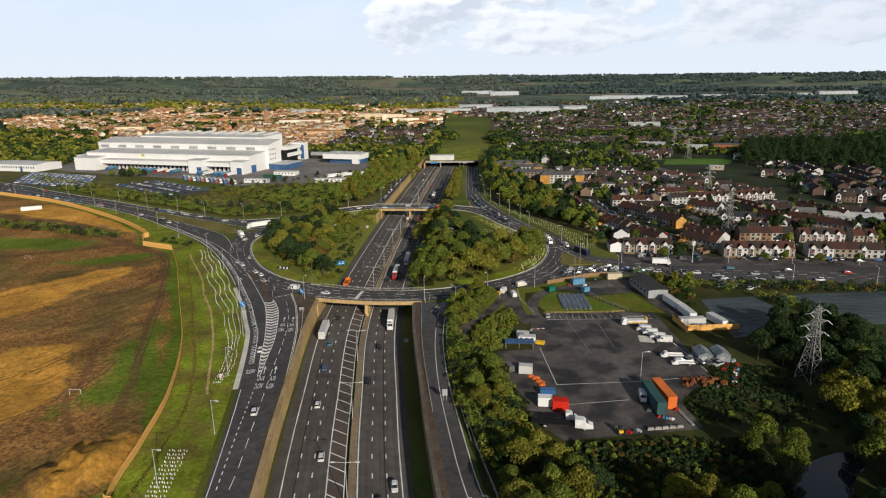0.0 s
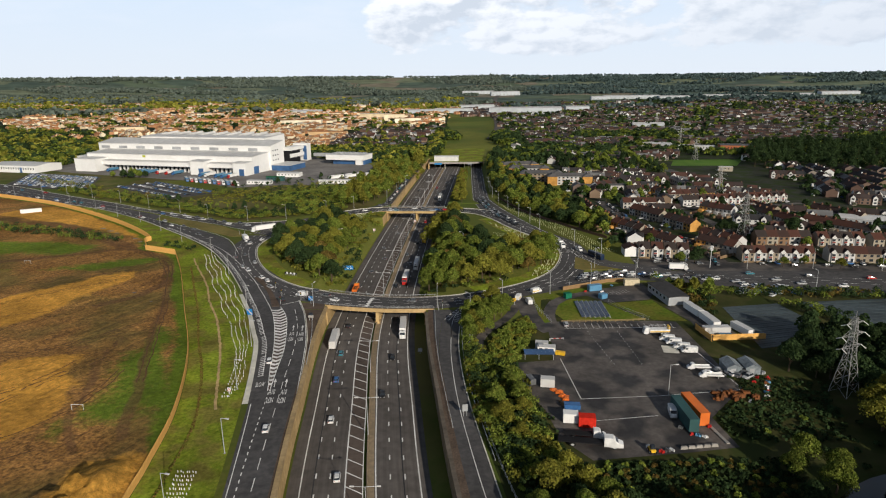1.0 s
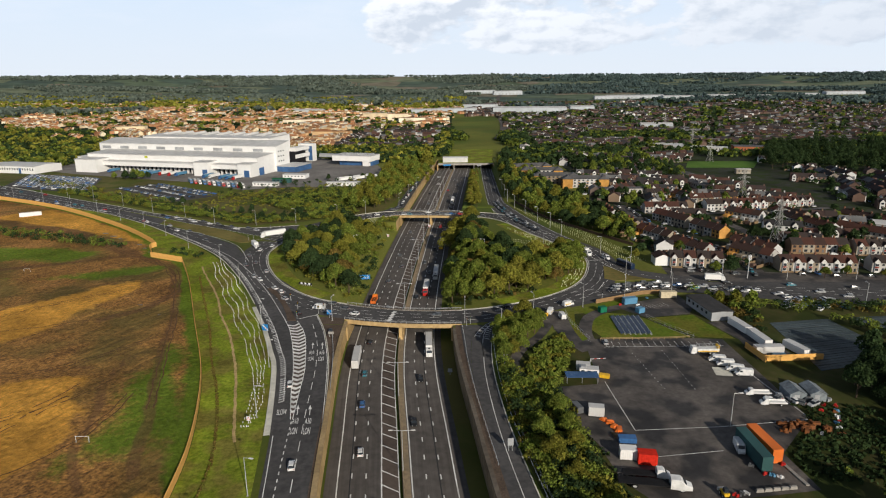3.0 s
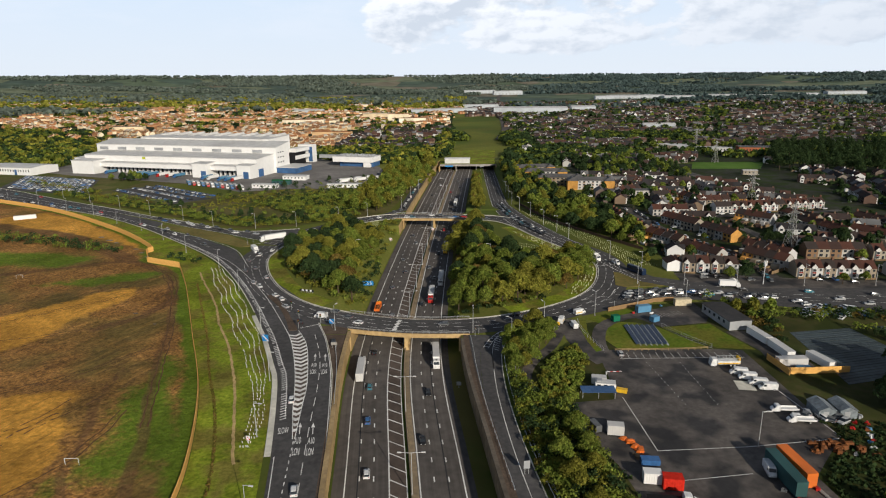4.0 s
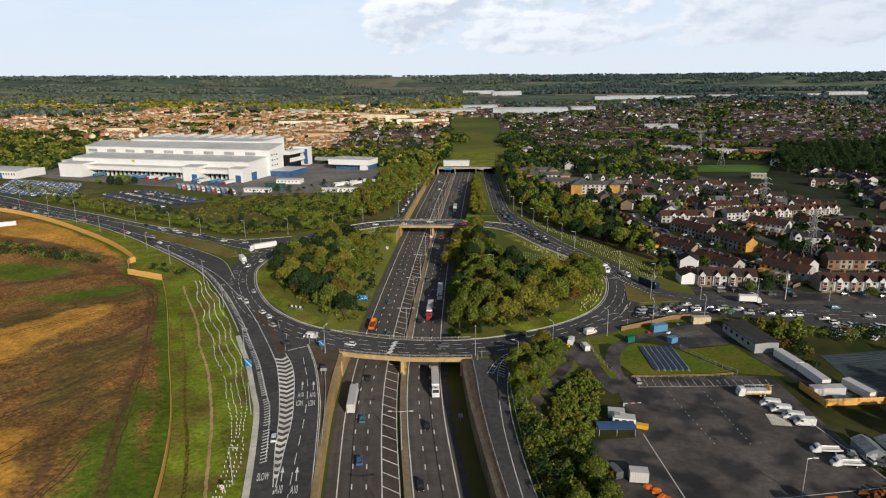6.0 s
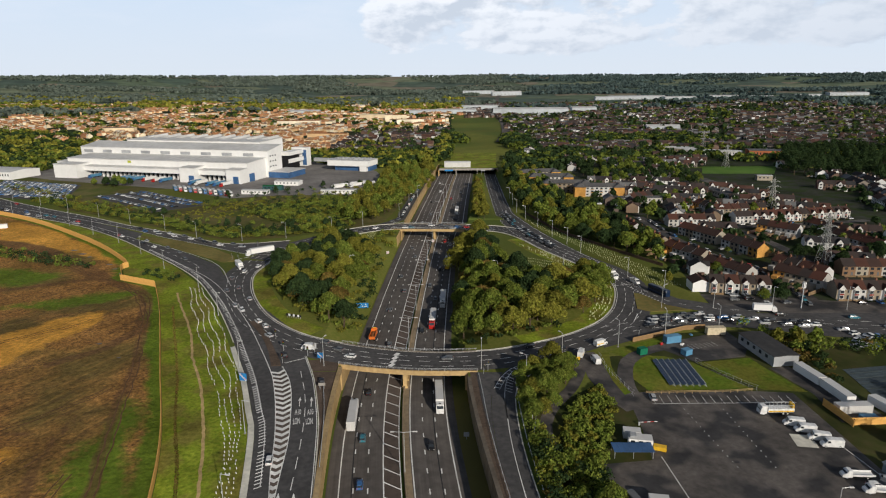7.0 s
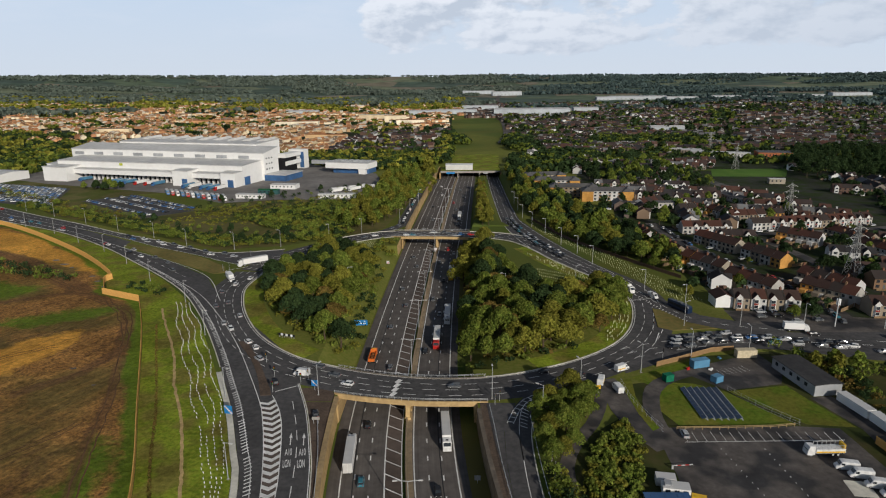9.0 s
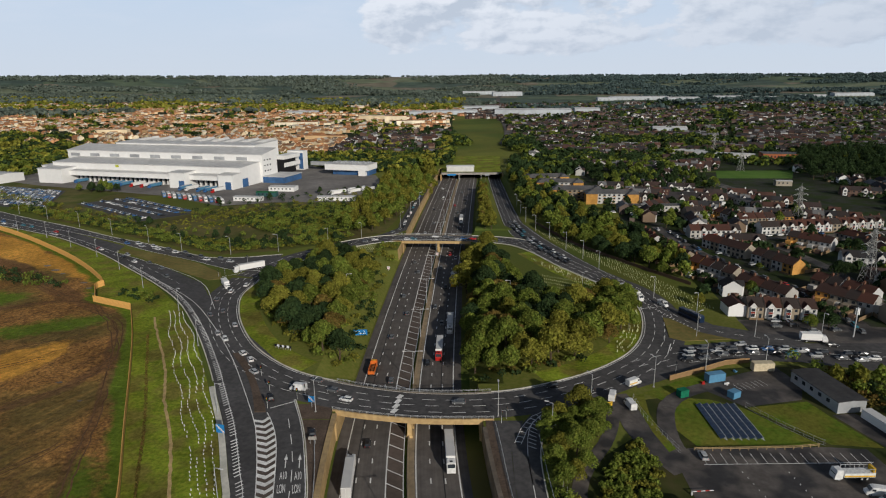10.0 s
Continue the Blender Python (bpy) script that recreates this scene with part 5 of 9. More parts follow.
scatter([(66, 500), (65, 300), (73, 236), (82, 205), (99, 172), (115, 144), (124, 130), (130, 138), (130, 176), (124, 220), (112, 262), (100, 330), (98, 500)], 6.2, scale=0.85, mix=[0, 1, 2, 5, 6, 7], group="tree belt above the slip road")
scatter([(-34, 178), (-24.5, 180), (-24.5, 202), (-34, 200)], 2.8, "bush", mix=[0, 1], scale=0.8)
# near the depot
scatter([(36, -10), (38, -31), (44, -27), (51, -10), (54.5, 2), (49, 4), (41, -2)], 3.9, mix=[0, 6, 1, 2], scale=0.66, group="trees by the depot gate")
scatter([(45.5, -40), (50, -25), (61.5, -11), (63.5, -24), (58.5, -41), (55, -50), (52, -62), (45.5, -56)], 1.9, "bush", mix=[0, 0, 1], scale=0.6)
scatter([(37.5, -34), (44, -50), (52, -54), (55, -72), (57, -86), (58, -99), (60, -110), (58, -118), (48, -118), (42, -90), (38, -58)], 2.3, "bush", mix=[0, 0, 1, 2], scale=1.0)
scatter([(36, -40), (41, -36), (40, -55), (44, -75), (46, -95), (40, -95), (38, -70)], 2.6, "bush", mix=[0, 1, 3], scale=0.7)
scatter([(44, -60), (50, -62), (56, -92), (52, -104), (46, -90)], 7.0, mix=[0, 2, 6], scale=0.55, group="overgrown bank")
scatter([(48, -118), (66, -112), (84, -111), (100, -109), (114, -112), (114, -135), (90, -152), (60, -152)], 2.0, "bush", mix=[0, 2, 2, 3], scale=0.36)
scatter([(50, -122), (64, -114), (74, -128), (66, -146), (54, -146)], 5.2, mix=[0, 1, 2, 7], scale=0.7, group="overgrown bank")
scatter([(84, -138), (100, -132), (112, -136), (100, -150), (86, -152)], 6.5, mix=[0, 2], scale=0.7, group="overgrown bank")
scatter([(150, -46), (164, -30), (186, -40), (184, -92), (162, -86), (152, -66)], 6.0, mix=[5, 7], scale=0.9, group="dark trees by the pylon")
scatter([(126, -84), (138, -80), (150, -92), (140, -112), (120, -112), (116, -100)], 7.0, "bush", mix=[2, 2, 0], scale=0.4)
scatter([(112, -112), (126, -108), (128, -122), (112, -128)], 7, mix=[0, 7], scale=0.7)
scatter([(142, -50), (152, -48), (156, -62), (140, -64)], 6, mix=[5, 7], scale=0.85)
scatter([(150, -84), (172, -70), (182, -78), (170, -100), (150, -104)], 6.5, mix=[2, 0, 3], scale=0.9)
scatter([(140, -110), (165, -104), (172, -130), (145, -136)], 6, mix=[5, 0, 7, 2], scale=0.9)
# unseen trees added behind and beside the camera, keeping low sun off the river bank
scatter([(96, -158), (150, -150), (215, -118), (240, -165), (160, -205), (100, -190)], 9.0, mix=[5, 7, 0], scale=1.45)
scatter([(128, 42), (134, 35), (150, 20), (146, 10), (138, 14), (130, 24)], 5.0, mix=[0, 2, 6], scale=0.5)
scatter([(150, 26), (215, 21), (300, 8), (300, 0), (215, 12), (160, 14)], 3.2, "bush", mix=[0, 2, 2, 3])
scatter([(133, 35), (148, 22), (142, 2), (138, -8), (135, 4), (136, 18), (130, 30)], 2.6, "bush", mix=[0, 2, 3, 1], scale=0.8)
scatter([(171, 4), (180, 8), (192, -12), (186, -18)], 4, "bush", mix=[2, 0])
# north of the trunk road
scatter([(-345, 318), (-297, 289), (-253, 263), (-212, 236), (-177, 216), (-143, 194), (-126, 184), (-95, 192), (-62, 208), (-54, 222), (-70, 226), (-104, 208), (-140, 210), (-176, 230), (-214, 252), (-255, 280), (-300, 305), (-342, 330)], 2.9, "bush", mix=[0, 2, 0, 1], scale=1.0)
scatter([(-228, 262), (-190, 236), (-150, 208), (-122, 195), (-95, 198), (-66, 206), (-52, 226), (-60, 238), (-100, 216), (-150, 230), (-200, 262), (-222, 276)], 8.0, mix=[1, 6, 5, 7], scale=0.42, group="shelter belt by the trunk road")
scatter([(-140, 262), (-110, 232), (-84, 222), (-56, 236), (-66, 290), (-78, 330), (-108, 312), (-130, 290)], 3.4, "bush", mix=[0, 2, 0, 1], scale=1.15)
scatter([(-60, 232), (-45, 234), (-30, 290), (-19, 360), (-10, 430), (-12, 500), (-40, 510), (-60, 440), (-56, 380), (-62, 320), (-75, 270)], 7.0, mix=[0, 2, 3, 6, 1], scale=0.95, group="wood beside the cutting")
scatter([(-200, 300), (-160, 312), (-105, 345), (-75, 378), (-70, 300), (-90, 262), (-130, 262), (-180, 280)], 6.5, "bush", mix=[0, 2, 1], scale=1.15)
scatter([(-190, 322), (-150, 330), (-105, 365), (-70, 400), (-80, 412), (-120, 380), (-185, 335)], 9, mix=[1, 7, 5], scale=0.42)
scatter([(-300, 300), (-250, 272), (-215, 262), (-220, 275), (-285, 312)], 6, "bush", scale=1.2)
scatter([(-420, 385), (-360, 350), (-300, 312), (-300, 322), (-410, 395)], 7, "bush", scale=1.3)
scatter([(-340, 402), (-312, 392), (-300, 402), (-325, 418)], 6, mix=[7, 1], scale=0.7)
# hedge in the field
scatter([(-330, 160), (-270, 146), (-180, 118), (-176, 124), (-232, 150), (-325, 178)], 4.5, "bush", mix=[2, 0], scale=1.1)
scatter([(-146, 108), (-134, 103), (-124, 99), (-122, 104), (-134, 112), (-146, 116)], 3.0, "bush", mix=[0, 2], scale=0.75)
# street trees and gardens among the terraces
for x, y, sc, mx in ((150, 68, 0.62, [0]), (158, 70, 0.6, [7]), (146, 110, 0.5, [0]), (200, 62, 0.55, [0]), (213, 66, 0.55, [6]), (228, 60, 0.5, [2]), (248, 60, 0.55, [0]), (270, 58, 0.6, [6]), (118, 96, 0.45, [3]), (196, 130, 0.8, [5]), (206, 140, 0.8, [7]), (214, 120, 0.7, [5]), (222, 160, 0.8, [7]), (192, 160, 0.7, [5]), (168, 150, 0.5, [1]), (186, 205, 0.7, [7]), (232, 175, 0.8, [5]), (238, 128, 0.7, [5]), (245, 140, 0.8, [7]), (152, 276, 0.8, [5])):
    put_tree(x, y, "tree", mx, sc)
scatter([(225, 100), (300, 100), (300, 230), (215, 225)], 17, mix=[5, 7, 1], scale=0.65, limit=34)
scatter([(135, 240), (260, 260), (250, 330), (140, 330)], 17, mix=[0, 5, 7, 1], scale=0.7, limit=34)
WOOD_EAST = [(347, 446), (393, 444), (425, 405), (560, 390), (640, 520), (620, 660), (463, 680), (405, 570)]
scatter(WOOD_EAST, 10.5, mix=[5, 7], scale=1.15, limit=260, group="dark wood past the estate")
scatter([(150, 400), (250, 385), (250, 540), (140, 540)], 9, mix=[5, 7, 0], scale=0.85, limit=90)

for kind in ("green", "olive", "rust", "dark"):
    rng, vs, tk = np.random.default_rng(77), [], Shape()
    for k, x, y, h, r in FAR_SPOTS:
        if k != kind:
            continue
        z = ground_z(x, y)
        small = h < 5.5
        cen, rad = [], []
        for i in range(3 if small else 6):
            a = 2.4 * i + x
            o = r * (0.55 - 0.07 * i)
            cen.append((x + o * math.cos(a), y + o * math.sin(a), z + h * ((0.42 if small else 0.45) + 0.075 * i)))
            rad.append((r * (0.6 - 0.04 * i), r * (0.6 - 0.04 * i), h * (0.36 if small else 0.24)))
        vs.append(cards(rng, cen, rad, int((70 + 30 * h) if y < 0 else (20 + 11 * h)) if small else int(330 + 26 * h), (0.42 if y < 0 else 0.6) if small else 0.78))
        if not small:
            tk.tube((x, y, z - 0.3), (x, y, z + h * 0.6), 0.03 * h, 0.012 * h, 5, 1)
    v = np.concatenate(vs)
    wd = Shape()
    wd.v, wd.f = v.tolist(), quads(v)
    wd.m = [0] * len(wd.f)
    wd.add(tk.v, tk.f, 1)
    tagged(wd.build("woodland", [LEAF[kind], BARK]), "belts of " + {"green": "green", "olive": "olive-yellow", "rust": "rust-brown", "dark": "dark green"}[kind] + " trees and bushes along roads and gardens", "trees", kind="stuff")

# far woods, hedges and garden trees, beyond counting
def far_trees(name, spots, material, label, size=(7, 5), each=15, seed=3):
    rng = np.random.default_rng(seed)
    vs = []
    for x, y, sc in spots:
        h, r = size[0] * sc, size[1] * sc
        z = land(x, y)
        cen = [(x, y, z + h * 0.55), (x + r * 0.4, y + r * 0.2, z + h * 0.42), (x - r * 0.4, y - r * 0.2, z + h * 0.4)]
        near = y < 1000
        vs.append(cards(rng, cen, [(r * 0.62, r * 0.62, h * 0.42)] * 3, each * 3 if near else each, r * (0.45 if near else 0.85), 0.1))
    v = np.concatenate(vs)
    s = Shape()
    s.v, s.f = v.tolist(), quads(v)
    s.m = [0] * len(s.f)
    return tagged(s.build(name, material), label, "trees", kind="stuff")


far_rng = random.Random(8)
SHEDS = ((206, 1510, -3, 195, 70, 16), (362, 1590, -3, 66, 50, 13), (10, 1590, 2, 110, 36, 10), (80, 1780, 2, 110, 40, 10), (690, 2270, -5, 210, 80, 10), (830, 2200, -5, 110, 60, 9), (1010, 2260, -6, 110, 60, 9), (1130, 2200, -6, 80, 50, 7), (1330, 2260, -6, 90, 50, 7), (560, 2240, -3, 60, 40, 10), (110, 2900, 0, 150, 40, 14), (230, 2700, 3, 130, 50, 16), (-80, 1560, 5, 80, 36, 10), (-420, 1600, 4, 90, 30, 9), (400, 1010, -10, 60, 24, 8), (1500, 2300, -5, 140, 40, 10))
FAR_SHEDS = [(q[0], q[1], q[3]) for q in SHEDS if q[1] > 1900]
WOODS = [(-520, 560, 120, 60), (-640, 640, 160, 90), (-800, 760, 240, 110), (-1000, 900, 300, 140), (-560, 700, 120, 50), (-120, 640, 150, 45), (0, 620, 60, 60), (-330, 700, 80, 20), (110, 560, 60, 70), (760, 700, 160, 80), (-60, 545, 60, 40), (112, 800, 26, 120), (5, 800, 25, 130), (330, 820, 120, 60), (215, 590, 60, 40), (150, 640, 40, 50), (215, 560, 36, 20)]


def in_woods(x, y):
    return any(((x - a) / b) ** 2 + ((y - c) / d) ** 2 < 1 for a, b, c, d in ((p[0], p[2], p[1], p[3]) for p in WOODS))


spots = {"dark": [], "green": [], "olive": [], "hill": [], "autumn": []}
for a, b, ra, rb in WOODS:
    for _ in range(int(ra * rb / (75 if a < -400 else 26))):
        th, q = far_rng.uniform(0, 6.283), math.sqrt(far_rng.random())
        x, y = a + ra * q * math.cos(th), b + rb * q * math.sin(th)
        if (y > 565 or abs(x - cx(min(y, 560))) > 60) and not (5 < x < 80 and 560 < y < 805):
            spots[far_rng.choice(["green", "dark", "olive"] if x < -300 else ["dark", "green", "olive"] if x < 0 else ["dark", "dark", "green"])].append((x, y, far_rng.uniform(0.9, 1.5)))
for _ in range(9500):
    y = 560 + 1500 * far_rng.random() ** 1.2
    x = far_rng.uniform(-1, 1) * (0.78 * (y + 230)) + 60
    if abs(x - 60) > 55 and noise.noise(Vector((x / 160, y / 160, 1))) > (-0.30 if x > 60 else 0.0):
        spots[far_rng.choice(["dark", "dark", "green", "olive"] if x < -50 else ["dark", "dark", "green"])].append((x, y, far_rng.uniform(0.7, 1.35)))
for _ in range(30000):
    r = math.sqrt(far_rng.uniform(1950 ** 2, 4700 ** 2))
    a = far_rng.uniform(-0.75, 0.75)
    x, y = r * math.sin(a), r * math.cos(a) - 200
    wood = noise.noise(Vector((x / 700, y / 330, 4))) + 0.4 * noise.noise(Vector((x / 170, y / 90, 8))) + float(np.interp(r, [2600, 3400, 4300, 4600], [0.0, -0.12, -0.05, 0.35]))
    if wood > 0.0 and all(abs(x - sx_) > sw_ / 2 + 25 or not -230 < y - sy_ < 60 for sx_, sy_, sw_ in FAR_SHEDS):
        # the "autumn" set is the hill colour lightened for sun, used on the left
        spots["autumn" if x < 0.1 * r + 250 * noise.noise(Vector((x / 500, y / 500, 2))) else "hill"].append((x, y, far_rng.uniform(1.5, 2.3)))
# extra olive trees, their colour standing in for the sun-gilded band at far left
for _ in range(2600):
    x, y = far_rng.uniform(-1900, 40), far_rng.uniform(1700, 2350)
    if noise.noise(Vector((x / 220, y / 120, 6))) > -0.15:
        spots[far_rng.choice(["olive", "olive", "olive", "green"])].append((x, y, far_rng.uniform(1.1, 2.0)))
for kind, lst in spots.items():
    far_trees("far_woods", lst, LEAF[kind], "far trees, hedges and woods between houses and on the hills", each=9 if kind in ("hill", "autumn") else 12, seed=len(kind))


# ---- vehicles ----
def wheel_mesh(r, w):
    s = Shape()
    s.tube((0, -w / 2, 0), (0, w / 2, 0), r, r, 10, 0)
    s.tube((0, -w / 2 - 0.012, 0), (0, w / 2 + 0.012, 0), r * 0.58, r * 0.58, 8, 1)
    return s


def add_wheels(root, spots, r, w):
    first = None
    for x, y in spots:
        if first is None:
            first = wheel_mesh(r, w).build("wheel", [RUBBER, STEEL], root)
            o = first
        else:
            o = new("wheel", first.data)
            o.parent = root
        o.location = (x, y, r)


def ring_at(x, hw, z0, z1, inset=0.12):
    """A section across a vehicle body with softened upper corners."""
    return [(x, -hw, z0), (x, -hw, z1 - inset), (x, -hw + inset * 1.2, z1), (x, hw - inset * 1.2, z1), (x, hw, z1 - inset), (x, hw, z0)]


def make_car(colour, tall=False, lights=True):
    word = {"white": "white", "silver": "silver", "grey": "dark grey", "black": "black", "blue": "dark blue", "red": "red", "teal": "teal"}[colour]
    root = thing("car", word + (" estate car" if tall else " hatchback car") + " on the asphalt", "car")
    h = 1.62 if tall else 1.46
    b = Shape()
    b.loft([ring_at(-2.12, 0.74, 0.42, 0.78), ring_at(-2.0, 0.86, 0.24, 0.92), ring_at(-1.3, 0.9, 0.2, 0.97), ring_at(0.6, 0.9, 0.2, 0.95), ring_at(1.55, 0.87, 0.22, 0.83), ring_at(2.05, 0.78, 0.3, 0.68), ring_at(2.15, 0.66, 0.38, 0.58)])
    front = b.build("body", PAINTS[colour], root)
    w = Shape()
    w.loft([[(-1.98, -0.72, 0.9), (-1.98, 0.72, 0.9), (-1.98 + 0.05, 0.7, 0.93), (-1.93, -0.7, 0.93)],
            [(-1.75, -0.78, 0.92), (-1.75, 0.78, 0.92), (-1.62, 0.6, h - 0.09), (-1.62, -0.6, h - 0.09)],
            [(-0.3, -0.8, 0.92), (-0.3, 0.8, 0.92), (-0.3, 0.63, h - 0.05), (-0.3, -0.63, h - 0.05)],
            [(1.05, -0.78, 0.9), (1.05, 0.78, 0.9), (0.42, 0.6, h - 0.08), (0.42, -0.6, h - 0.08)]])
    w.build("glasshouse", GLASS, root)
    r = Shape()
    r.loft([[(-1.66, -0.6, h - 0.1), (-1.66, 0.6, h - 0.1), (-1.6, 0.55, h - 0.03), (-1.6, -0.55, h - 0.03)],
            [(-0.5, -0.64, h - 0.06), (-0.5, 0.64, h - 0.06), (-0.5, 0.58, h), (-0.5, -0.58, h)],
            [(0.45, -0.6, h - 0.1), (0.45, 0.6, h - 0.1), (0.36, 0.55, h - 0.04), (0.36, -0.55, h - 0.04)]])
    r.build("roof", PAINTS[colour], root)
    add_wheels(root, [(-1.3, -0.8), (-1.3, 0.8), (1.32, -0.8), (1.32, 0.8)], 0.32, 0.22)
    if lights:
        for y in (-0.6, 0.6):
            Shape().box(2.08, y, 0.56, 0.12, 0.26, 0.12).build("headlight", LAMP_CLEAR, front)
            Shape().box(-2.08, y, 0.7, 0.1, 0.26, 0.14).build("tail_light", LAMP_RED, front)
    return root


def make_van(colour="white", label="white panel van parked on the asphalt", stripe=None):
    root = thing("van", label, "van")
    b = Shape()
    b.loft([ring_at(-2.7, 0.96, 0.35, 2.3), ring_at(0.9, 0.98, 0.3, 2.4), ring_at(1.45, 0.97, 0.3, 2.25), ring_at(2.0, 0.95, 0.3, 1.35), ring_at(2.6, 0.85, 0.35, 1.05), ring_at(2.72, 0.7, 0.45, 0.9)])
    front = b.build("body", PAINTS[colour], root)
    Shape().add([(1.52, -0.8, 2.16), (1.52, 0.8, 2.16), (2.03, 0.8, 1.42), (2.03, -0.8, 1.42)], [(0, 1, 2, 3)]).build("windscreen", GLASS, front)
    for y in (-0.99, 0.99):
        Shape().box(1.15, y, 1.45, 0.8, 0.03, 0.55).build("side_window", GLASS, front)
        if stripe:
            Shape().box(-0.9, y, 0.9, 3.2, 0.025, 0.35).build("stripe", stripe, front)
    add_wheels(root, [(-1.7, -0.85), (-1.7, 0.85), (1.8, -0.85), (1.8, 0.85)], 0.36, 0.25)
    return root


def make_artic(cab, box, label):
    root = thing("lorry", label, "lorry")
    c = Shape()
    c.loft([ring_at(5.6, 1.22, 0.9, 3.5, 0.2), ring_at(6.2, 1.24, 0.5, 3.6, 0.2), ring_at(7.6, 1.24, 0.45, 3.3, 0.2), ring_at(7.9, 1.2, 0.45, 2.0, 0.15), ring_at(8.0, 1.1, 0.5, 1.6, 0.1)])
    front = c.build("cab", cab, root)
    Shape().add([(7.66, -1.05, 3.05), (7.66, 1.05, 3.05), (7.93, 1.05, 2.05), (7.93, -1.05, 2.05)], [(0, 1, 2, 3)]).build("windscreen", GLASS, front)
    trailer = Shape().box(-1.6, 0, 1.15, 13.6, 2.5, 2.85).build("trailer", box, root)
    Shape().box(-1.6, 0, 4.0, 13.5, 2.4, 0.05).build("trailer_roof", ROOF_PALE, trailer)
    for y in (-0.62, 0.62):
        Shape().box(-8.42, y, 1.25, 0.05, 1.18, 2.65).build("rear_door", ROOF_PALE, trailer)
    Shape().box(-0.5, 0, 0.75, 15.4, 0.9, 0.4).build("chassis", DARK, root)
    Shape().box(7.0, 0, 3.5, 0.5, 0.7, 0.12).build("roof_hatch", DARK, front)
    add_wheels(root, [(x, y) for x in (-6.6, -5.3, -4.0, 4.6, 6.9) for y in (-1.0, 1.0)], 0.5, 0.35)
    return root


def make_rigid(cab, box, label, length=7.2):
    root = thing("lorry", label, "lorry")
    c = Shape()
    c.loft([ring_at(2.6, 1.15, 0.6, 2.7, 0.2), ring_at(3.9, 1.15, 0.45, 2.7, 0.2), ring_at(4.4, 1.1, 0.45, 1.7, 0.15), ring_at(4.5, 1.0, 0.5, 1.4, 0.1)])
    front = c.build("cab", cab, root)
    Shape().add([(3.98, -1.0, 2.5), (3.98, 1.0, 2.5), (4.42, 1.0, 1.7), (4.42, -1.0, 1.7)], [(0, 1, 2, 3)]).build("windscreen", GLASS, front)
    Shape().box(2.4 - length / 2, 0, 1.05, length, 2.45, 2.5).build("box_body", box, root)
    Shape().box(-0.4, 0, 0.65, length + 1, 0.9, 0.4).build("chassis", DARK, root)
    add_wheels(root, [(x, y) for x in (-2.8, 3.3) for y in (-0.95, 0.95)], 0.46, 0.3)
    return root


def make_flatbed(bed, label, sides=False):
    root = thing("flatbed_truck", label, "truck")
    c = Shape()
    c.loft([ring_at(0.7, 1.0, 0.5, 2.2, 0.15), ring_at(1.7, 1.0, 0.4, 2.2, 0.15), ring_at(2.3, 0.98, 0.4, 1.35, 0.12), ring_at(2.9, 0.85, 0.4, 1.05, 0.1)])
    front = c.build("cab", PAINTS["white"], root)
    Shape().add([(1.76, -0.85, 2.05), (1.76, 0.85, 2.05), (2.33, 0.85, 1.4), (2.33, -0.85, 1.4)], [(0, 1, 2, 3)]).build("windscreen", GLASS, front)
    Shape().box(-2.0, 0, 0.85, 5.2, 2.1, 0.12).build("bed", bed, root)
    if sides:
        for y in (-1.03, 1.03):
            Shape().box(-2.0, y, 0.97, 5.2, 0.06, 0.4).build("dropside", PAINTS["white"], root)
    Shape().box(-1.5, 0, 0.5, 5.4, 0.8, 0.35).build("chassis", DARK, root)
    add_wheels(root, [(-2.9, -0.85), (-2.9, 0.85), (1.9, -0.85), (1.9, 0.85)], 0.38, 0.26)
    return root


def make_orange_lorry():
    root = thing("lorry", "orange highway maintenance lorry with an open body", "lorry")
    c = Shape()
    c.loft([ring_at(2.6, 1.2, 0.6, 2.9, 0.2), ring_at(4.0, 1.2, 0.45, 2.9, 0.2), ring_at(4.4, 1.15, 0.45, 1.8, 0.15), ring_at(4.5, 1.0, 0.5, 1.4, 0.1)])
    front = c.build("cab", ORANGE, root)
    Shape().add([(4.08, -1.0, 2.6), (4.08, 1.0, 2.6), (4.42, 1.0, 1.8), (4.42, -1.0, 1.8)], [(0, 1, 2, 3)]).build("windscreen", GLASS, front)
    bd = Shape()
    for y in (-1.15, 1.15):
        bd.box(-1.2, y, 1.1, 7.0, 0.1, 1.3)
    bd.box(-1.2, 0, 1.1, 7.0, 2.3, 0.15)
    bd.box(-4.7, 0, 1.1, 0.1, 2.3, 1.2)
    bd.build("open_body", ORANGE, root)
    g = Shape()
    for i in range(5):
        g.box(-3.8 + i * 1.3, 0.2 * (-1) ** i, 1.25, 1.0, 1.5, 0.7 + 0.2 * (i % 2), 12 * i, taper=0.7)
    g.build("load", RUST, root)
    Shape().box(-0.4, 0, 0.65, 8, 0.9, 0.4).build("chassis", DARK, root)
    Shape().box(3.4, 0, 2.9, 0.3, 1.4, 0.16).build("beacon_bar", YELLOW, front)
    add_wheels(root, [(x, y) for x in (-3.6, -2.3, 3.3) for y in (-0.98, 0.98)], 0.48, 0.3)
    return root


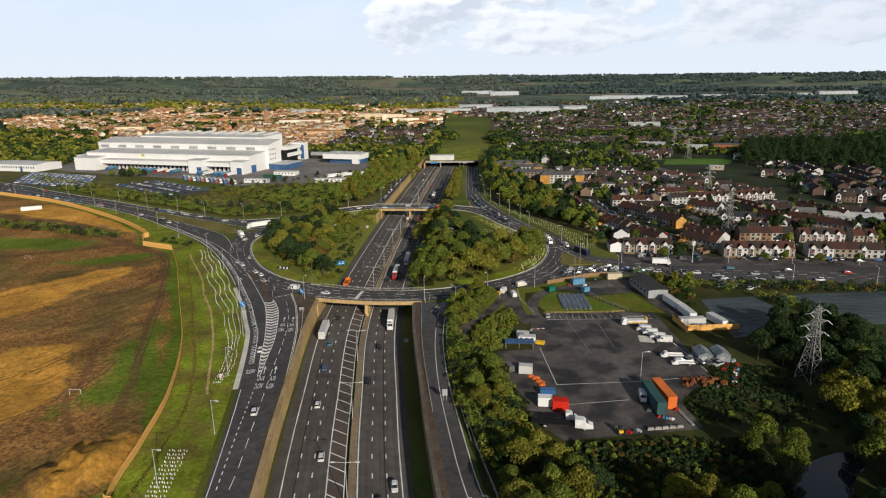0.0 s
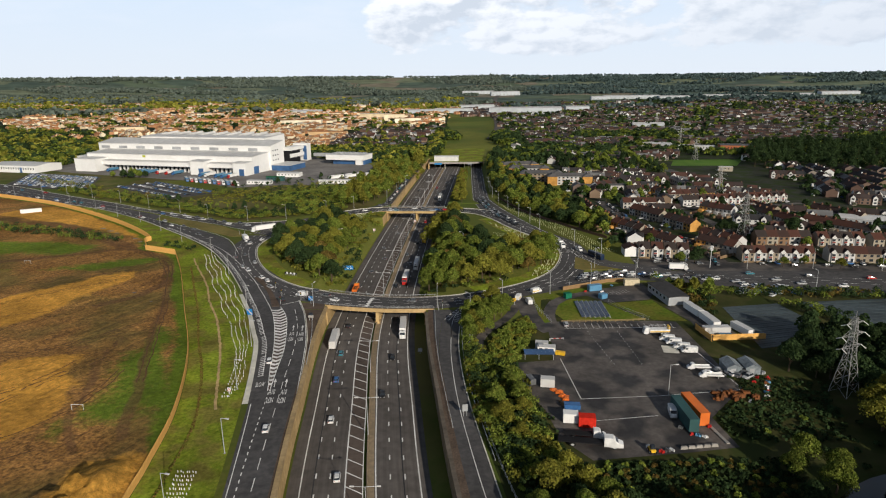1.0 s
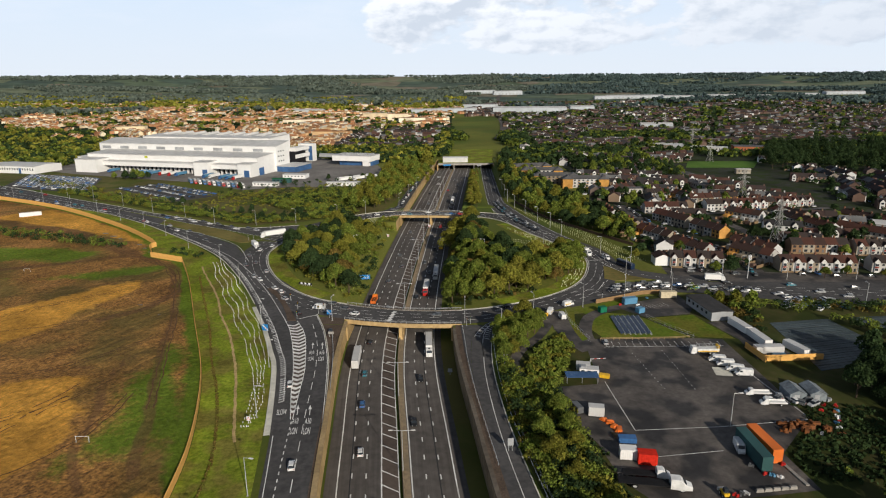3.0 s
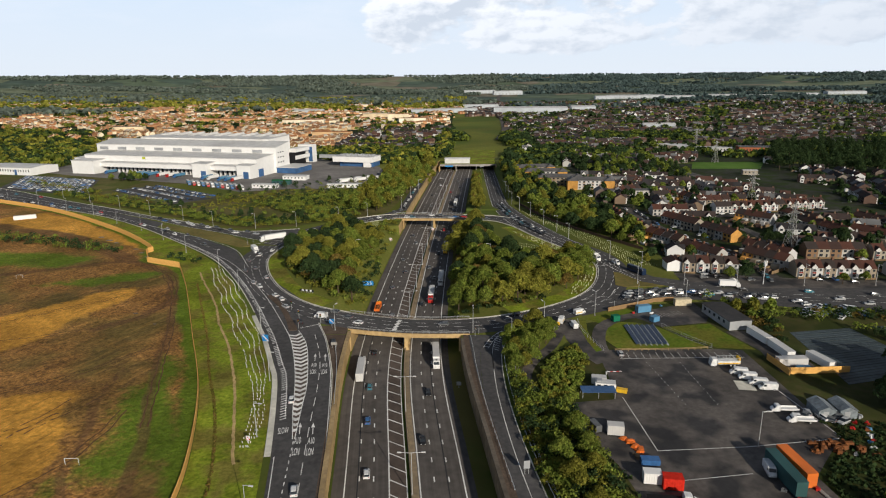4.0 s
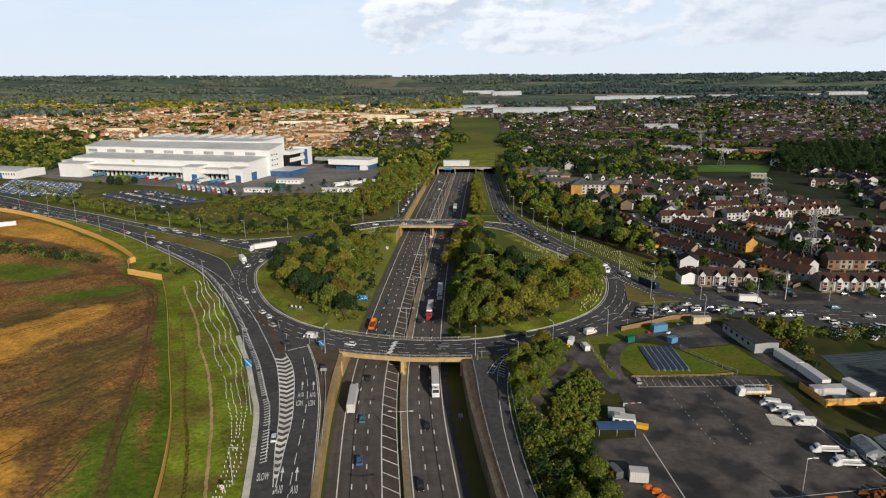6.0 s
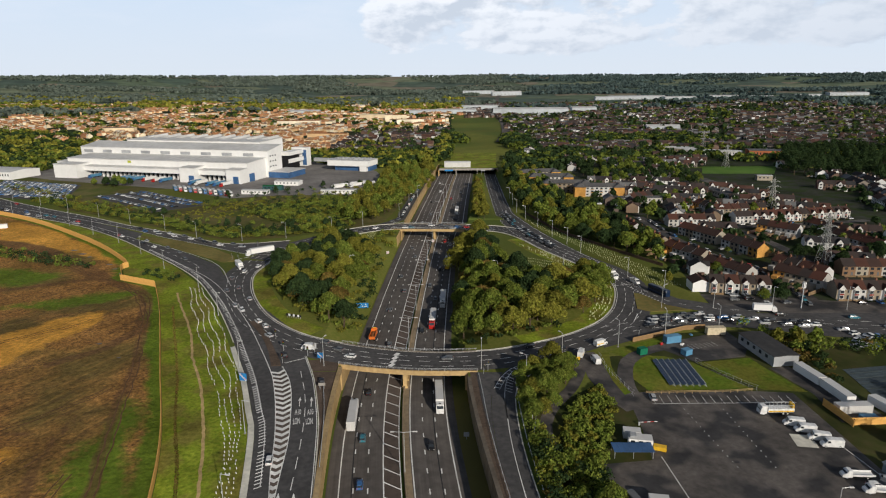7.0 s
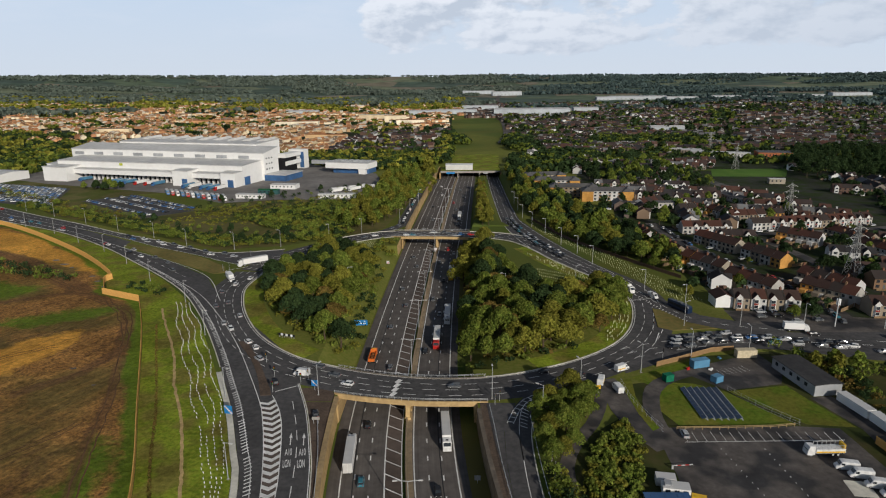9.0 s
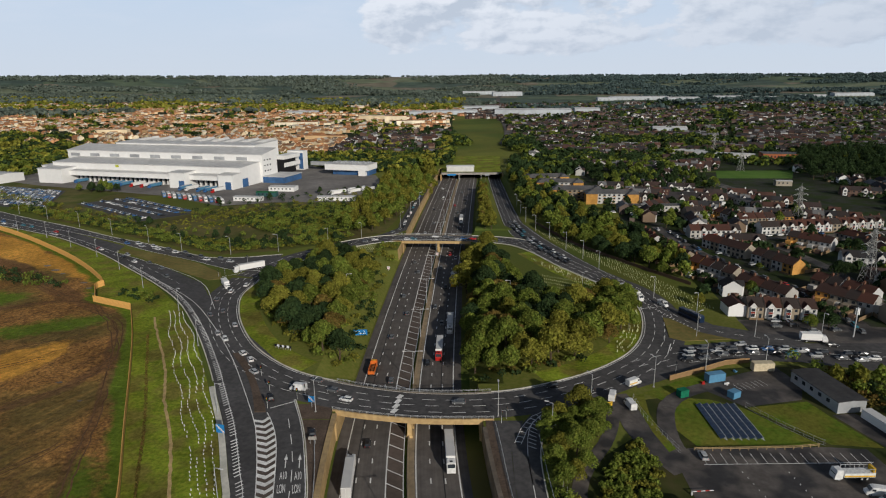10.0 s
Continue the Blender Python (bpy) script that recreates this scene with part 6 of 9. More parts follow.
def make_coach():
    root = thing("coach", "long dark blue coach on the filter road", "coach")
    b = Shape()
    b.loft([ring_at(-6.0, 1.2, 0.4, 3.3, 0.25), ring_at(5.6, 1.24, 0.35, 3.4, 0.25), ring_at(6.0, 1.15, 0.4, 2.6, 0.2)])
    front = b.build("body", mat("navy_paint", (0.012, 0.026, 0.062), rough=0.35), root)
    for y in (-1.245, 1.245):
        Shape().box(-0.2, y, 1.6, 10.6, 0.02, 1.1).build("side_window", GLASS, front)
    Shape().box(0, 0, 3.38, 3.0, 1.5, 0.2).build("roof_unit", PAINTS["grey"], front)
    add_wheels(root, [(-3.9, -1.0), (-3.9, 1.0), (3.8, -1.0), (3.8, 1.0)], 0.5, 0.3)
    return root


def make_service_truck():
    root = thing("service_truck", "white and yellow service truck with a ladder rack", "truck")
    c = Shape()
    c.loft([ring_at(2.9, 1.2, 0.6, 2.9, 0.2), ring_at(4.4, 1.2, 0.45, 2.9, 0.2), ring_at(4.8, 1.15, 0.45, 1.7, 0.15)])
    front = c.build("cab", PAINTS["white"], root)
    Shape().add([(4.44, -1.0, 2.6), (4.44, 1.0, 2.6), (4.8, 1.0, 1.75), (4.8, -1.0, 1.75)], [(0, 1, 2, 3)]).build("windscreen", GLASS, front)
    Shape().box(-1.2, 0, 1.0, 7.6, 2.4, 1.1).build("body", PAINTS["white"], root)
    for y in (-1.22, 1.22):
        Shape().box(-1.2, y, 1.1, 7.4, 0.03, 0.4).build("stripe", YELLOW, root)
        rk = Shape()
        for i in range(7):
            rk.tube((-4.6 + i * 1.15, y * 0.9, 2.1), (-4.6 + i * 1.15, y * 0.9, 3.1), 0.06, 0.06, 4)
        rk.tube((-4.7, y * 0.9, 3.1), (2.4, y * 0.9, 3.1), 0.07, 0.07, 4)
        rk.build("rack", STEEL, root)
    Shape().box(-4.7, 0, 2.1, 0.6, 2.0, 1.2).build("crash_cushion", YELLOW, root)
    Shape().box(-0.4, 0, 0.6, 8.6, 0.9, 0.4).build("chassis", DARK, root)
    add_wheels(root, [(x, y) for x in (-3.2, -1.9, 3.7) for y in (-0.98, 0.98)], 0.48, 0.3)
    return root


veh = random.Random(21)
COLS = ["grey", "silver", "grey", "black", "blue", "silver", "white", "black", "grey", "silver", "black", "white", "grey", "teal", "red"]


def put_car(x, y, a, z=0.09, colour=None, group="", simple=False):
    c = colour or veh.choice(COLS)
    tall = veh.random() < 0.35
    simple = simple or y > 120 or x > 150
    ob = place(("car", c, tall, simple), lambda: make_car(c, tall, not simple), pose(x, y, z, 0, 0, a))
    return tagged(ob, group=group) if group else ob


def mw_pose(y, off, away):
    a = math.degrees(math.atan2(8, cx(y + 4) - cx(y - 4)))
    return pose(cx(y) + off, y, ZM + 0.045, 0, 0, a if away else a + 180)


# motorway traffic
LORRY_WHITE = ("artic_white", lambda: make_artic(PAINTS["white"], WHITE, "white articulated lorry with a plain white trailer"))
LORRY_RED = ("artic_red", lambda: make_artic(PAINTS["red"], WHITE, "articulated lorry with a red cab and white trailer"))
LORRY_YELLOW = ("artic_yellow", lambda: make_artic(YELLOW, ROOF_PALE, "articulated lorry with a yellow cab and grey trailer"))
for (key, make), y, off, away in ((LORRY_WHITE, -19, -15.7, True), (LORRY_WHITE, -8, 11.6, False), (LORRY_RED, 62, 8.0, False), (LORRY_WHITE, 88, 11.7, False), (LORRY_YELLOW, 150, 11.7, False), (LORRY_WHITE, 240, -15.7, True), (LORRY_WHITE, 300, 11.8, False)):
    place(key, make, mw_pose(y, off, away))
place("orange_lorry", make_orange_lorry, mw_pose(46, -15.7, True))
for y, off, away in ((-128, 7.9, False), (-121, 11.6, False), (-108, -8.2, True), (-79, -12.0, True), (-63, 4.0, False), (-52, -12.2, True), (-34, 7.8, False), (-30, -12.1, True), (-2, -12.0, True), (38, -8.3, True), (52, 4.0, False), (77, -12.2, True), (92, 7.9, False), (104, -8.2, True), (112, 4.1, False), (128, -12.1, True), (142, 7.8, False), (168, -8.2, True), (176, 4.0, False), (188, -12.0, True), (196, 11.5, False), (205, 7.8, False), (238, 4.2, False), (252, 8.0, False), (262, -12.2, True), (276, 11.8, False), (292, -8.4, True), (330, 8.0, False), (345, -12.2, True), (362, 4.2, False), (388, 11.8, False), (402, -8.2, True), (425, 8.0, False), (450, -12.0, True)):
    c = veh.choice(COLS)
    place(("car", c, False, y > 120), lambda: make_car(c, False, y <= 120), mw_pose(y, off, away))
# roundabout and approaches
for s_, d in ((12, 2.5), (22, 6.2), (34, 9.8), (49, 6.2), (66, 2.6), (76, 9.8), (98, 6.2), (118, 9.9), (133, 2.6), (146, 6.2), (158, 10), (187, 6.2), (212, 2.6), (236, 9.9), (420, 6.2), (436, 2.6), (455, 9.8), (470, 6.2), (494, 2.6)):
    x, y, a = point_at(offset(ring, d), s_)
    put_car(x, y, a + 180)
place("van_white", make_van, pose(*point_at(offset(ring, 9.9), 140)[:2], 0.09, 0, 0, 172))
for k in range(90):
    x, y, a = point_at(offset(ring, veh.choice([2.6, 6.2, 9.8])), k * 7.0)
    if y > 172 and x < 45 and veh.random() < 0.75:
        put_car(x, y, a + 180)
# queue at the north-west signals
put_car(-96, 118, -62, colour="black")
for x, y, a, key in ((-97, 150, 218, LORRY_WHITE), (-99, 122, -58, ("rigid_white", lambda: make_rigid(PAINTS["white"], WHITE, "white box lorry waiting in the queue")))):
    place(key[0], key[1], pose(x, y, 0.1, 0, 0, a))
for i in range(14):
    x, y, a = point_at([(-108, 166), (-130, 172), (-150, 186), (-180, 202), (-215, 222), (-260, 250)], 4 + i * 7.5 + veh.uniform(-1, 1))
    put_car(x, y - 1.5 + 3.4 * (i % 2), a + 180)
for i in range(22):
    k = veh.uniform(0, 330)
    x, y, a = point_at(far_mid, k)
    x, y = point_at(offset(far_mid, veh.choice([-4, 0, 4])), k)[:2]
    put_car(x, y, a)
for i in range(9):
    x, y, a = point_at(resample([((p[0] + q[0]) / 2, (p[1] + q[1]) / 2) for p, q in zip(UP_T, UP_B)], 80), 20 + i * 38)
    put_car(x, y + 2 * (-1) ** i, a)
for x, y, a in ((-27.5, -8, 105), (-19.4, -96, 101), (-31.6, -52, 101), (-60.5, 40, 118), (-76, 58, -60), (-45, 12, 110), (-92, 84, 122)):
    put_car(x, y, a)
# queue on the east road
for row, n_ in ((0, 10), (1, 11), (2, 4)):
    x = 93.0 + 1.7 * row
    for i in range(n_):
        y = float(np.interp(x, [94, 113, 132, 150], [40.5, 46.5, 46.0, 41])) + 3.7 * row + veh.uniform(-0.4, 0.4)
        put_car(x, y, 186 - (x - 110) * 0.25 + veh.uniform(-3, 3), group="queue at the roundabout signals")
        x += veh.choice([5.4, 5.9, 6.4, 7.6])
for x, y, a in ((158, 42, 170), (166, 37, 175), (178, 50, -5), (195, 34, 174), (205, 46, -3), (186, 40, 172), (150, 53, -4), (212, 30, 174), (232, 42, -6), (244, 27, 172), (255, 40, -6)):
    put_car(x, y, a)
place("grocery_lorry", lambda: make_rigid(PAINTS["white"], WHITE, "white delivery lorry with red bars on its side"), pose(145.5, 57.2, 0.12, 0, 0, -8))
place("coach", make_coach, pose(108.5, 80.5, 0.12, 0, 0, -66))
place("van_white", make_van, pose(102, 96, 0.12, 0, 0, -70))
place(*LORRY_WHITE, pose(91.5, 108, 0.12, 0, 0, -72))
# queue on the tunnel slip road
for i in range(17):
    s_ = 45 + i * 6.4
    for d in (-2, 1.8):
        if veh.random() < 0.8:
            x, y, a = point_at(offset(ne_mid, d), s_ + 2 * (d > 0))
            put_car(x, y, a + 180, slip_z(y) + 0.1, group="queue on the slip road")
for i in range(18):
    x, y, a = point_at(cr_line(nwc), 36 + i * 8.5)
    put_car(x, y, a, 0.1, group="queue on the side slip")
# parked along the streets
for i in range(30):
    s_ = 8 + i * 6.1
    x, y, a = point_at(offset(street, veh.choice([-2.6, 2.6])), s_)
    put_car(x, y, a + 180 * (i % 2), 0.1, group="cars parked along the terraces")
for x, y, a in ((139, 72, 4), (146, 73, 2), (151, 66.5, -3), (160, 68, 8), (192, 67, -4), (207, 64, -3), (224, 64, -3), (236, 62, 176), (250, 62, -3)):
    put_car(x, y, a, 0.05)

# car parks north of the trunk road
rows_ = [((-358 - 6.4 * k, 404 + 2.2 * k), (-322 - 6.4 * k, 322 + 2.4 * k)) for k in range(15)] + [
         ((-298, 342), (-215, 280)), ((-288, 352), (-206, 290)), ((-280, 360), (-198, 299)), ((-272, 364), (-192, 306))]
apron = Shape()
apron.flat([(-455, 442), (-422, 352), (-316, 316), (-354, 408)], 0.05)
apron.flat([(-305, 342), (-218, 270), (-186, 302), (-272, 372)], 0.05)
structure("car_park", apron, ASPHALT, "grey asphalt car parks beside the warehouse", "car park")
park = Shape()
CAR_MATS = [PAINTS[k] for k in ("white", "silver", "grey", "black", "blue")] + [GLASS, RUBBER]


def joined_car(x, y, a, z, mi):
    """A car as part of the joined rows."""
    c, s = math.cos(radians(a)), math.sin(radians(a))
    T = lambda ring: [(x + c * u - s * v, y + s * u + c * v, z + w) for u, v, w in ring]
    park.loft([T(r) for r in (ring_at(-2.1, 0.78, 0.35, 0.8), ring_at(-1.6, 0.9, 0.2, 0.95), ring_at(1.2, 0.9, 0.2, 0.9), ring_at(2.1, 0.75, 0.32, 0.65))], mi)
    park.loft([T(r) for r in ([(-1.9, -0.75, 0.9), (-1.9, 0.75, 0.9), (-1.5, 0.6, 1.4), (-1.5, -0.6, 1.4)], [(1.0, -0.75, 0.88), (1.0, 0.75, 0.88), (0.4, 0.6, 1.4), (0.4, -0.6, 1.4)])], 5)
    park.add(T([(-1.55, -0.62, 1.41), (0.42, -0.62, 1.41), (0.42, 0.62, 1.41), (-1.55, 0.62, 1.41)]), [(0, 1, 2, 3)], mi)
    for u in (-1.3, 1.3):
        p, q = T([(u, -0.88, 0.32), (u, 0.88, 0.32)])
        park.tube(p, q, 0.32, 0.32, 7, 6)


for (x0, y0), (x1, y1) in rows_:
    ln_ = math.dist((x0, y0), (x1, y1))
    a = math.degrees(math.atan2(y1 - y0, x1 - x0))
    for k in range(int(ln_ / 2.75)):
        if veh.random() < 0.84:
            f = k * 2.75 / ln_
            joined_car(x0 + (x1 - x0) * f, y0 + (y1 - y0) * f, a + 90 + veh.uniform(-2, 2), 0.055, veh.choice([4, 2, 3, 0, 1, 0, 1, 4, 2, 0, 4]))
tagged(park.build("parked_cars", CAR_MATS), "dense rows of parked cars, mostly dark blue and grey", "cars", kind="stuff")


# ---- the distribution warehouse ----
wh = thing("warehouse", "huge white distribution warehouse with stepped pale roofs and loading docks", "warehouse")
wh.matrix_basis = pose(-196, 417, 0, 0, 0, -15)


def roofed(parent, x0, x1, y0, y1, z0, z1, z2, name="block"):
    """A block whose roof rises from z1 at the front to z2 at the back."""
    w = Shape()
    w.add([(x0, y0, z0), (x1, y0, z0), (x1, y1, z0), (x0, y1, z0), (x0, y0, z1), (x1, y0, z1), (x1, y1, z2), (x0, y1, z2)],
          [(0, 1, 5, 4), (1, 2, 6, 5), (2, 3, 7, 6), (3, 0, 4, 7)])
    w.build(name, WHITE, parent)
    r = Shape()
    r.add([(x0 - .4, y0 - .6, z1 + .03), (x1 + .4, y0 - .6, z1 + .03), (x1 + .4, y1, z2 + .03), (x0 - .4, y1, z2 + .03), (x0 - .4, y0 - .6, z1 + .5), (x1 + .4, y0 - .6, z1 + .5), (x1 + .4, y1, z2 + .5), (x0 - .4, y1, z2 + .5)],
          [(0, 1, 5, 4), (1, 2, 6, 5), (2, 3, 7, 6), (3, 0, 4, 7), (4, 5, 6, 7), (3, 2, 1, 0)])
    r.build("roof", ROOF_PALE, parent)
    ribs = Shape()
    k = x0 + 6
    while k < x1 - 3:
        ribs.add([(k, y0, z1 + .51), (k + .25, y0, z1 + .51), (k + .25, y1, z2 + .51), (k, y1, z2 + .51), (k, y0, z1 + .62), (k + .25, y0, z1 + .62), (k + .25, y1, z2 + .62), (k, y1, z2 + .62)], [(0, 1, 5, 4), (1, 2, 6, 5), (3, 0, 4, 7), (4, 5, 6, 7)])
        k += 9
    ribs.build("roof_rib", ROOF_PALE, parent)


roofed(wh, -222, 2, 5, 40, 0, 18.6, 20.5, "middle_block")
roofed(wh, -237, 5, 39, 66, 0, 27.2, 31.6, "main_block")
roofed(wh, -196, -20, 66, 112, 0, 33.4, 35.2, "rear_block")
roofed(wh, -236, -222, 4, 30, 0, 14.6, 15.6, "west_block")
for x0, x1, yf, h in ((-222, -192, -14, 14.2), (-66, -48, -11, 14.4), (-14, 2, -8, 13.4)):
    roofed(wh, x0, x1, yf, 5.1, 0, h, h + 0.5, "dock_block")
for x0, x1 in ((-192, -66), (-48, -14)):
    roofed(wh, x0, x1, -4, 5.1, 7.2, 11.8, 12.2, "dock_canopy")
    Shape().box((x0 + x1) / 2, 4.6, 0, x1 - x0 - 0.6, 0.5, 7.2).build("dock_wall", GREY_CLAD, wh)
    k = x0 + 4
    while k < x1 - 3:
        d = Shape().box(k, 4.2, 1.0, 3.4, 0.4, 4.4).build("dock_door", DARK, wh)
        Shape().box(k + 2.3, 3.2, 0, 0.5, 2.0, 5.6).build("dock_fin", WHITE, wh)
        k += 5.6
for x in (-56, -7):
    Shape().box(x + 4, -11.3 if x < -20 else -8.3, 0.1, 6, 0.35, 7).build("loading_door", BLUE_CLAD, wh)
Shape().box(2.2, 12, 0, 0.4, 9, 8).build("loading_door", BLUE_CLAD, wh)
for k in range(9):
    Shape().box(-226 + k * 26, 38.6, 21.6, 12, 0.4, 3.0).build("louvre", GREY_CLAD, wh)
for k in range(3):
    for j in range(4):
        Shape().box(5.2, 43 + k * 5, 5 + j * 5.4, 0.3, 1.6, 1.4).build("window", GLASS, wh)
Shape().box(-140, -14.3 + 19, 15.5, 4, 0.3, 2.4).build("sign_panel", mat("lime_panel", (0.45, 0.5, 0.05)), wh)
tw = Shape()
tw.box(-12, 139, 0, 20, 10, 21.5)
tw.box(-12, 118, 7, 12, 36, 4.5)
tw.box(-12, 118, 15.5, 12, 36, 4.0)
tw.build("office_tower", WHITE, wh)
Shape().box(-5, 133.9, 1, 5, 0.5, 18).build("glazed_stair", BLUE_CLAD, wh)
Shape().box(-12, 110, 0, 10, 30, 15).build("dark_link", DARK, wh)
Shape().box(17, 55, 0, 24, 34, 6.0).build("blue_annexe", BLUE_CLAD, wh)
Shape().box(17, 55, 6.0, 25, 35, 0.5).build("annexe_roof", ROOF_PALE, wh)
Shape().box(38, 138, 5.5, 64, 5, 4).build("link_bridge", GREY_CLAD, wh)
for i in range(9):
    x0 = -186 + i * 19
    Shape().add([(x0, 88, 34.6), (x0 + 11, 88, 34.6), (x0, 111, 35.4), (x0 + 11, 111, 35.4), (x0 + 9.5, 88, 37.2), (x0 + 9.5, 111, 38.0)], [(0, 1, 4), (2, 5, 3), (0, 4, 5, 2), (1, 3, 5, 4), (0, 2, 3, 1)]).build("sawtooth_roof", ROOF_PALE, wh)

wb = thing("white_building", "square white office block with rooftop units", "building")
wb.matrix_basis = pose(-103, 512, 0, 0, 0, -16)
Shape().box(0, 0, 5.5, 50, 26, 6.0).build("upper_storey", WHITE, wb)
Shape().box(3, 2, 0, 42, 20, 5.5).build("ground_floor", BLUE_CLAD, wb)
Shape().box(18, -9, 0, 8, 7, 5.5).build("entrance_block", WHITE, wb)
Shape().box(0, 0, 11.5, 50.6, 26.6, 0.4).build("roof", ROOF_PALE, wb)
for i in range(6):
    Shape().box(-16 + i * 7, 2, 11.9, 5, 9, 1.6, taper=0.85).build("roof_unit", GREY_CLAD, wb)

yard = Shape()
yard.flat([(-470, 540), (-455, 470), (-400, 440), (-250, 380), (-180, 330), (-140, 345), (-60, 345), (-55, 420), (-75, 500), (-140, 560), (-180, 600), (-200, 440), (-400, 500)], 0.04)
structure("service_yard", yard, mat("yard_asphalt", (0.17, 0.16, 0.15), (0.22, 0.205, 0.19), 0.2, 0.03, 0.85), "grey asphalt service yard round the warehouse", "yard")
LORRY_BLUE = ("artic_blue", lambda: make_artic(PAINTS["blue"], BLUE_PANEL, "articulated lorry with a blue trailer at the loading dock"))
for i, k in enumerate([(-370, 466), (-330, 449), (-322, 446), (-313, 444), (-300, 440), (-288, 436), (-279, 433), (-243, 418), (-236, 416), (-223, 410), (-215, 407), (-207, 404)]):
    place(*(LORRY_RED if i in (4, 5, 11) else LORRY_BLUE if i != 8 else LORRY_WHITE), pose(k[0], k[1] - 6, 0.06, 0, 0, 252))
for i in range(12):
    f = i / 11
    place(*(LORRY_BLUE if i % 3 == 0 else LORRY_RED if i % 3 == 1 else LORRY_WHITE), pose(-246 + 62 * f, 375 - 30 * f, 0.06, 0, 0, 300))


def shed(name, x, y, a, w, d, h, wall, roof, label, ridge=1.2, door=None):
    """A low pitched building along its x axis."""
    s = thing(name, label, "building")
    s.matrix_basis = pose(x, y, 0, 0, 0, a)
    b = Shape()
    b.add([(-w / 2, -d / 2, 0), (w / 2, -d / 2, 0), (w / 2, d / 2, 0), (-w / 2, d / 2, 0), (-w / 2, -d / 2, h), (w / 2, -d / 2, h), (w / 2, d / 2, h), (-w / 2, d / 2, h), (-w / 2, 0, h + ridge), (w / 2, 0, h + ridge)],
          [(0, 1, 5, 4), (1, 2, 6, 9, 5), (2, 3, 7, 6), (3, 0, 4, 8, 7)])
    b.build("wall", wall, s)
    for sg in (-1, 1):
        r = Shape()
        e = d / 2 + 0.4
        v = [(-w / 2 - .3, sg * e, h - 0.1), (w / 2 + .3, sg * e, h - 0.1), (w / 2 + .3, 0, h + ridge + 0.05), (-w / 2 - .3, 0, h + ridge + 0.05)]
        r.add(v + [(p[0], p[1], p[2] + 0.16) for p in v], [(0, 1, 2, 3), (4, 5, 6, 7), (0, 1, 5, 4), (1, 2, 6, 5), (2, 3, 7, 6), (3, 0, 4, 7)])
        r.build("roof", roof, s)
    if door:
        Shape().box(w * 0.2, -d / 2 - 0.06, 0.05, 3.4, 0.12, h * 0.75).build("door", door, s)
    k = -w / 2 + 2.5
    while k < w / 2 - 1.5:
        Shape().box(k, -d / 2 - 0.05, h * 0.45, 1.3, 0.1, h * 0.3).build("window", GLASS, s)
        k += 3.6
    return s


shed("portable_office", -148, 405, -6, 24, 12, 4, WHITE, ROOF_PALE, "low white office cabin in the service yard", 0.5)
shed("green_store", -154, 374, -4, 18, 6, 4, GREEN_DARK, mat("green_roof", (0.03, 0.14, 0.06)), "green corrugated store in the service yard", 0.5)
shed("flat_store", -164, 354, -8, 24, 7, 3.5, WHITE, ROOF_PALE, "low pale store by the access road", 0.3)
shed("long_store", -89, 354, 0, 32, 7, 3.5, WHITE, ROOF_PALE, "long pale canopy store", 0.3)
shed("west_unit", -480, 470, -14, 70, 36, 8, WHITE, ROOF_PALE, "white industrial unit with a blue end", 1.5, BLUE_CLAD)
for i, (x, y) in enumerate([(-98, 384), (-92, 388), (-95, 380), (-84, 396), (-79, 392), (-82, 388), (-71, 398), (-66, 400), (-68, 394), (-74, 403)]):
    place("rigid_white", lambda: make_rigid(PAINTS["white"], WHITE, "white box lorry waiting in the queue"), pose(x, y, 0.06, 0, 0, 200 + 8 * i))

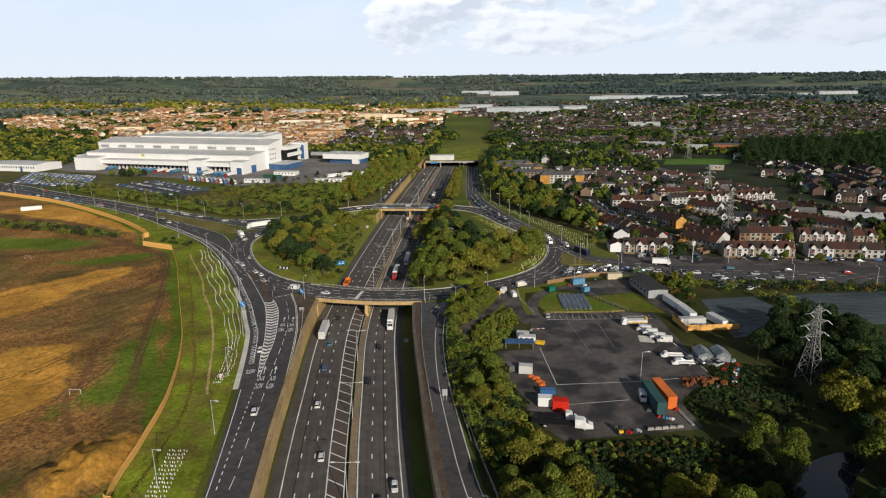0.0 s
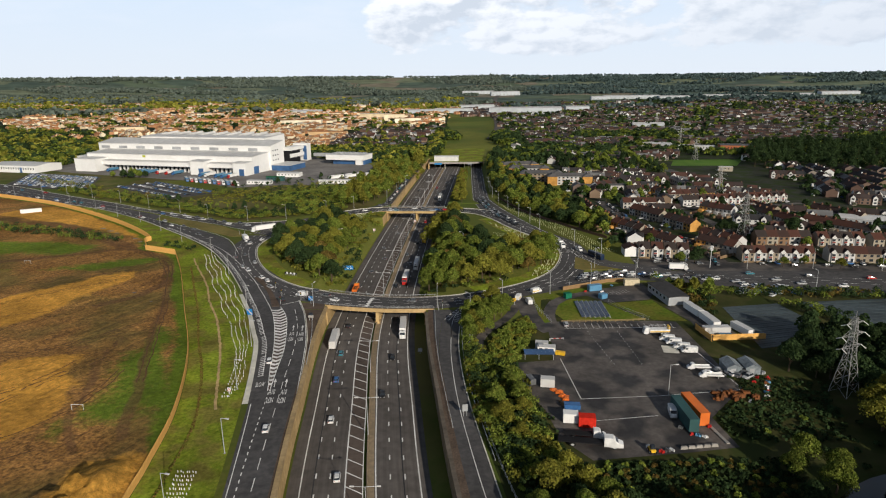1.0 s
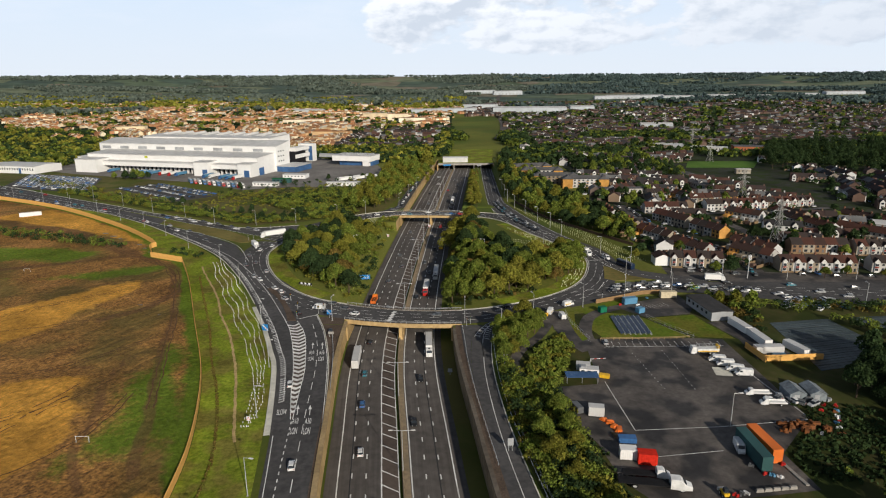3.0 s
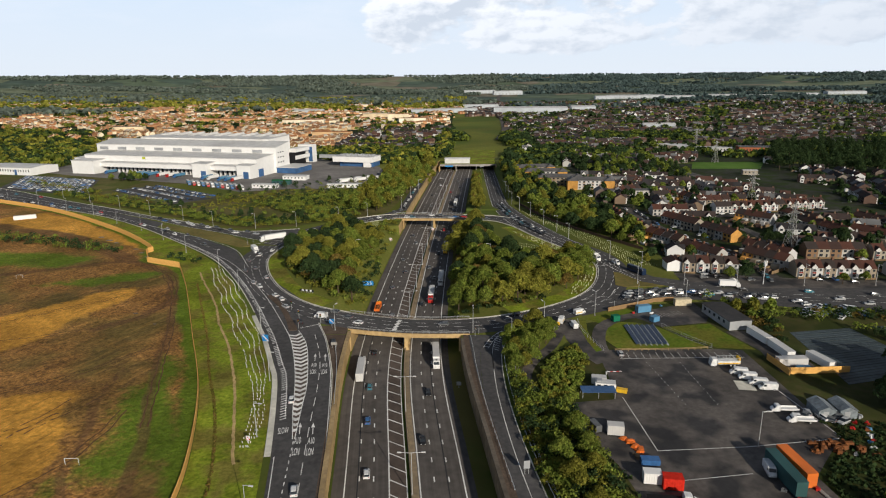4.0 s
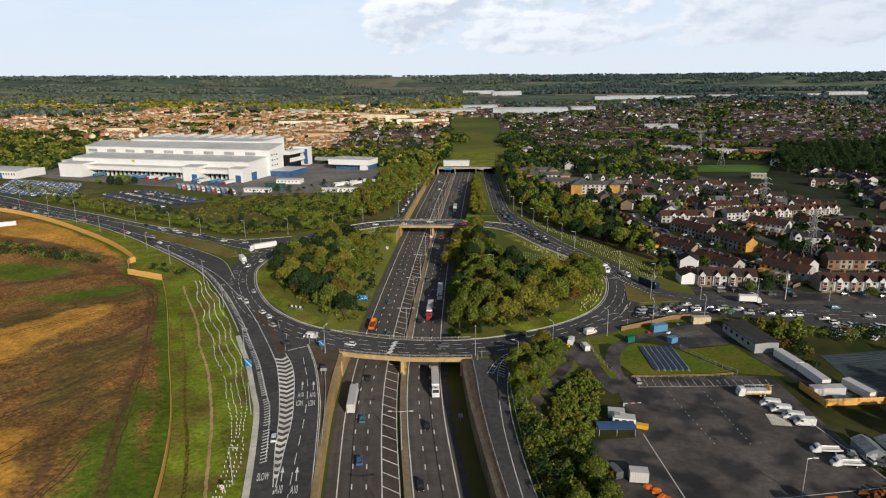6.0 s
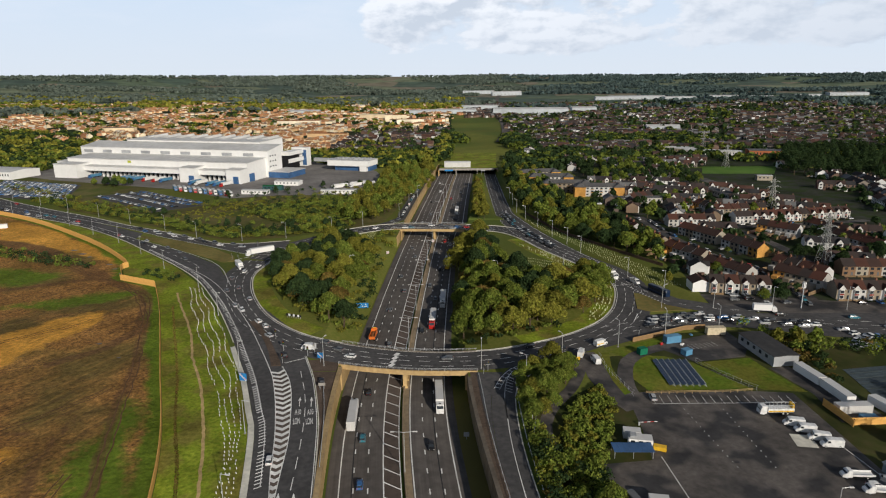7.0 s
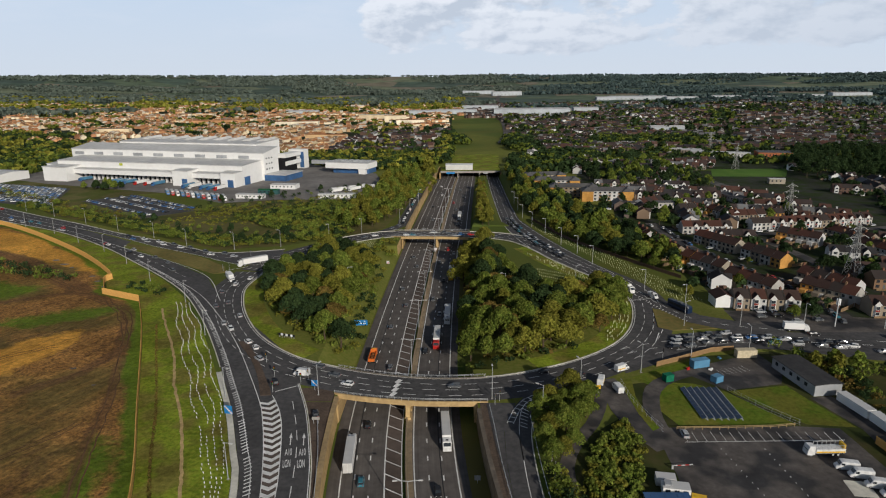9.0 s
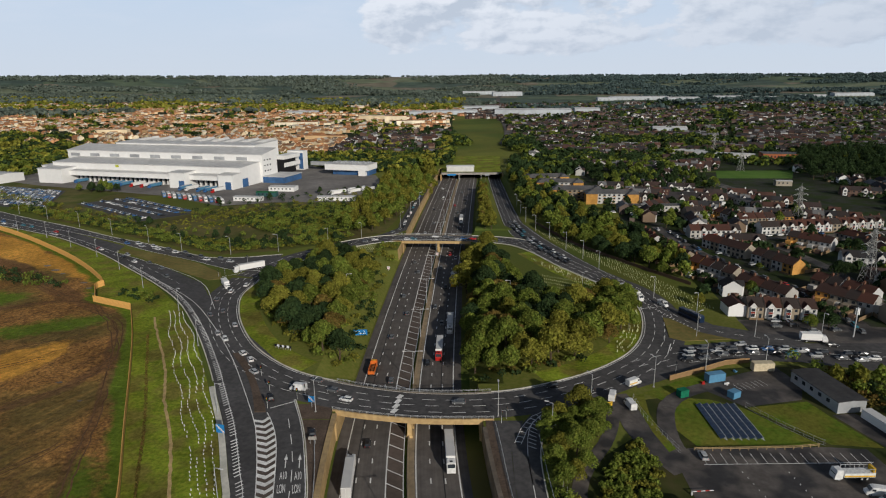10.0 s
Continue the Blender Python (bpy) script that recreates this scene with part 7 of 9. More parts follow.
# ---- terraced houses ----
def make_house(style, w=6.2, d=8.5):
    """One house of a terrace; its front faces -y."""
    wall, label = {"ochre": (FLAT_BRICK, "end-of-terrace house with yellow brick walls and a tiled roof"), "bay": (RENDER_WALL, "two-storey terraced house with a pale bay gable and tiled roof"), "brick": (BRICK, "two-storey brick terraced house with a tiled roof"), "plain": (RENDER_WALL, "plain rendered terraced house with a tiled roof")}[style]
    eave, ridge = 5.1, 7.9
    h = thing("house", label, "house")
    b = Shape()
    b.add([(-w / 2, -d / 2, 0), (w / 2, -d / 2, 0), (w / 2, d / 2, 0), (-w / 2, d / 2, 0), (-w / 2, -d / 2, eave), (w / 2, -d / 2, eave), (w / 2, d / 2, eave), (-w / 2, d / 2, eave), (-w / 2, 0, ridge), (w / 2, 0, ridge)],
          [(0, 1, 5, 4), (1, 2, 6, 9, 5), (2, 3, 7, 6), (3, 0, 4, 8, 7)])
    b.build("wall", wall, h)
    r = Shape()
    for sg in (-1, 1):
        e, z = d / 2 + 0.35, eave - 0.2
        v = [(-w / 2 - 0.02, sg * e, z), (w / 2 + 0.02, sg * e, z), (w / 2 + 0.02, 0, ridge + 0.05), (-w / 2 - 0.02, 0, ridge + 0.05)]
        r.add(v + [(p[0], p[1], p[2] + 0.18) for p in v], [(0, 1, 2, 3), (4, 5, 6, 7), (0, 1, 5, 4), (1, 2, 6, 5), (2, 3, 7, 6), (3, 0, 4, 7)])
    top = r.build("roof", TILE, h)
    c = Shape().box(w / 2 - 0.4, 0.3, ridge - 0.5, 0.75, 1.1, 1.6)
    for k in (-0.25, 0.25):
        c.tube((w / 2 - 0.4, 0.3 + k, ridge + 1.1), (w / 2 - 0.4, 0.3 + k, ridge + 1.5), 0.13, 0.1, 6)
    c.build("chimney", BRICK, top)
    f = -d / 2
    if style == "bay":
        bay = Shape()
        bx = -w * 0.2
        bay.prism([(bx - 1.35, f), (bx - 0.85, f - 0.8), (bx + 0.85, f - 0.8), (bx + 1.35, f)], 0, eave + 0.1)
        bay.add([(bx - 1.6, f - 0.85, eave), (bx + 1.6, f - 0.85, eave), (bx, f - 0.85, eave + 1.9), (bx - 1.6, f + 1.4, eave), (bx + 1.6, f + 1.4, eave), (bx, f + 2.4, eave + 1.9)], [(0, 1, 2), (3, 5, 4), (0, 3, 4, 1)])
        front = bay.build("bay_front", BAY_WHITE, h)
        gr = Shape()
        for sg in (-1, 1):
            v = [(bx + sg * 1.8, f - 1.0, eave - 0.15), (bx + sg * 1.8, f + 1.5, eave - 0.15), (bx, f + 2.6, eave + 2.05), (bx, f - 1.0, eave + 2.05)]
            gr.add(v + [(p[0], p[1], p[2] + 0.14) for p in v], [(0, 1, 2, 3), (4, 5, 6, 7), (0, 1, 5, 4), (2, 3, 7, 6), (3, 0, 4, 7)])
        gr.build("gable_roof", TILE, front)
        for z in (0.9, 3.3):
            Shape().box(bx, f - 0.84, z, 1.5, 0.08, 1.3).build("window", GLASS, front)
        Shape().box(bx, f - 0.86, 2.35, 1.7, 0.06, 0.8).build("hung_tiles", mat("red_hung_tile", (0.22, 0.04, 0.03)), front)
        Shape().box(w * 0.3, f - 0.04, 3.4, 1.0, 0.1, 1.1).build("window", GLASS, h)
        dx = w * 0.3
    else:
        for x in (-w * 0.24, w * 0.24):
            Shape().box(x, f - 0.04, 3.3, 1.4, 0.1, 1.25).build("window", GLASS, h)
        Shape().box(-w * 0.24, f - 0.04, 0.9, 1.7, 0.1, 1.35).build("window", GLASS, h)
        dx = w * 0.24
    Shape().box(dx, f - 0.05, 0.05, 1.0, 0.1, 2.1).build("door", PAINTS["grey"] if style == "brick" else GLASS, h)
    for x in (-w * 0.22, w * 0.25):
        Shape().box(x, d / 2 + 0.04, 3.2, 1.2, 0.1, 1.2).build("window", GLASS, h)
    ex = Shape().box(w * 0.15, d / 2 + 1.4, 0, 3.0, 2.8, 2.7)
    ex.build("rear_extension", wall, h)
    return h


hr = random.Random(4)
ROWS, ROW_TURN = [], []


def terrace(p0, p1, style, flip=False, group="terraced houses"):
    """Houses side by side from p0 to p1, fronts to the right of that way (or to the left)."""
    ln_ = math.dist(p0, p1)
    n = max(1, round(ln_ / 6.3))
    a = math.degrees(math.atan2(p1[1] - p0[1], p1[0] - p0[0])) + (180 if flip else 0)
    for k in range(n):
        f = (k + 0.5) / n
        st = style if hr.random() < 0.8 else "plain"
        if style == "plain" and k == (0 if flip else n - 1) and n > 3 and len(ROWS) % 3:
            st = "ochre"
        o = place(("house", st), lambda: make_house(st), pose(p0[0] + (p1[0] - p0[0]) * f, p0[1] + (p1[1] - p0[1]) * f, 0.02 * (k % 2), 0, 0, a))
        tagged(o, group=group)
        ROWS.append((o.matrix_basis.translation.x, o.matrix_basis.translation.y, -1))
        ROW_TURN.append(radians(a))


terrace((132, 86), (159, 83), "bay")
terrace((158, 98), (146, 121), "plain")
terrace((148, 128), (136, 153), "plain")
terrace((135, 158), (130, 186), "plain")
terrace((129, 192), (128, 214), "brick")
terrace((184, 142), (174, 166), "plain", True)
terrace((173, 172), (160, 198), "plain", True)
terrace((181, 122), (194, 97), "bay", True)
terrace((157, 222), (188, 222), "bay")
terrace((204, 230), (252, 238), "bay")
terrace((252, 238), (291, 248), "bay")
terrace((174, 279), (194, 282), "plain")
terrace((199, 280), (206, 253), "plain", True)
terrace((212, 206), (227, 187), "plain", True)
terrace((246, 213), (255, 184), "plain", True)
terrace((184, 77), (221, 75), "bay")
terrace((229, 76), (266, 71), "bay")
terrace((272, 70), (298, 66), "bay")
terrace((207, 112), (238, 111), "brick")
terrace((240, 108), (266, 107), "bay")
terrace((268, 104), (283, 104), "bay")
terrace((242, 192), (253, 148), "plain", True)
terrace((261, 158), (284, 122), "plain", True)
terrace((174, 105), (187, 87), "plain", True)
terrace((286, 196), (300, 160), "plain", True)
terrace((200, 255), (240, 262), "plain")
terrace((152, 300), (172, 316), "brick")

shed("corner_shop", 129, 88, 88, 9, 8, 4.2, WHITE, TILE, "white gable-ended corner shop beside the terrace", 1.8)
shed("flat_block", 160, 305, 1, 38, 9, 4.6, RENDER_WALL, SLATE, "long low white block of flats", 0.8)
shed("flat_block", 172, 410, 0, 30, 9, 4.6, RENDER_WALL, SLATE, "long low white block of flats", 0.8)
shed("flat_block", 216, 357, 0, 30, 9, 4.6, RENDER_WALL, SLATE, "long low white block of flats", 0.8)
shed("hall", 239, 325, -78, 40, 10, 4.4, RENDER_WALL, SLATE, "long grey hall behind the estate", 1.6)
shed("depot_block", 314, 420, -8, 14, 7, 4.6, RENDER_WALL, ROOF_PALE, "white two-storey depot block by the playing field", 0.4)
shed("white_shed", 303, 160, -25, 34, 18, 5, GREY_CLAD, ROOF_PALE, "pale-roofed market shed with an open side", 1.0)
shed("brick_hall", 405, 612, -14, 42, 26, 9, mat("orange_brick", (0.36, 0.13, 0.06)), SLATE, "large orange brick hall by the playing field", 0.4)
for x, y, w in ((312, 690, 60), (350, 640, 70), (330, 665, 40)):
    shed("school_block", x, y, -22, w, 16, 6, RENDER_WALL, ROOF_PALE, "pale flat-roofed school block", 0.3)


def make_flats():
    f = thing("apartment_block", "three-storey yellow brick flats with slate hipped roofs", "apartment block")
    Shape().box(0, 0, 0, 30, 10, 8.2).build("wall", RENDER_WALL, f)
    for x in (-16, 16):
        Shape().box(x, -1.5, 0, 9, 14, 8.4).build("gable_wing", FLAT_BRICK, f)
        r = Shape()
        r.add([(x - 5, -9, 8.3), (x + 5, -9, 8.3), (x + 5, 6, 8.3), (x - 5, 6, 8.3), (x, -5, 11.2), (x, 3, 11.2)], [(0, 1, 4), (1, 2, 5, 4), (2, 3, 5), (3, 0, 4, 5), (3, 2, 1, 0)])
        r.build("wing_roof", SLATE, f)
    r = Shape()
    r.add([(-15.5, -5.8, 8.2), (15.5, -5.8, 8.2), (15.5, 5.8, 8.2), (-15.5, 5.8, 8.2), (-14, 0, 11), (14, 0, 11)], [(0, 1, 5, 4), (1, 2, 5), (2, 3, 4, 5), (3, 0, 4), (3, 2, 1, 0)])
    r.build("roof", SLATE, f)
    for z in (1.0, 3.7, 6.3):
        for k in range(6):
            Shape().box(-9.5 + 3.8 * k, -5.05, z, 1.7, 0.12, 1.3).build("window", GLASS, f)
            if k % 2:
                Shape().box(-9.5 + 3.8 * k, -5.5, z - 0.5, 2.4, 0.9, 0.25).build("balcony", FLAT_BRICK, f)
    return f


for x, y, a in ((104, 398, -4), (112, 358, -6), (136, 338, -4), (96, 430, 10)):
    place("flats", make_flats, pose(x, y, 0, 0, 0, a))

# estate ground
eg = Shape()
eg.flat([(126, 64), (300, 62), (330, 120), (330, 260), (260, 330), (140, 330), (122, 250), (124, 180), (132, 130)], 0.03)
eg.flat([(70, 330), (138, 335), (140, 450), (70, 470)], 0.03)
eg.flat([(250, 60), (560, 60), (560, 500), (300, 508), (138, 520), (138, 300)], 0.015)
pk = Shape()
pk.flat([(127, 57.5), (300, 49), (300, 61), (240, 66), (186, 70.5), (150, 78), (127, 80)], 0.045)
structure("forecourt", pk, ASPHALT_LOT, "worn asphalt parking strip before the terraces", "pavement")
structure("estate_ground", eg, URBAN, "mixed gardens, drives and grey yards between the houses", "ground")
PLAY = [(272, 466), (345, 463), (400, 566), (312, 572)]
pf = Shape()
pf.flat(PLAY, 0.04)
pf.flat([(440, 640), (520, 640), (560, 740), (470, 740)], 0.04 + 1.2)
structure("playing_field", pf, mat("sports_turf", (0.075, 0.15, 0.022), (0.10, 0.17, 0.03), 0.1, 0.02, 0.95, var=0.15), "dark green playing field", "field")

# ---- far town, beyond counting ----
tr_ = random.Random(17)
walls, roofs, panes = Shape(), Shape(), Shape()
warm_lit_walls, warm_lit_roofs = Shape(), Shape()


GARDEN = []
garden, bays, park = Shape(), Shape(), Shape()


def bay_front(x, y, a):
    """A white gabled bay on the front of a joined house."""
    c, s = math.cos(a), math.sin(a)
    P = lambda u, v, q: (x + c * u - s * v, y + s * u + c * v, q)
    bays.add([P(-2.6, -5.1, 0), P(0.6, -5.1, 0), P(0.6, -4.2, 0), P(-2.6, -4.2, 0), P(-2.6, -5.1, 5.2), P(0.6, -5.1, 5.2), P(0.6, -4.2, 5.2), P(-2.6, -4.2, 5.2), P(-1, -5.1, 7.1), P(-1, -1.8, 7.1)], [(0, 1, 5, 8, 4), (1, 2, 6, 5), (3, 0, 4, 7)])
    roofs.add([P(-3.0, -5.3, 5.0), P(-1, -5.3, 7.3), P(-1, -1.4, 7.3), P(-3.0, -4.0, 5.0), P(1.0, -5.3, 5.0), P(1.0, -4.0, 5.0)], [(0, 1, 2, 3), (1, 4, 5, 2)])
    for q in (0.9, 3.4):
        panes.add([P(-1.9, -5.14, q), P(-0.1, -5.14, q), P(-0.1, -5.14, q + 1.3), P(-1.9, -5.14, q + 1.3)], [(0, 1, 2, 3)])


def far_house(x, y, a, w, d, h, rg):
    z = land(x, y) - 0.3
    # left town takes the sun-brightened palette, the rest the shade-darkened one
    wl_, rf_ = (warm_lit_walls, warm_lit_roofs) if x < -170 or (x < 30 and y > 1050) else (walls, roofs)
    c, s = math.cos(a), math.sin(a)
    P = lambda u, v, q: (x + c * u - s * v, y + s * u + c * v, z + q)
    wl_.add([P(-w / 2, -d / 2, 0), P(w / 2, -d / 2, 0), P(w / 2, d / 2, 0), P(-w / 2, d / 2, 0), P(-w / 2, -d / 2, h), P(w / 2, -d / 2, h), P(w / 2, d / 2, h), P(-w / 2, d / 2, h), P(-w / 2, 0, h + rg), P(w / 2, 0, h + rg)],
              [(0, 1, 5, 4), (1, 2, 6, 9, 5), (2, 3, 7, 6), (3, 0, 4, 8, 7)])
    e = d / 2 + 0.5
    rf_.add([P(-w / 2 - .3, -e, h - .1), P(w / 2 + .3, -e, h - .1), P(w / 2 + .3, 0, h + rg + .15), P(-w / 2 - .3, 0, h + rg + .15), P(w / 2 + .3, e, h - .1), P(-w / 2 - .3, e, h - .1)], [(0, 1, 2, 3), (3, 2, 4, 5)])
    if y < 700:
        for u in (-w * .25, w * .25):
            for q in (0.9, 3.3):
                for sd in (-1, 1):
                    v = sd * (d / 2 + 0.05)
                    panes.add([P(u - .7, v, q), P(u + .7, v, q), P(u + .7, v, q + 1.3), P(u - .7, v, q + 1.3)], [(0, 1, 2, 3)])
    if tr_.random() < 0.5:
        wl_.add([P(w * .3, -.5, h + rg - .6), P(w * .3 + .8, -.5, h + rg - .6), P(w * .3 + .8, .5, h + rg - .6), P(w * .3, .5, h + rg - .6), P(w * .3, -.5, h + rg + 1.2), P(w * .3 + .8, -.5, h + rg + 1.2), P(w * .3 + .8, .5, h + rg + 1.2), P(w * .3, .5, h + rg + 1.2)], [(0, 1, 5, 4), (1, 2, 6, 5), (2, 3, 7, 6), (3, 0, 4, 7), (4, 5, 6, 7)])


fences = Shape()
for (hx, hy, _g), ha in zip(ROWS, ROW_TURN):
    Q = lambda u, v: (hx + math.cos(ha) * u - math.sin(ha) * v, hy + math.sin(ha) * u + math.cos(ha) * v)
    for u in (-3.1, 3.1):
        fences.box(*Q(u, 10.2), 0.02, 0.12, 11.5, 1.7, math.degrees(ha))
    if tr_.random() < 0.75:
        garden.box(*Q(tr_.uniform(-1.6, 1.6), tr_.uniform(12, 15)), 0.02, tr_.uniform(1.8, 3.2), tr_.uniform(2, 4), tr_.uniform(1.9, 2.5), math.degrees(ha))
    if tr_.random() < 0.5:
        garden.box(*Q(tr_.uniform(-1.5, 0.5), 5.2), 0.02, 2.4, 2.2, 2.4, math.degrees(ha))
    for _k in range(tr_.choice([0, 1, 1, 2])):
        GARDEN.append((*Q(tr_.uniform(-3, 3), tr_.uniform(8, 16)), tr_.uniform(0.25, 0.6)))
    if tr_.random() < 0.55:
        joined_car(*Q(tr_.uniform(-1.6, 1.6), -7.4), math.degrees(ha) + tr_.choice([0, 90, 180]), 0.04, tr_.choice([0, 1, 2, 3, 4, 0, 1]))
    if tr_.random() < 0.6:
        fences.box(*Q(0, -6.0), 0.02, 5.6, 0.2, 0.9, math.degrees(ha))
NEAR = list(ROWS)
STREETS = [street, cr_line([(186, 62), (196, 100), (205, 150), (200, 200), (192, 215)]), cr_line([(148, 232), (200, 218), (255, 226), (300, 236)]), cr_line([(238, 520), (254, 454), (262, 396), (276, 337), (292, 275)]), cr_line([(255, 62), (262, 95), (300, 130)])]


def no_house(x, y):
    if 0 < x < 110 and 500 < y < 1400:
        return True
    if x < -60 and y < 640 + 0.25 * (-x) * (x < -380):
        return True
    if x < 60 and y < 620:
        return True
    if 270 < x < 440 and 570 < y < 690:
        return True
    if 262 < x < 372 and 372 < y < 520:
        return True
    if inside(x, y, WOOD_EAST) or inside(x, y, PLAY):
        return True
    if 62 < x < 135 and y < 520:
        return True
    return x > 60 and y < (102 if x < 300 else 68)


for _ in range(900):
    x, y = tr_.uniform(128, 560), tr_.uniform(62, 560)
    if noise.noise(Vector((x / 70, y / 55, 14))) > 0.16:
        continue
    ang = math.radians(-12 + (90 if noise.noise(Vector((x / 120, y / 120, 2))) > 0.12 else 0) + 8 * math.sin(x / 60))
    for k in range(tr_.randint(4, 9)):
        px, py = x + math.cos(ang) * k * 7.4, y + math.sin(ang) * k * 7.4
        if no_house(px, py) or any((px - a) ** 2 + (py - b) ** 2 < 150 and g != _ for a, b, g in NEAR) or min(edge_gap(px, py, q) for q in STREETS) < 9.5 or any((px - q[1]) ** 2 + (py - q[2]) ** 2 < 30 for q in FAR_SPOTS if q[3] > 5.5 and q[1] > 100):
            break
        NEAR.append((px, py, _))
        far_house(px, py, ang, 7.2, 8.5, 5.1, 2.7)
        if k % 2 == 0:
            bay_front(px, py, ang)
        for _k in range(tr_.choice([2, 2, 3, 3])):
            u, v = tr_.uniform(-3, 3), tr_.choice([-1, 1]) * tr_.uniform(8.5, 13)
            GARDEN.append((px + math.cos(ang) * u - math.sin(ang) * v, py + math.sin(ang) * u + math.cos(ang) * v, tr_.uniform(0.35, 0.85)))
        if tr_.random() < 0.6:
            u, v = tr_.uniform(-2.5, 2.5), tr_.choice([-1, 1]) * tr_.uniform(9, 12)
            garden.box(px + math.cos(ang) * u - math.sin(ang) * v, py + math.sin(ang) * u + math.cos(ang) * v, 0.02, tr_.uniform(1.8, 3.4), tr_.uniform(1.8, 4), tr_.uniform(1.9, 2.5), math.degrees(ang))
        if tr_.random() < 0.5:
            u, v = tr_.uniform(-2.5, 2.5), tr_.choice([-1, 1]) * 8.2
            joined_car(px + math.cos(ang) * u - math.sin(ang) * v, py + math.sin(ang) * u + math.cos(ang) * v, math.degrees(ang) + tr_.choice([0, 90]), 0.03, tr_.choice([0, 1, 2, 3, 4, 0, 1]))
for _ in range(1700):
    y = 560 + 1450 * tr_.random() ** 1.15
    half = 0.76 * (y + 230)
    x = tr_.uniform(-half, half) + 40
    ang = math.radians(20 * math.sin(x / 210 + 1) + 25 * math.cos(y / 260) + (90 if tr_.random() < 0.3 else 0))
    for k in range(tr_.randint(3, 7)):
        px, py = x + math.cos(ang) * k * 8.6, y + math.sin(ang) * k * 8.6
        if no_house(px, py) or in_woods(px, py):
            continue
        far_house(px, py, ang + tr_.uniform(-.03, .03), tr_.uniform(6.5, 9), tr_.uniform(7.5, 10), tr_.uniform(4.6, 6.2), tr_.uniform(2.0, 3.2))
for x, y, w, d, h in ((-210, 900, 70, 16, 9), (-330, 1180, 90, 24, 11), (-90, 1200, 60, 18, 12), (-520, 1250, 120, 30, 9), (-640, 1020, 60, 14, 10), (-180, 1330, 80, 16, 15), (-130, 1290, 50, 14, 16)):
    far_house(x, y, tr_.uniform(-.3, .2), w, d, h, 1.0)
far_trees("garden_trees", GARDEN, LEAF["dark"], "dark hedges and small trees in back gardens", each=26, seed=9)
tagged(fences.build("garden_fences", WOOD), "weathered board fences and low walls between the gardens", "fences", kind="stuff")
tagged(garden.build("garden_sheds", TOWN_WALL), "small sheds and garages in back gardens", "sheds", kind="stuff")
tagged(bays.build("house_bays", BAY_WHITE), "white bay fronts of the joined houses", "bays", kind="stuff")
tagged(park.build("parked_cars", CAR_MATS), "cars parked on drives and streets of the estate", "cars", kind="stuff")
tagged(panes.build("town_windows", GLASS), "dark windows of the joined houses", "windows", kind="stuff")
tagged(warm_lit_walls.build("town_houses", WARM_LIT_WALL), "warm brick and cream houses of the far town", "houses", kind="stuff")
tagged(warm_lit_roofs.build("town_roofs", WARM_LIT_ROOF), "orange and brown tiled roofs of the far town", "roofs", kind="stuff")
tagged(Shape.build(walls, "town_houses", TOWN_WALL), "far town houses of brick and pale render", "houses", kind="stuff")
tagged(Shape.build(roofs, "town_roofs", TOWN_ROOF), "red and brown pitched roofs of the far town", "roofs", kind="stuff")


def big_shed(x, y, a, w, d, h, label="long white industrial shed in the distance"):
    s = thing("industrial_shed", label, "shed")
    z = land(x, y)
    s.matrix_basis = pose(x, y, z, 0, 0, a)
    Shape().box(0, 0, -2, w, d, h + 2).build("wall", SHED_BLUE, s)
    b = Shape()
    b.add([(-w / 2, -d / 2 - .5, h), (w / 2, -d / 2 - .5, h), (w / 2, 0, h + 2.5), (-w / 2, 0, h + 2.5), (w / 2, d / 2 + .5, h), (-w / 2, d / 2 + .5, h)], [(0, 1, 2, 3), (3, 2, 4, 5), (0, 3, 5), (1, 4, 2)])
    b.build("roof", ROOF_PALE, s)
    for k in range(int(w / 16)):
        Shape().box(-w / 2 + 9 + 16 * k, -d / 2 - 0.2, 0.5, 6, 0.5, h * 0.4).build("door", GREY_CLAD, s)


for x, y, a, w, d, h in SHEDS:
    big_shed(x, y, a, w, d, h)
ur = Shape()
for poly in ([(-1500, 1100), (-420, 640), (0, 640), (10, 850), (30, 1500), (-300, 2000), (-1500, 2000)], [(110, 520), (520, 520), (800, 560), (1500, 1000), (1500, 1900), (110, 1900)]):
    xs = [p[0] for p in poly]
    yl = [p[1] for p in poly]
    step = 60
    for i in range(int((max(xs) - min(xs)) / step)):
        for j in range(int((max(yl) - min(yl)) / step)):
            x0, y0 = min(xs) + i * step, min(yl) + j * step
            if inside(x0 + 30, y0 + 30, poly):
                ur.add([(a, b, land(a, b) + 0.35) for a, b in ((x0, y0), (x0 + step, y0), (x0 + step, y0 + step), (x0, y0 + step))], [(0, 1, 2, 3)])
structure("town_ground", ur, URBAN, "streets, gardens and hard ground of the far town", "ground")

fr_ = Shape()
fl = cr_line([(84, 815), (106, 1000), (124, 1400), (145, 1800), (162, 2260), (200, 2700)], 30)
a_, b_ = offset(fl, -8), offset(fl, 8)
fr_.strip([(x, y, land(x, y) + 1.0) for x, y in a_], [(x, y, land(x, y) + 1.0) for x, y in b_])
fl = cr_line([(238, 520), (240, 560), (246, 700), (257, 920)], 20)
a_, b_ = offset(fl, -5), offset(fl, 5)
fr_.strip([(x, y, land(x, y) + 0.5) for x, y in a_], [(x, y, land(x, y) + 0.5) for x, y in b_])
structure("far_road", fr_, ASPHALT_MW, "straight grey dual carriageway running into the far town", "road")


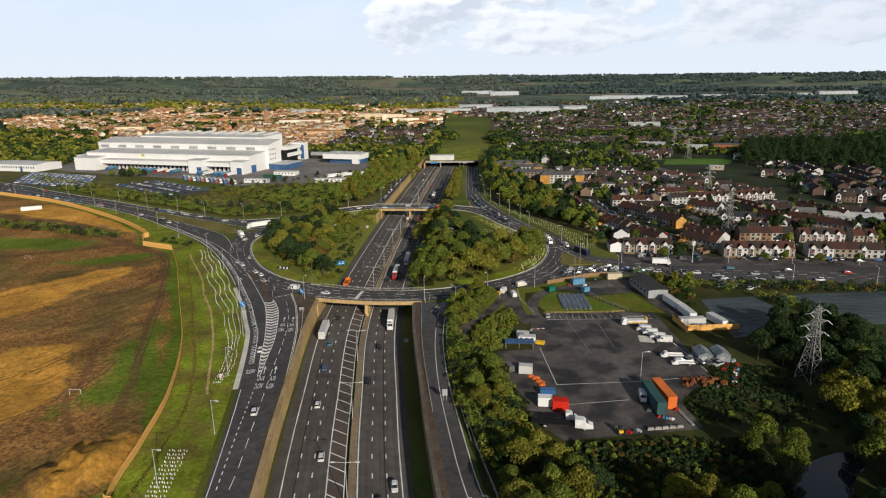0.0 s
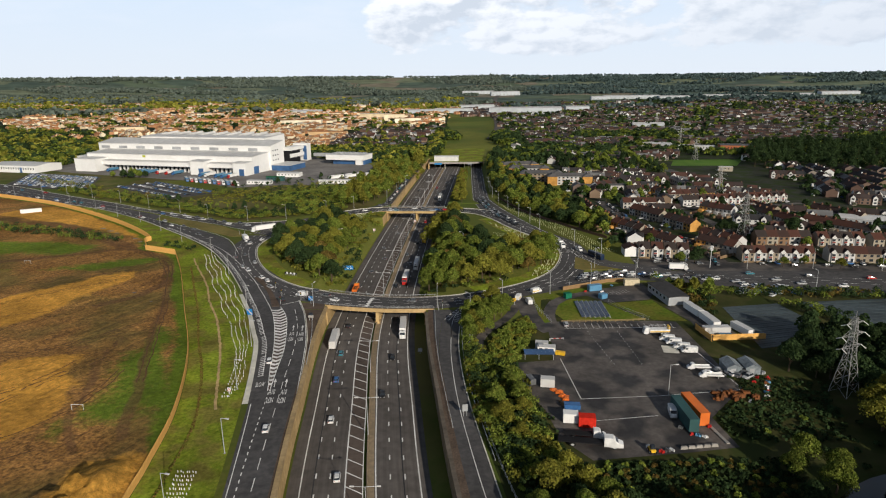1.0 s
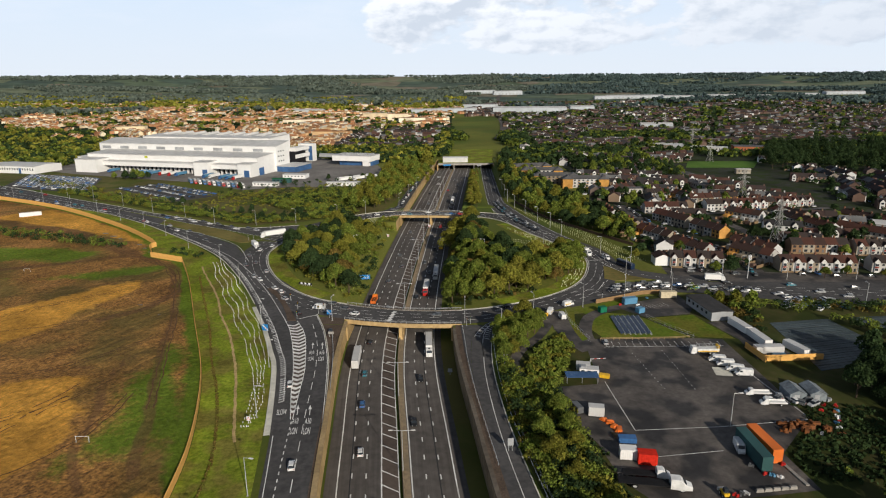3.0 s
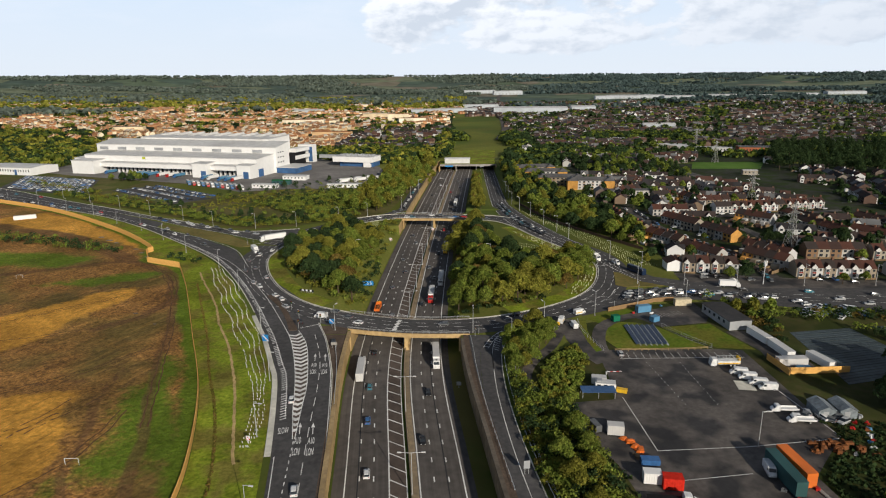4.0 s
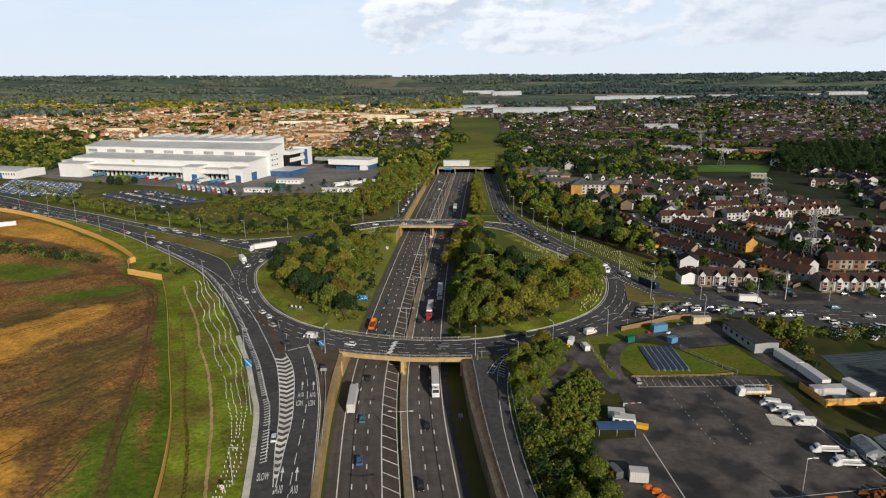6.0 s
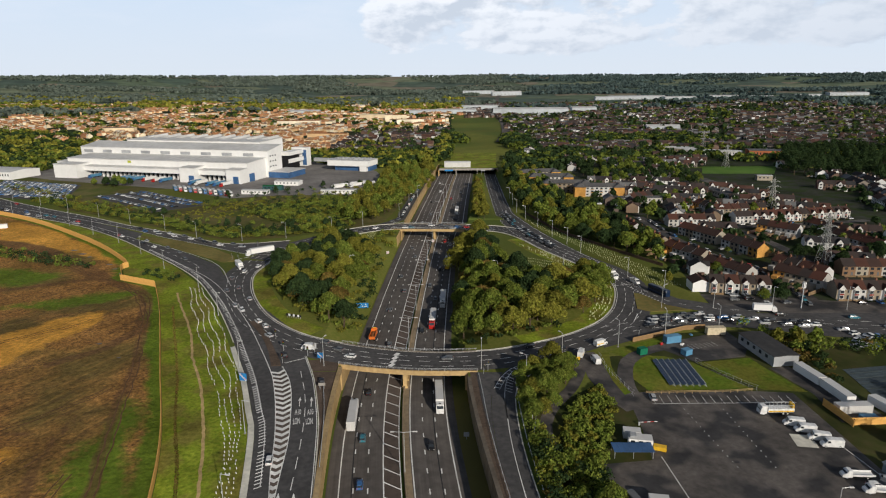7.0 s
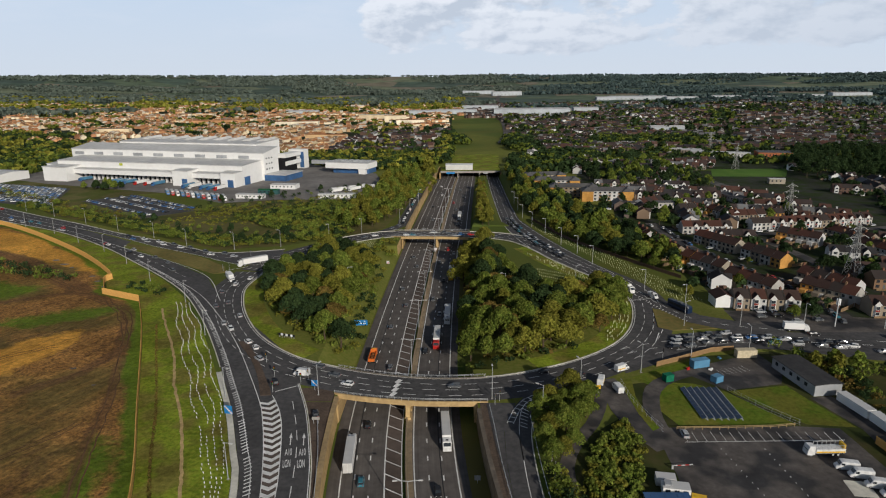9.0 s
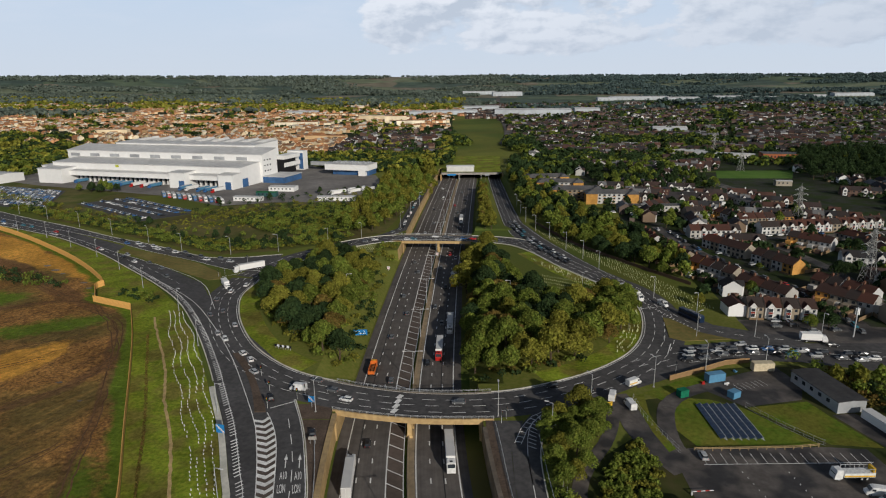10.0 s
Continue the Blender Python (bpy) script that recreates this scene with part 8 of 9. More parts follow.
# ---- the depot yard ----
lot = Shape()
lot.flat([(69, -22), (74, -13.6), (110, -12.6), (121, -13.6), (122, -40), (123, -70), (107, -88), (108.5, -103), (95, -105.5), (82, -107.5), (69, -109.5), (62.5, -100), (60, -84), (55, -71), (53.6, -52), (67, -50), (68.5, -36)], 0.06)
lot.flat([(90, 20), (112, 31), (121, 36), (123, 22), (118, 13), (99, 8.5)], 0.06)
lot.flat([(122, 4), (129, 5), (139, -14), (140, -32), (126, -31), (127, -14)], 0.06)
structure("depot_yard", lot, ASPHALT_LOT, "worn patchy asphalt depot yard with oil stains", "yard")
lm = Shape()
for p, q in (((69.7, -48.4), (71.7, -77.4)), ((71.7, -77.4), (96, -75.2)), ((75.7, -20.9), (119, -19.5)), ((119, -44), (123, -70)), ((96, -75.2), (122, -71)), ((68, -91), (92, -87))):
    ribbon(lm, resample([p, q], 12), 0.2, 0.075)
for k in range(17):
    lm.box(76.5 + 2.6 * k, -18.2 + 0.02 * k, 0.075, 0.12, 4.8, 0.006, 0)
for k in range(7):
    lm.box(102 + 1.6 * k, 21 + 0.55 * k, 0.075, 0.12, 4.0, 0.006, 20)
for k in range(26):
    lm.box(84 + 0.28 * k * (1 if k < 13 else 0.4) + (10 if k >= 13 else 0), -24 - 2.4 * (k % 13), 0.075, 0.5, 0.18, 0.006, 80)
structure("yard_marking", lm, PAINT, "faded white bay lines on the depot yard", "road marking")
slab = Shape()
slab.box(110.2, -40.6, 0.066, 5.4, 6.2, 0.03, -8)
structure("concrete_pad", slab, KERB, "pale concrete pad in the depot yard", "pavement")

sol = thing("solar_array", "dark blue solar panel rows on mown grass", "solar array")
first = None
for i in range(6):
    for j in range(9):
        if first is None:
            p = Shape()
            p.add([(-0.7, -1.0, 0.35), (0.7, -1.0, 0.85), (0.7, 1.0, 0.85), (-0.7, 1.0, 0.35), (-0.7, -1.0, 0.40), (0.7, -1.0, 0.9), (0.7, 1.0, 0.9), (-0.7, 1.0, 0.40)], [(3, 2, 1, 0), (4, 5, 6, 7), (0, 1, 5, 4), (1, 2, 6, 5), (2, 3, 7, 6), (3, 0, 4, 7)])
            first = o = p.build("solar_panel", SOLAR, sol)
        else:
            o = new("solar_panel", first.data)
            o.parent = sol
        o.location = (85.1 + 2.0 * i, -8.4 + 2.1 * j, 0)
for i in range(6):
    fr = Shape()
    for j in range(5):
        fr.box(85.1 + 2.0 * i + 0.5, -9 + 4.3 * j, 0, 0.08, 0.08, 0.8)
    fr.box(85.1 + 2.0 * i + 0.78, 0, 0.85, 0.14, 19, 0.06)
    fr.box(85.1 + 2.0 * i + 1.0, 0, 0.06, 0.4, 19, 0.04)
    fr.build("support_frame", STEEL, sol)
gp = Shape()
gp.flat([(76, 12), (82, 14), (90, 13), (98, 8), (110, -11.5), (77, -12.5), (74, -4)], 0.05)
gp.flat([(99, 8), (119, 12), (121, 3), (126, -13), (113, -11.5)], 0.05)
gp.flat([(66.6, 15), (71.0, 16.5), (69.2, 4), (69.6, -6), (71.0, -14), (68.6, -15.5), (67.2, -6), (66.9, 4)], 0.125)
gp.flat([(71, 17), (84, 25), (95, 30), (93, 24.8), (84, 19.8), (75.5, 12.5)], 0.05)
structure("depot_grass", gp, GRASS_BRIGHT, "mown grass round the solar panels", "grass")

railing("timber_fence", [(75.4, -14.8), (88.4, -14.4), (102.3, -13.7), (109.2, -12.6)], 0, 1.1, 2.4, "pale timber post and rail fence along the parking bays", mat("pale_timber", (0.42, 0.31, 0.16), (0.33, 0.24, 0.12)), (0.95, 0.6), 0.09)
railing("mesh_fence", cr_line([(66.8, 13), (67, 3), (68.5, -5), (71.4, -16)]), 0, 1.8, 2.6, "grey mesh fence beside the depot lane", STEEL, (1.0, 0.5, 0.05), 0.04)
railing("mesh_fence", cr_line([(99, 8.5), (104, -2), (111, -12)]), 0, 1.6, 2.6, "grey mesh fence between grass plots", STEEL, (1.0, 0.5, 0.05), 0.04)
railing("mesh_fence", cr_line([(39.5, -30), (37.5, -45), (39.5, -75), (44.5, -108), (50, -135)]), 0, 1.4, 3.0, "thin wire fence along the slip road bank", STEEL, (1.0, 0.5), 0.04)
railing("guard_rail", cr_line([(35.4, -8), (35.4, -28), (36.2, -50), (39, -78), (44, -110)]), 0, 0.75, 3.2, "steel guard rail beside the on-slip", STEEL, (0.85,), 0.09)
railing("guard_rail", cr_line([(23.8, -2), (24.6, -14), (25.8, -34), (28.4, -60), (33, -95)]), 0.1, 0.75, 3.2, "steel guard rail on the retaining wall", STEEL, (0.85,), 0.09)
railing("guard_rail", cr_line([(-27, -8), (-22.5, -28), (-18, -55)]), 0.1, 0.75, 3.2, "steel guard rail beside the off-slip", STEEL, (0.85,), 0.09)
hoarding("timber_hoarding", cr_line([(82, 25.6), (93, 31), (105, 37.4), (112, 39)]), 1.7, 2.5, "weathered brown timber hoarding along the depot's roadside", mat("old_boards", (0.30, 0.19, 0.09), (0.21, 0.135, 0.07), 0.9, 0.2, 0.85))
hoarding("timber_hoarding", [(126, -21), (127.5, -32.5), (148, -31)], 2.2, 2.5, "rusty tan hoarding round a container compound")


def box_unit(name, x, y, a, w, d, h, material, label, category="container", ribs=True, top=None):
    """A container or trailer body with corner posts, ribs and a lid."""
    r = thing(name, label, category)
    r.matrix_basis = pose(x, y, 0.08, 0, 0, a)
    n = max(4, int(w / 0.28)) if ribs else 1
    edge = [(-w / 2 + w * k / n, d / 2 + (0.04 if ribs and k % 2 else 0.0)) for k in range(n + 1)]
    Shape().prism([(x_, -y_) for x_, y_ in edge] + edge[::-1], 0.12, h + 0.12).build("body", material, r)
    Shape().box(0, 0, h + 0.12, w + 0.06, d + 0.1, 0.09).build("roof", top or material, r)
    for sg in (-1, 1):
        Shape().box(w / 2 + 0.03, sg * d / 4, 0.25, 0.06, d / 2 - 0.1, h - 0.3).build("door", material, r)
    for px in (-w / 2 + 0.3, w / 2 - 0.3):
        Shape().box(px, 0, 0, 0.4, d - 0.2, 0.12).build("bearer", DARK, r)
    return r


box_unit("container", 96.5, 25.5, 16, 6.1, 2.5, 2.6, BLUE_PANEL, "bright blue shipping container by the hoarding")
box_unit("container", 115.5, 33.5, 3, 7.0, 2.5, 2.7, mat("cream_paint", (0.6, 0.52, 0.36)), "cream container beside the road fence")
box_unit("container", 82.5, 15, 20, 3, 2.2, 2.2, mat("green_paint", (0.02, 0.16, 0.09)), "green store box by the lane")
box_unit("container", 98, 14.5, 30, 3.2, 2.4, 2.0, BLUE_PANEL, "blue storage tank box in the yard")
box_unit("site_trailer", 131.8, -2.6, -80, 11.5, 2.9, 2.5, WHITE, "long white site trailer", "trailer", top=ROOF_PALE)
box_unit("site_trailer", 133.8, -14.8, -84, 12, 2.9, 2.5, WHITE, "long white site trailer", "trailer", top=ROOF_PALE)
box_unit("site_trailer", 132.4, -25, 4, 10.0, 2.8, 2.4, ROOF_PALE, "pale grey trailer in the hoarded compound", "trailer")
box_unit("site_trailer", 142.6, -24.0, -74, 10.0, 2.8, 2.4, WHITE, "white trailer beside the hoarded compound", "trailer", top=ROOF_PALE)
box_unit("tarpaulin_stack", 134.5, -29.0, 4, 4.5, 2.2, 0.9, BLUE_PANEL, "low stack under a bright blue tarpaulin", "stack", False)
box_unit("curtain_trailer", 98.6, -89, 93, 14, 2.7, 3.8, GREEN_DARK, "dark green curtain-sided trailer", "trailer", False)
box_unit("curtain_trailer", 102.4, -86.4, 96, 12.5, 2.7, 3.8, ORANGE, "bright orange curtain-sided trailer", "trailer", False)
box_unit("container", 70.5, -92.6, -6, 4.6, 2.8, 2.9, mat("red_paint", (0.6, 0.03, 0.015)), "bright red box body standing on the yard")
box_unit("container", 66.3, -90.4, -6, 4.2, 2.6, 2.7, WHITE, "white box body standing on the yard")
box_unit("cabin", 62.6, -69, -8, 4.4, 2.6, 2.7, ROOF_PALE, "small white cabin with a green panel", "cabin")
box_unit("skip", 68, -83, -4, 4.6, 2.2, 1.3, PAINTS["blue"], "dark blue skip by the bank", "skip")
cb = box_unit("cabin", 65.6, -43.0, -9, 6.2, 3.0, 2.2, WHITE, "low white portable cabin at the gate", "cabin", top=ROOF_PALE)
Shape().box(-1.9, 0.0, 2.55, 1.6, 2.0, 0.5).build("roof_box", GREY_CLAD, cb)
box_unit("cabin", 64.4, -39.2, -9, 4.6, 2.6, 2.1, ROOF_PALE, "small pale cabin beside the gate cabin", "cabin")
box_unit("skip", 70.2, -45.4, -20, 3.2, 1.6, 1.0, YELLOW, "yellow skip beside the gate cabin", "skip", False)
for k in (-2, 0, 2):
    Shape().box(k, -1.53, 1.1, 1.1, 0.06, 0.9).build("window", GLASS, cb)
cg = thing("shelter", "blue-roofed open shelter on thin posts", "shelter")
for x in (57.4, 62.2, 67.2):
    for y in (-49.4, -45.6):
        Shape().tube((x, y, 0), (x, y, 2.1), 0.07, 0.07, 6).build("post", STEEL, cg)
for k in range(7):
    Shape().box(57.9 + 1.5 * k, -47.5, 2.1, 1.46, 4.4, 0.1).build("roof_panel", BLUE_CLAD, cg)
shed("site_office", 126.8, 15.8, -82, 21, 9, 3.8, GREY_CLAD, mat("dark_felt", (0.045, 0.045, 0.047), (0.06, 0.058, 0.058), 0.6, 0.1, 0.9), "long grey cabin with a dark felt roof", 0.15)
ts = thing("tin_shed", "pair of grey corrugated tin sheds with low gables", "shed")
TIN = mat("tin_sheet", (0.22, 0.25, 0.27), (0.15, 0.17, 0.185), 1.0, 0.3, 0.8)
for x0 in (124.6, 130.6):
    b = Shape()
    b.loft([[(x0 - 2.4, y, 0), (x0 - 2.4, y, 2.5), (x0, y, 3.6), (x0 + 2.4, y, 2.5), (x0 + 2.4, y, 0)] for y in (-60.5, -54)])
    b.build("shell", TIN, ts)
    for sg in (-1, 1):
        v = [(x0 + sg * 2.65, -60.8, 2.42), (x0 + sg * 2.65, -53.7, 2.42), (x0, -53.7, 3.68), (x0, -60.8, 3.68)]
        Shape().add(v + [(p[0], p[1], p[2] + 0.08) for p in v], [(0, 1, 2, 3), (4, 5, 6, 7), (0, 1, 5, 4), (1, 2, 6, 5), (2, 3, 7, 6), (3, 0, 4, 7)]).build("roof_sheet", TIN, ts)
    Shape().box(x0 - 0.4, -60.54, 0.05, 1.6, 0.08, 2.1).build("door", GREY_CLAD, ts)

place("service_truck", make_service_truck, pose(109.3, -26.2, 0.08, 0, 0, 182))
for x, y, a in ((111.4, -32.6, 170), (112.8, -36, 172), (114.4, -40, 168), (116, -43.2, 175)):
    place("van_white", make_van, pose(x, y, 0.08, 0, 0, a))
place("van_white", make_van, pose(64.6, 8.2, 0.12, 0, 0, 100))
place("van_stripe", lambda: make_van("white", "white van with yellow stripes by the gate", YELLOW), pose(60.6, 13.5, 0.12, 0, 0, 70))
place("van_stripe", lambda: make_van("white", "white van with yellow stripes by the gate", YELLOW), pose(69.5, 22.5, 0.12, 0, 0, 30))
place("van_grey", lambda: make_van("grey", "dark grey van beside the bank"), pose(57.2, -66.6, 0.08, 0, 0, 110))
FLAT_W = lambda: make_flatbed(WHITE, "white flatbed pickup with dropsides", True)
for x, y, a in ((113.6, -56.6, 177), (115.4, -62.6, 176)):
    place("flat_white", FLAT_W, pose(x, y, 0.08, 0, 0, a))
FLAT_D = lambda: make_flatbed(DARK, "white crew-cab truck with a long dark flat bed")
for x, y, a in ((70.0, -98.6, -6), (71.4, -102.8, -8)):
    place("flat_dark", FLAT_D, pose(x, y, 0.08, 0, 0, a) @ Matrix.Diagonal((1.5, 1.15, 1.2, 1)))
put_car(76.6, -17.6, 88, 0.08, "silver")
place("van_white", make_van, pose(96.2, -86.5, 0.08, 0, 0, 262))
for i in range(7):
    put_car(116.5 + 1.9 * i + (i % 2), -60.5 + 1.2 * (i % 3) - 2.4 * (i > 3), 35 * i, 0.08, veh.choice(["white", "silver", "grey", "blue"]))

dg = thing("digger", "small yellow wheeled loader", "digger")
dg.matrix_basis = pose(84.8, -105.6, 0.08, 0, 0, 95)
Shape().box(0, 0, 0.5, 2.2, 1.3, 0.8).build("body", YELLOW, dg)
Shape().box(-0.2, 0, 1.3, 1.1, 1.1, 1.0, taper=0.85).build("cab", GLASS, dg)
Shape().box(1.9, 0, 0.3, 0.6, 1.6, 0.6).build("bucket", ROOF_PALE, dg)
Shape().tube((0.6, 0.5, 1.1), (1.8, 0.5, 0.6), 0.09).build("arm", YELLOW, dg)
add_wheels(dg, [(-0.8, -0.7), (-0.8, 0.7), (0.8, -0.7), (0.8, 0.7)], 0.45, 0.3)
jr = random.Random(9)


def heap(name, spots, materials, label, group, smin=0.6, smax=1.8, h=1.0):
    """Small piles, each a thing of four loose pieces."""
    for x, y in spots:
        m_ = jr.choice(materials)
        root = thing(name, label, "scrap", group)
        root.location = (x, y, 0.07)
        for _ in range(4):
            Shape().box(jr.uniform(-.5, .5), jr.uniform(-.5, .5), 0, jr.uniform(smin, smax), jr.uniform(smin * .5, smax * .6), jr.uniform(0.25, h), jr.uniform(0, 180), taper=jr.uniform(0.6, 1)).build("piece", m_, root)


heap("scrap_pile", [(112.5 + 1.35 * i, -77.5 + 1.1 * (i % 4)) for i in range(10)] + [(113 + 1.6 * i, -74) for i in range(6)], [RUST], "heap of rusty scrap metal on the ground", "scrap by the depot fence", 1.0, 2.4, 1.4)
heap("junk_pile", [(127 + 1.0 * i, -79 + 2.1 * i + (i % 3)) for i in range(8)] + [(128.5, -66), (131, -63), (134, -60), (122, -78.5)], [PAINTS["red"], PAINTS["white"], BLUE_PANEL, RUST, GREY_CLAD, STONE_WHITE], "jumbled building waste and old fittings", "waste at the yard's end", 0.5, 1.7, 0.9)
heap("pallet_stack", [(65.5, -73.5), (66.8, -75.5), (67.2, -77.4), (64.2, -72), (66, -80), (66.6, -87)], [ORANGE, WOOD, WOOD, ORANGE], "stacked orange barriers and pallets", "stores along the bank", 1.0, 2.6, 0.7)
heap("yard_clutter", [(98, -97), (99.6, -97.8), (101.2, -98), (96, -94), (104.5, -93.5), (87.2, -105.6), (89, -105.2), (90.4, -104.6), (99.5, 23), (92, 23.5), (106, 32)], [PAINTS["red"], PAINTS["white"], BLUE_PANEL, PAINTS["grey"]], "loose bags, tanks and tools on the asphalt", "clutter in the yard", 0.4, 1.2, 0.8)
br = thing("concrete_barrier", "row of pale concrete barrier blocks", "barrier")
for k in range(5):
    Shape().box(93.6 + 2.1 * k, -104.0 + 0.32 * k, 0.07, 2.0, 0.55, 0.8, 8, taper=0.8).build("block", CONCRETE, br)
sl = thing("slab_row", "row of long pale concrete slabs", "slabs")
for k in range(4):
    Shape().box(104.3 + 0.5 * k, -91.5 - 2.9 * k, 0.07, 0.9, 2.7, 0.3, 9).build("slab", CONCRETE, sl)
bm_ = thing("barrier_gate", "red and white boom barrier at the gate", "gate")
Shape().box(68.2, -33, 0, 0.4, 0.4, 1.0).build("post", STEEL, bm_)
for k in range(5):
    Shape().box(68.9 + 1.0 * k, -33 + 0.1 * k, 0.92, 1.0, 0.12, 0.12, 6).build("boom", SIGN_RED if k % 2 else SIGN_WHITE, bm_)

# grey yards beyond the depot, laid out in strips
gy = Shape()
for (a, b, c, d) in (((146, 3), (171, 7.5), (178, -30), (143, -40)), ((180, 9), (240, 16), (262, -22), (200, -26))):
    for k in range(24):
        f0, f1 = k / 24, (k + 0.86) / 24
        L = lambda p, q, t: (p[0] + (q[0] - p[0]) * t, p[1] + (q[1] - p[1]) * t)
        gy.prism([L(a, d, f0), L(b, c, f0), L(b, c, f1), L(a, d, f1)], 0.03, 0.1 + 0.05 * (k % 2))
structure("nursery_yard", gy, YARD, "long grey sheeted strips of a storage yard", "yard")
for i in range(26):
    x, y = 160 + jr.uniform(0, 26), 34 - jr.uniform(0, 1) * 14 - 0.5 * i * 0.3
    put_car(x, y, jr.uniform(0, 180), 0.05, jr.choice(["white", "silver", "white", "blue"]), group="vehicles in the breaker's yard", simple=True)
wt = Shape()
wt.flat(cr_line([(112, -140), (118, -128), (130, -118), (141, -114), (142, -120), (134, -128), (128, -145), (112, -140)], 3)[:-1], 0.05)
structure("water", wt, WATER, "still dark river pool among trees", "water")

# ---- pylons ----
PYLON_STEEL = mat("weathered_pylon_steel", (0.36, 0.36, 0.34), (0.27, 0.27, 0.255), 1.0, 0.2, 0.6, 0.3, spec=0.4)


def make_pylon():
    p = thing("pylon", "pale steel lattice electricity pylon with three pairs of arms", "pylon")
    H = 26.0
    half = lambda z: np.interp(z, [0, 13, 26], [2.9, 1.15, 0.35])
    levels = [0, 4, 7.5, 10.5, 13, 15.2, 17.2, 19.2, 21.2, 23.2, 25]
    for sx, sy in ((-1, -1), (1, -1), (1, 1), (-1, 1)):
        leg = Shape()
        for z0, z1 in zip(levels[:-1], levels[1:]):
            leg.tube((sx * half(z0), sy * half(z0), z0), (sx * half(z1), sy * half(z1), z1), 0.12, 0.11, 4)
        leg.build("leg", PYLON_STEEL, p)
    br_ = Shape()
    for z0, z1 in zip(levels[:-1], levels[1:]):
        a, b = half(z0), half(z1)
        for s in (-1, 1):
            br_.tube((-a, s * a, z0), (b, s * b, z1), 0.055, 0.055, 4)
            br_.tube((a, s * a, z0), (-b, s * b, z1), 0.055, 0.055, 4)
            br_.tube((s * a, -a, z0), (s * b, b, z1), 0.055, 0.055, 4)
            br_.tube((s * a, a, z0), (s * b, -b, z1), 0.055, 0.055, 4)
            br_.tube((-b, s * b, z1), (b, s * b, z1), 0.05, 0.05, 4)
    br_.tube((0, 0, 25), (0, 0, H + 0.8), 0.12, 0.05, 4)
    br_.build("bracing", PYLON_STEEL, p)
    for z, ln_ in ((15.4, 4.2), (19.2, 5.0), (23.0, 3.6)):
        for s in (-1, 1):
            arm = Shape()
            h = half(z)
            for y in (-h, h):
                arm.tube((s * h, y, z), (s * ln_, 0, z + 0.15), 0.09, 0.07, 4)
                arm.tube((s * h, y, z + 1.3), (s * ln_, 0, z + 0.15), 0.08, 0.06, 4)
            for f in (0.35, 0.65):
                xx = s * (h + (ln_ - h) * f)
                arm.tube((xx, -h * (1 - f), z), (xx, h * (1 - f), z), 0.06, 0.06, 4)
            o = arm.build("cross_arm", PYLON_STEEL, p)
            ins = Shape()
            for y in (-1, 1):
                ins.tube((s * ln_, 0, z + 0.1), (s * (ln_ + 0.2), y * 1.6, z - 0.7), 0.13, 0.13, 6)
            ins.build("insulator", STONE_WHITE, p)
    return p


for x, y, a, k in ((152.5, -73, 25, 1.0), (206.4, 124, 25, 1.1), (246.5, 264, 20, 1.0), (317, 517, 18, 1.0), (360, 700, 18, 1.0), (420, 1020, 15, 1.0)):
    place("pylon", make_pylon, pose(x, y, land(x, y), 0, 0, a) @ (Matrix.Diagonal((k, k, k, 1)) if k != 1.0 else Matrix()))

# ---- street lamps ----
def make_lamp(double=False):
    p = thing("street_lamp", "tall grey steel street lamp" + (" with two arms" if double else " with one short arm"), "street lamp")
    H = 12.0 if double else 10.4
    Shape().tube((0, 0, 0), (0, 0, H), 0.13, 0.075, 7).build("column", STEEL, p)
    Shape().box(0, 0, 0, 0.5, 0.5, 0.25).build("base", CONCRETE, p)
    for s in ((-1, 1) if double else (1,)):
        L = 2.6 if double else 1.5
        Shape().tube((0, 0, H - 0.1), (s * L, 0, H + 0.12), 0.075, 0.06, 5).build("arm", STEEL, p)
        Shape().box(s * (L + 0.4), 0, H + 0.04, 1.15, 0.42, 0.2, taper=0.8).build("lamp_head", ROOF_PALE, p)
    return p


for k in range(14):
    y = -170 + 41 * k
    if not (-8 < y < 24 or 205 < y < 235):
        place("lamp2", lambda: make_lamp(True), pose(cx(y) - 0.2, y, ZM + 0.9, 0, 0, 2))
LAMPS = [(24.8, 2.6, 90), (53, 8.8, 120), (38.8, -8.5, 150), (75.5, 21, 120), (-29.4, 4.6, 70), (-42.4, -38.7, -20), (-58, 2.5, -25), (-84.3, 52.6, -30), (-26.8, -107.5, -15), (-31.5, -131, -15), (-36, -72, -15), (-108, 90, -35), (-139, 121, -40), (-167, 152, -42), (-194, 178, -42), (-222, 199, -45), (-253, 224, -48), (-286, 244, -50), (-320, 262, -55), (-360, 283, -58),
         (-150, 190, 150), (-180, 211, 148), (-214, 231, 145), (-250, 255, 145), (-288, 279, 145), (-325, 302, 145), (-365, 326, 145), (-118, 182, 160), (-92, 188, 190), (-66, 204, 240), (-48, 220, 240), (104, 62, 30), (101, 106, 200), (112, 84, 210), (126, 62, 60), (150, 60.5, -90), (181, 60, -90), (214, 60, -90), (246, 56, -90), (96, 32, 90), (118, 36.5, 100), (195, 22, 95), (230, 17, 95),
         (82, 172, 200), (76, 192, 200), (70, 218, 195), (64, 240, 190), (60.5, 268, 185), (60, 300, 180), (60, 332, 180), (86, 150, 205), (-38, 110, 0), (36, 100, 180), (70, 112, 30), (-26, 250, 30), (-22, 290, 20), (-18, 330, 20), (98.6, -75.2, 0)]
for x, y, a in LAMPS:
    place("lamp1", make_lamp, pose(x, y, ground_z(x, y) if 240 > y or x > 0 else 0, 0, 0, a))

